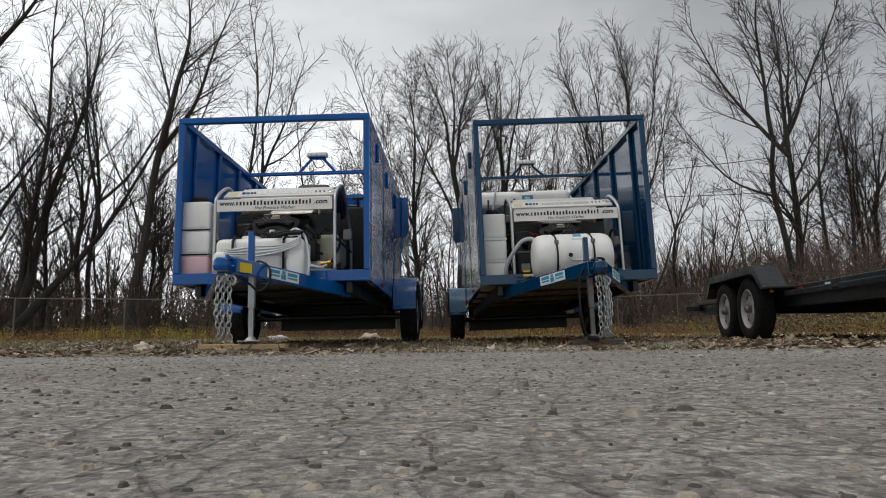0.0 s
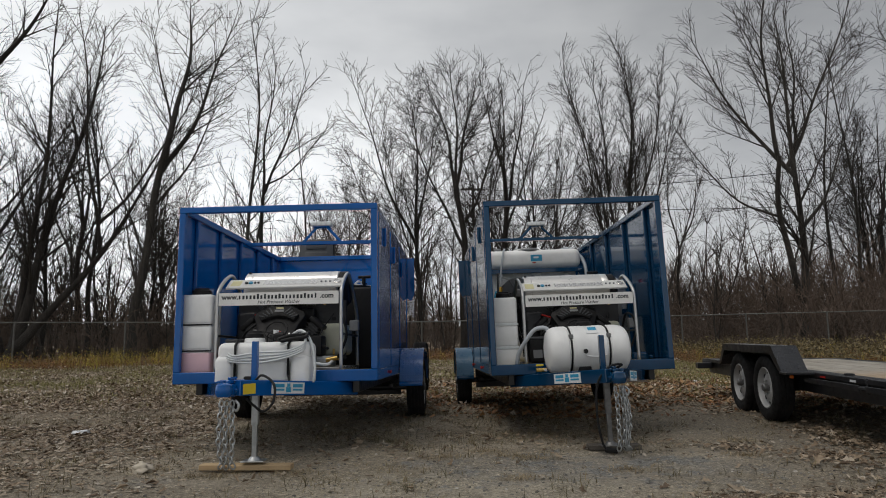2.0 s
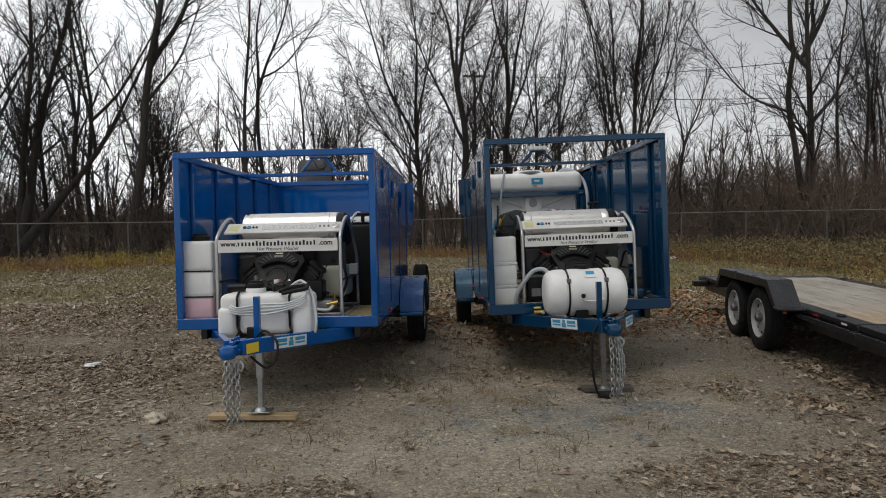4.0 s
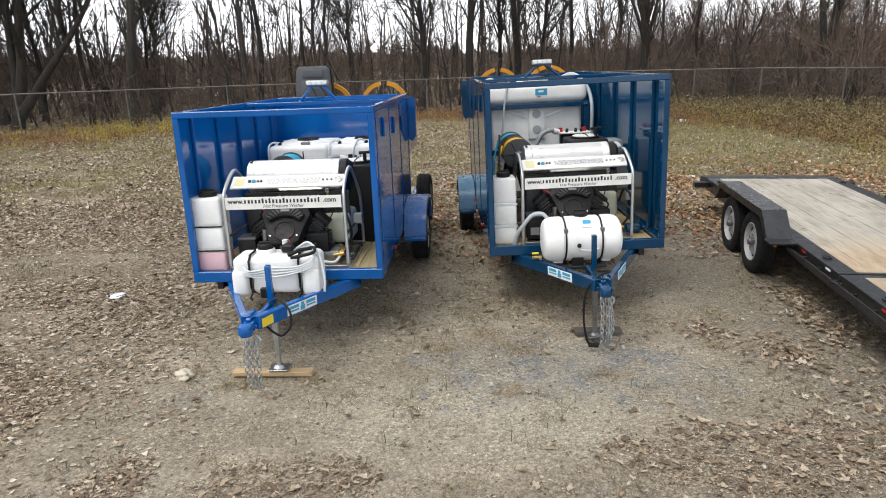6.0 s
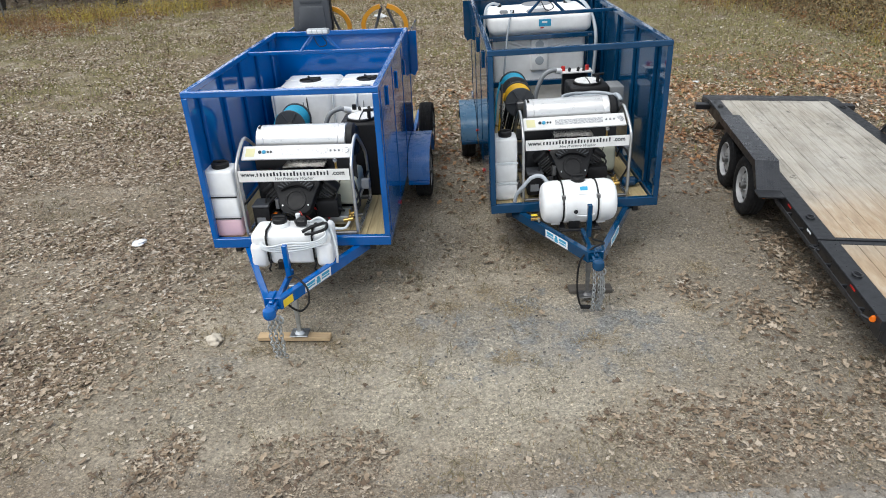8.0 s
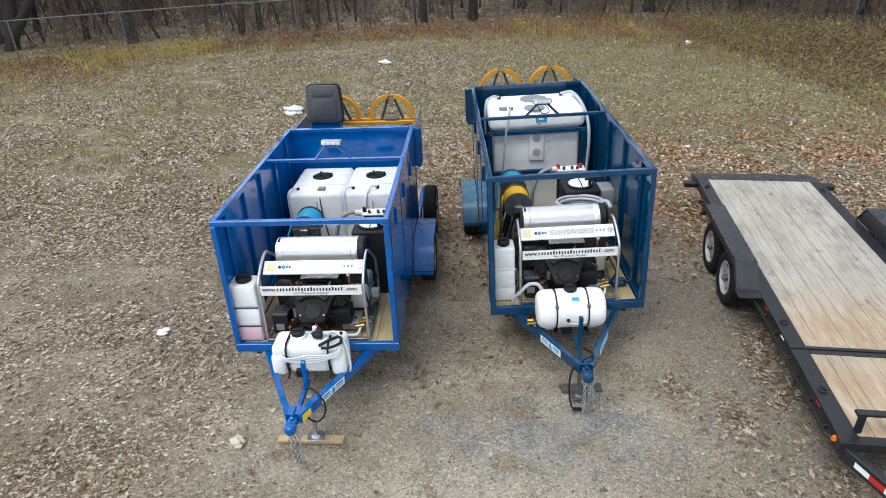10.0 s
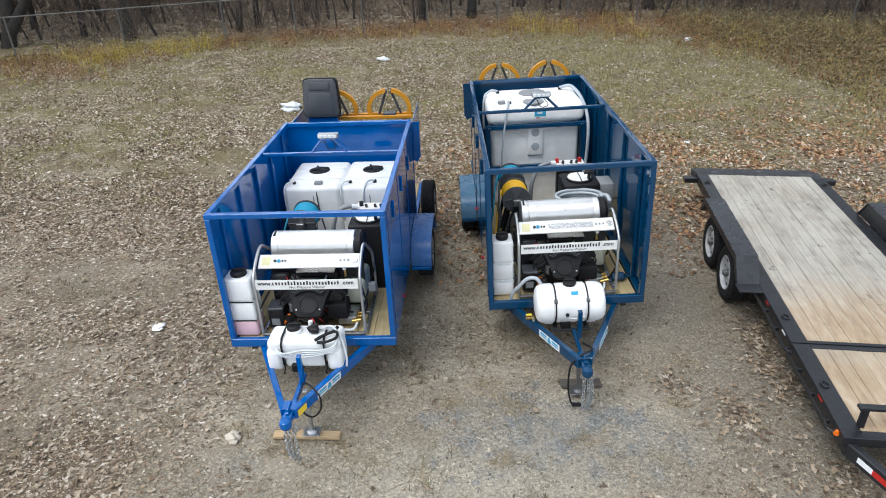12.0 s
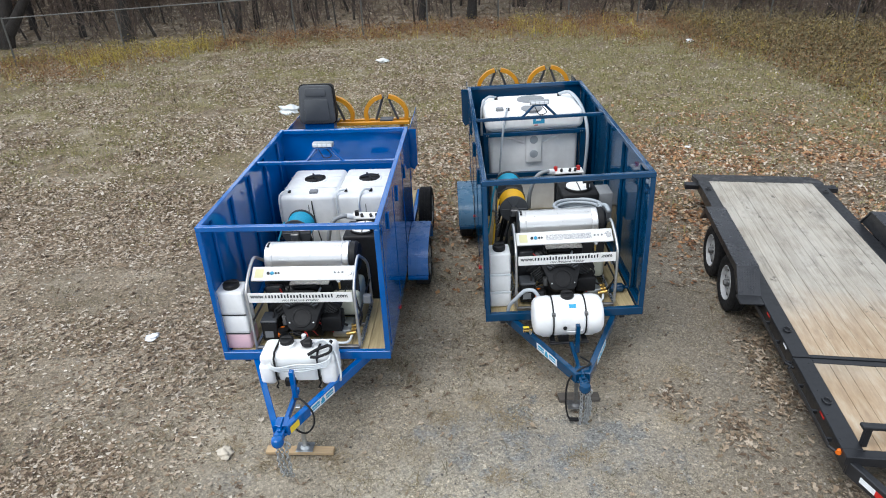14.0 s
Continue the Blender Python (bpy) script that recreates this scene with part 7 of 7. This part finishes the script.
x, y = field(58000, -9, 9, 2.4, 13.0, lambda a, b: litter_density(a, b) * min(1.0, (13.2 - b) / 2.5))
leaf_soup("fallen_leaves", x, y, 0.026, 0.088, LEAF, "dry brown and buff fallen leaves on dirt")
def drift(a, b):
    """1 in the drift of russet leaves behind the trailers."""
    return math.exp(-(((b - 11.8 - 0.25 * (a - 3)) / 3.4) ** 2)) * min(1.0, max(0.0, (a + 1.5) / 3))


x, y = field(215000, -19, 19, 9.3, 25, lambda a, b: litter_density(a, b) * min(1.0, 0.15 + 0.25 * (b - 9.3)) * (0.9 if b < 15 else 0.75) * (1 - 0.8 * drift(a, b)))
far_leaf_soup("fallen_leaves", x, y, 0.038, 0.092, LEAF_PALE, "dry buff fallen leaves on thin grass")
x, y = field(130000, -5, 14, 8.0, 22, lambda a, b: (0.12 + 0.88 * clump(a, b, 0.8, 13, -0.1, 0.35)) * math.exp(-(((b - 11.3 - 0.20 * (a - 3)) / 2.9) ** 2)) * min(1.0, max(0.0, (a + 1.5) / 3)))
far_leaf_soup("russet_leaves", x, y, 0.045, 0.11, LEAF_RED, "russet oak leaves in a drift")
x, y = field(48000, -30, 30, 22.5, 46, lambda a, b: 0.9 if b > fence_y(a) - 0.5 else 0.0)
far_leaf_soup("woodland_leaves", x, y, 0.08, 0.18, LEAF, "brown leaf litter under the trees")


px, py = [], []
for cx, cy, w, n in ((3.62, 6.85, 0.16, 70), (3.52, 6.35, 0.15, 60), (3.56, 5.85, 0.17, 80), (2.33, 5.9, 0.13, 40), (2.87, 5.42, 0.15, 75), (3.05, 4.5, 0.2, 40), (-3.4, 6.9, 0.3, 110), (-4.4, 5.1, 0.3, 120), (-2.9, 6.4, 0.2, 50)):
    px.append(gen.normal(cx, 1.15 * w, 2 * n))
    py.append(gen.normal(cy, 1.15 * w, 2 * n))
leaf_soup("leaf_piles", np.concatenate(px), np.concatenate(py), 0.03, 0.075, LEAF, "small piles of curled brown leaves", 0.012)


def chip_soup(name, x, y, smin, smax, material, label, narrow=1.0):
    """Small torn bits lying flat."""
    n = len(x)
    s, a = gen.uniform(smin, smax, n), gen.uniform(0, 6.283, n)
    P = np.zeros((n, 4, 3))
    for j in range(4):
        t = a + j * 1.5708 + gen.uniform(-0.5, 0.5, n) * min(1.0, 2 * narrow)
        r = s * gen.uniform(0.35, 1.0, n) * (narrow if j % 2 else 1.0)
        P[:, j, 0], P[:, j, 1] = x + r * np.cos(t), y + r * np.sin(t) * 0.8
        P[:, j, 2] = gen.uniform(0.002, 0.014, n)
    P[:, :, 2] += on_ground(x, y)[:, None]
    soup(name, P, [(0, 1, 2), (0, 2, 3)], material, label, "leaves")


x, y = field(75000, -8, 8.5, 3.3, 12.0, lambda a, b: min(1.0, 0.22 + litter_density(a, b)) * (1 - 0.85 * bare(a, b)) if b > edge_y(a) - 0.05 else 0.03)
chip_soup("leaf_crumbs", x, y, 0.006, 0.026, LEAF, "crumbled bits of dry leaf trodden into dirt")

x, y = field(60000, -4.6, 5.2, 3.2, 5.4, pile)
chip_soup("leaf_shreds", x, y, 0.008, 0.034, LEAF_DARK, "shredded dark brown leaves and stalks in low drifts", 0.3)
x, y = field(60000, -9, -2, 3.6, 13.0, lambda a, b: litter_density(a, b) * min(1.0, (13.2 - b) / 3) if b > edge_y(a) else 0)
chip_soup("leaf_scraps", x, y, 0.018, 0.045, LEAF_PALE, "torn pale and brown leaf scraps on dirt")
x, y = field(215000, -19, 19, 8.4, 26, lambda a, b: litter_density(a, b) * min(1.0, 0.08 + 0.22 * (b - 8.4)))
chip_soup("leaf_scraps", x, y, 0.025, 0.065, LEAF_PALE, "pale and brown leaf scraps in the grass")
x, y = field(60000, -4, 15, 8.5, 22, lambda a, b: (0.12 + 0.88 * clump(a, b, 0.8, 13, -0.1, 0.35)) * math.exp(-(((b - 11.3 - 0.20 * (a - 3)) / 3.1) ** 2)) * min(1.0, max(0.0, (a + 1.5) / 3)))
chip_soup("russet_scraps", x, y, 0.03, 0.07, LEAF_RED, "russet leaf scraps in a drift")


def blade_soup(name, x, y, hmin, hmax, wid, bend, material, label, cat="grass"):
    n = len(x)
    h, a, w = gen.uniform(hmin, hmax, n), gen.uniform(0, 6.283, n), gen.uniform(0.6, 1.4, n) * wid
    lean = np.abs(gen.normal(0, bend, n)) * h
    dx, dy = np.cos(a), np.sin(a)
    z = on_ground(x, y) - 0.01
    P = np.zeros((n, 5, 3))
    for j, (t, ww) in enumerate(((0, 1), (0, -1), (0.55, 0.8), (0.55, -0.8), (1, 0))):
        o = lean * t * t
        P[:, j, 0] = x + dx * o - dy * w * ww * 0.5
        P[:, j, 1] = y + dy * o + dx * w * ww * 0.5
        P[:, j, 2] = z + h * t * (1 - 0.25 * np.minimum(1.5, lean / h) * t)
    soup(name, P, [(0, 1, 3), (0, 3, 2), (2, 3, 4)], material, label, cat)


def tufts(n, per, rad, x0, x1, y0, y1, keep):
    cx, cy = field(n, x0, x1, y0, y1, keep)
    x = np.repeat(cx, per) + gen.normal(0, rad, len(cx) * per)
    y = np.repeat(cy, per) + gen.normal(0, rad, len(cx) * per)
    return x, y


x, y = tufts(3400, 18, 0.06, -9, 9, 3.5, 12, lambda a, b: (0.12 + 0.6 * clump(a, b, 0.9, 21, 0.0, 0.4)) * (1 - 0.7 * bare(a, b)) if b > edge_y(a) + 0.02 else 0)
blade_soup("grass_tufts", x, y, 0.03, 0.12, 0.005, 1.3, OLIVE_GRASS, "short olive-brown grass tufts in the dirt")
x, y = tufts(420, 60, 0.13, -6, 6.5, 3.5, 9.5, lambda a, b: 0.15 + 0.85 * clump(a, b, 0.8, 77, -0.1, 0.25) if b > edge_y(a) + 0.05 else 0)
blade_soup("straw_tufts", x, y, 0.015, 0.06, 0.006, 2.2, DRY_GRASS, "flattened straw-brown grass tufts in the dirt")
TUFT_X = (-0.10, 0.46, 0.60, 0.44, -1.78, -2.60, -1.2, -2.3, 0.25, -0.7, 1.2, 2.3, 2.6, 0.9)
TUFT_Y = (5.67, 5.72, 5.60, 4.86, 5.04, 6.03, 5.1, 5.3, 5.95, 6.6, 5.1, 5.6, 6.3, 6.9)
x = np.repeat(TUFT_X, 200) + gen.normal(0, 0.10, 200 * len(TUFT_X))
y = np.repeat(TUFT_Y, 200) + gen.normal(0, 0.06, 200 * len(TUFT_X))
blade_soup("matted_tufts", x, y, 0.012, 0.05, 0.007, 2.6, STRAW, "matted straw-yellow grass clumps in the bare dirt")
x, y = tufts(22000, 9, 0.10, -20, 20, 9.5, 26.5, lambda a, b: min(1, (b - 9) / 5) * (0.08 + 0.92 * max(clump(a, b, 0.33, 31, -0.1, 0.3), 0.8 * min(1.0, max(0.0, (a - 1) / 3)) * min(1.0, max(0.0, (b - 12.5) / 2)))))
blade_soup("field_grass", x, y, 0.04, 0.14, 0.011, 1.0, GREEN_GRASS, "thin dull green grass at the field's edge")
x, y = tufts(14000, 8, 0.12, -22, 22, 11, 27, lambda a, b: 0.12 + 0.88 * clump(a, b, 0.45, 41, -0.1, 0.3))
blade_soup("dry_grass", x, y, 0.04, 0.17, 0.007, 0.9, DRY_GRASS, "straw-coloured dry grass at the field's edge")


WEED_X = (-24, -13.6, -12.0, -10.6, -9, -5, 0, 4, 7.5, 9.6, 10.4, 20)
WEED_REACH = (5.8, 5.2, 5.1, 4.3, 2.3, 2.0, 2.8, 3.6, 6.8, 10.4, 12.8, 13)


def weed_band(a, b):
    d = fence_y(a) - b
    reach = float(np.interp(a, WEED_X, WEED_REACH)) + 0.9 * noise.noise((a * 0.5, 0, 3))
    return min(1.0, max(0.0, 1.6 * (1.0 - max(0.0, d) / reach))) * (0.3 + 0.7 * clump(a, b, 0.6, 51, -0.3, 0.3)) if -0.9 < d else 0.0


def yellow_share(a, b):
    c = clump(a, b, 0.45, 57, -0.15, 0.25)
    d = fence_y(a) - b
    if -12.5 < a < -8.7:
        return 1.0 if d < 2.1 + 0.5 * noise.noise((a * 1.3, b * 1.3, 5.0)) else 0.2
    return 0.15 + 0.5 * c if a < -12.5 else 0.85 * c if 1.5 < a < 9 else 0.55 * c if a >= 9 else 0.08


x, y = tufts(9000, 9, 0.12, -24, 22, 13, 30, lambda a, b: weed_band(a, b) * (0.3 if -12.5 < a < -8.7 else 1.0))
blade_soup("brown_weeds", x, y, 0.12, 0.5, 0.010, 0.8, WEED_BROWN, "knee-high brown weeds along the fence", "weeds")
x, y = tufts(8000, 9, 0.12, -24, 22, 13, 30, lambda a, b: weed_band(a, b) * yellow_share(a, b))
blade_soup("yellow_weeds", x, y, 0.2, 0.7, 0.012, 0.6, WEED_YELLOW, "yellow-green weeds along the fence", "weeds")


def puff_soup(name, x, y, hmin, hmax, rad, per, smin, smax, material, label):
    """Small leaves held in loose bushes over the places x, y."""
    n = len(x) * per
    h = np.repeat(gen.uniform(hmin, hmax, len(x)), per)
    r = np.sqrt(gen.random(n)) * rad
    a = gen.uniform(0, 6.283, n)
    u = gen.random(n) ** 0.8
    cx, cy = np.repeat(x, per) + r * np.cos(a) * (0.5 + 0.5 * u), np.repeat(y, per) + r * np.sin(a) * (0.5 + 0.5 * u)
    cz = np.repeat(on_ground(x, y), per) + h * u * (1 - 0.45 * (r / rad) ** 2) + 0.015
    s = gen.uniform(smin, smax, n)[:, None]
    d, e = gen.normal(0, 1, (n, 3)), gen.normal(0, 1, (n, 3))
    d[:, 2] += 0.5
    d = d / np.linalg.norm(d, axis=1)[:, None] * s
    e = np.cross(d, e)
    e = e / np.linalg.norm(e, axis=1)[:, None] * s * 0.42
    c = np.stack([cx, cy, cz], 1)
    soup(name, np.stack([c - d, c + e, c + d, c - e], 1), [(0, 1, 2), (0, 2, 3)], material, label, "weeds")


x, y = field(17000, -24, 22, 12, 30, lambda a, b: weed_band(a, b) * (1.0 - 0.8 * yellow_share(a, b)))
puff_soup("rusty_weeds", x, y, 0.15, 0.60, 0.30, 26, 0.015, 0.042, WEED_RUST, "rust-brown withered weeds along the fence")
x, y = field(14000, 7.5, 22, 12, 29, lambda a, b: weed_band(a, b) * min(1.0, (a - 7.5) / 3))
puff_soup("dark_weeds", x, y, 0.4, 1.0, 0.34, 16, 0.02, 0.055, WEED_DARK, "dark olive-brown tall weeds beside the brush")
x, y = field(12000, -24, 22, 13, 30, lambda a, b: weed_band(a, b) * yellow_share(a, b))
puff_soup("golden_weeds", x, y, 0.25, 0.75, 0.28, 34, 0.012, 0.034, WEED_YELLOW, "yellowing leafy weeds along the fence")
x, y = field(700, 1.5, 20, 15, 30, lambda a, b: weed_band(a, b) * clump(a, b, 0.7, 91, 0.0, 0.3))
puff_soup("pale_seed_heads", x, y, 0.35, 0.85, 0.16, 8, 0.012, 0.035, SEED_HEAD, "pale dry seed heads among the weeds")


def pebble_soup(name, x, y, smin, smax, material, label, sink=0.25, power=1.0):
    n = len(x)
    ring = [(1, 0.1, -0.35), (0.45, 0.9, -0.25), (-0.55, 0.8, -0.4), (-1, -0.1, -0.25), (-0.4, -0.9, -0.35), (0.6, -0.75, -0.4)]
    base = np.array(ring + [(0.62 * a, 0.62 * b, 0.62 + 0.5 * (c + 0.3)) for a, b, c in ring])
    F = [(k, (k + 1) % 6, 6 + (k + 1) % 6, 6 + k) for k in range(6)] + [(6, 7, 8, 9), (6, 9, 10, 11)]
    s = smin + (smax - smin) * gen.random(n) ** power
    P = base[None] * s[:, None, None] * gen.uniform(0.75, 1.2, (n, 12, 1)) * np.stack([gen.uniform(0.8, 1.3, n), gen.uniform(0.8, 1.2, n), gen.uniform(0.45, 0.85, n)], 1)[:, None, :]
    a = gen.uniform(0, 6.283, n)[:, None]
    A, B = P[:, :, 0].copy(), P[:, :, 1].copy()
    P[:, :, 0], P[:, :, 1] = A * np.cos(a) - B * np.sin(a) + x[:, None], A * np.sin(a) + B * np.cos(a) + y[:, None]
    P[:, :, 2] += (on_ground(x, y) + s * 0.5 * (0.6 - sink))[:, None]
    ob = soup(name, P, F, material, label, "gravel")


x, y = field(14000, -1.9, 1.9, 0.45, 3.3, lambda a, b: (1.0 if abs(a) < 0.12 + 0.70 * b else 0.0) * min(1.0, 1.3 / (0.3 + b)) if b < edge_y(a) else 0)
pebble_soup("road_grit", x, y, 0.0015, 0.0068, PEBBLE, "stone chips standing out of the worn asphalt", 0.55, 1.6)
x, y = field(220, -2.4, 2.4, 0.5, 3.4, lambda a, b: 1.0 if abs(a) < 0.3 + 0.7 * b else 0.0)
pebble_soup("loose_pebbles", x, y, 0.006, 0.014, PEBBLE, "loose small pebbles on the asphalt", 0.2)
x, y = field(8000, -5, 5, 2.75, 3.75, lambda a, b: min(1.0, math.exp((b - edge_y(a)) * 6.0)) * (0.3 + 0.7 * clump(a, b, 1.2, 71, -0.2, 0.3)))
pebble_soup("edge_grit", x, y, 0.003, 0.011, PEBBLE, "grit washed over the road's ragged edge", 0.3, 1.8)
x, y = field(30000, -6, 7, 3.3, 10.5, lambda a, b: (0.10 + 0.9 * max(clump(a, b, 0.8, 61, 0.05, 0.4), bare(a, b) * 0.45, math.exp(-(((a - 0.6) / 0.7) ** 2) - ((b - 5.0) / 0.5) ** 2), math.exp(-(((a - 1.7) / 0.5) ** 2) - ((b - 4.5) / 0.35) ** 2))))
pebble_soup("gravel", x, y, 0.004, 0.015, PEBBLE, "grey and buff gravel trodden into the dirt", 0.3, 2.0)


# ---- thicket, pole and wires behind the fence ----
def thicket():
    V, F = [], []
    rnd = random.Random(17)
    for k in range(1000):
        x = rnd.uniform(-36, 38) if k < 720 else rnd.uniform(5, 26)
        yb = fence_y(max(-24, min(22, x))) - (0.45 * max(0, abs(x) - 22))
        y = yb + rnd.uniform(0.6, 20)
        h = rnd.uniform(1.2, 3.2) + 0.10 * (y - yb) + 1.5 * min(1.0, max(0.0, (x - 9) / 5))
        for s in range(rnd.randint(3, 5)):
            d = Vector((rnd.gauss(0, 0.35), rnd.gauss(0, 0.3), 1))
            pts, _ = limb(V, F, (x + rnd.gauss(0, 0.3), y + rnd.gauss(0, 0.3), -0.05), d, h * rnd.uniform(0.6, 1.1), 0.018, 0.008, 5, 3, 0.14, 0.0, rnd)
            for b in range(4):
                i = rnd.randrange(1, 5)
                dd = off((pts[i + 1] - pts[i]).normalized(), radians(rnd.gauss(45, 14)), rnd)
                bp, _ = limb(V, F, pts[i], dd, h * rnd.uniform(0.2, 0.5), 0.011, 0.007, 3, 3, 0.18, 0.02, rnd)
                for q in range(2):
                    i2 = rnd.randrange(3)
                    limb(V, F, bp[i2], off((bp[i2 + 1] - bp[i2]).normalized(), radians(40), rnd), h * rnd.uniform(0.1, 0.25), 0.009, 0.005, 1, 3, 0.15, 0.02, rnd)
    tagged(raw("thicket", V, F, BRUSH), "dense brown leafless brush behind the fence", "brush", kind="stuff")


thicket()


def tree_line():
    """The far edge of the woods: a plain ragged band, haze mixed into its brown."""
    k = Mat("hazed_distant_woods", (0.07, 0.06, 0.052), 1.0)
    # paler than the nearer bark: distance haze is painted into these browns
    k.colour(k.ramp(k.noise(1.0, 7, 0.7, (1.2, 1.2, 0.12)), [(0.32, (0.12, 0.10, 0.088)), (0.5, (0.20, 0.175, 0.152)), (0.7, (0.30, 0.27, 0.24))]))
    V, F = [], []
    n = 1400
    for i in range(n + 1):
        a = radians(-62 + 124 * i / n)
        x, y = 105 * math.sin(a), 105 * math.cos(a)
        h = 2.6 + 1.6 * noise.noise((i * 0.018, 1.0, 0)) + 1.2 * noise.noise((i * 0.11, 4.0, 0)) + 3.0 * abs(noise.noise((i * 0.93, 7.0, 0)))
        V += [(x, y, -0.5), (x, y, h)]
    F = [(2 * i, 2 * i + 2, 2 * i + 3, 2 * i + 1) for i in range(n)]
    tagged(raw("backdrop", V, F, k.m), "far edge of leafless woods, paled by painted haze", "backdrop", kind="structure")


tree_line()
pole = thing("utility_pole", pose(2.8, 60, 0, 0, 0, 8), "weathered wooden utility pole with a crossarm", "utility pole")
part("pole_shaft", rod((0, 0, -0.3), (0, 0, 14.95), 0.17, 10, r2=0.12), BARK_DARK, pole)
part("crossarm", box(-1.15, 1.15, -0.20, -0.06, 14.40, 14.60, 0.01), BARK_FAR, pole)
for s in (-1, 1):
    part("arm_brace", rod((s * 0.75, -0.13, 14.42), (s * 0.06, -0.10, 13.75), 0.045, 6), BARK_FAR, pole)
for x in (-0.9, -0.4, 0.4, 0.9):
    part("insulator", rod((x, -0.13, 14.60), (x, -0.13, 14.78), 0.05, 8), GREY_PLASTIC, pole)
for k, (a, b) in enumerate((((2.8, 60, 14.5), (27, 21, 8.2)), ((2.8, 60, 13.2), (30, 24, 6.6)))):
    P = [Vector(a).lerp(Vector(b), t / 20) - Vector((0, 0, 4.0 * 0.9 * (t / 20) * (1 - t / 20))) for t in range(21)]
    w = part("overhead_wire", tube(P, 0.021, 5), BLACK_PLASTIC)
    tagged(w, "black overhead wire sagging between poles", "wire", "overhead wires")
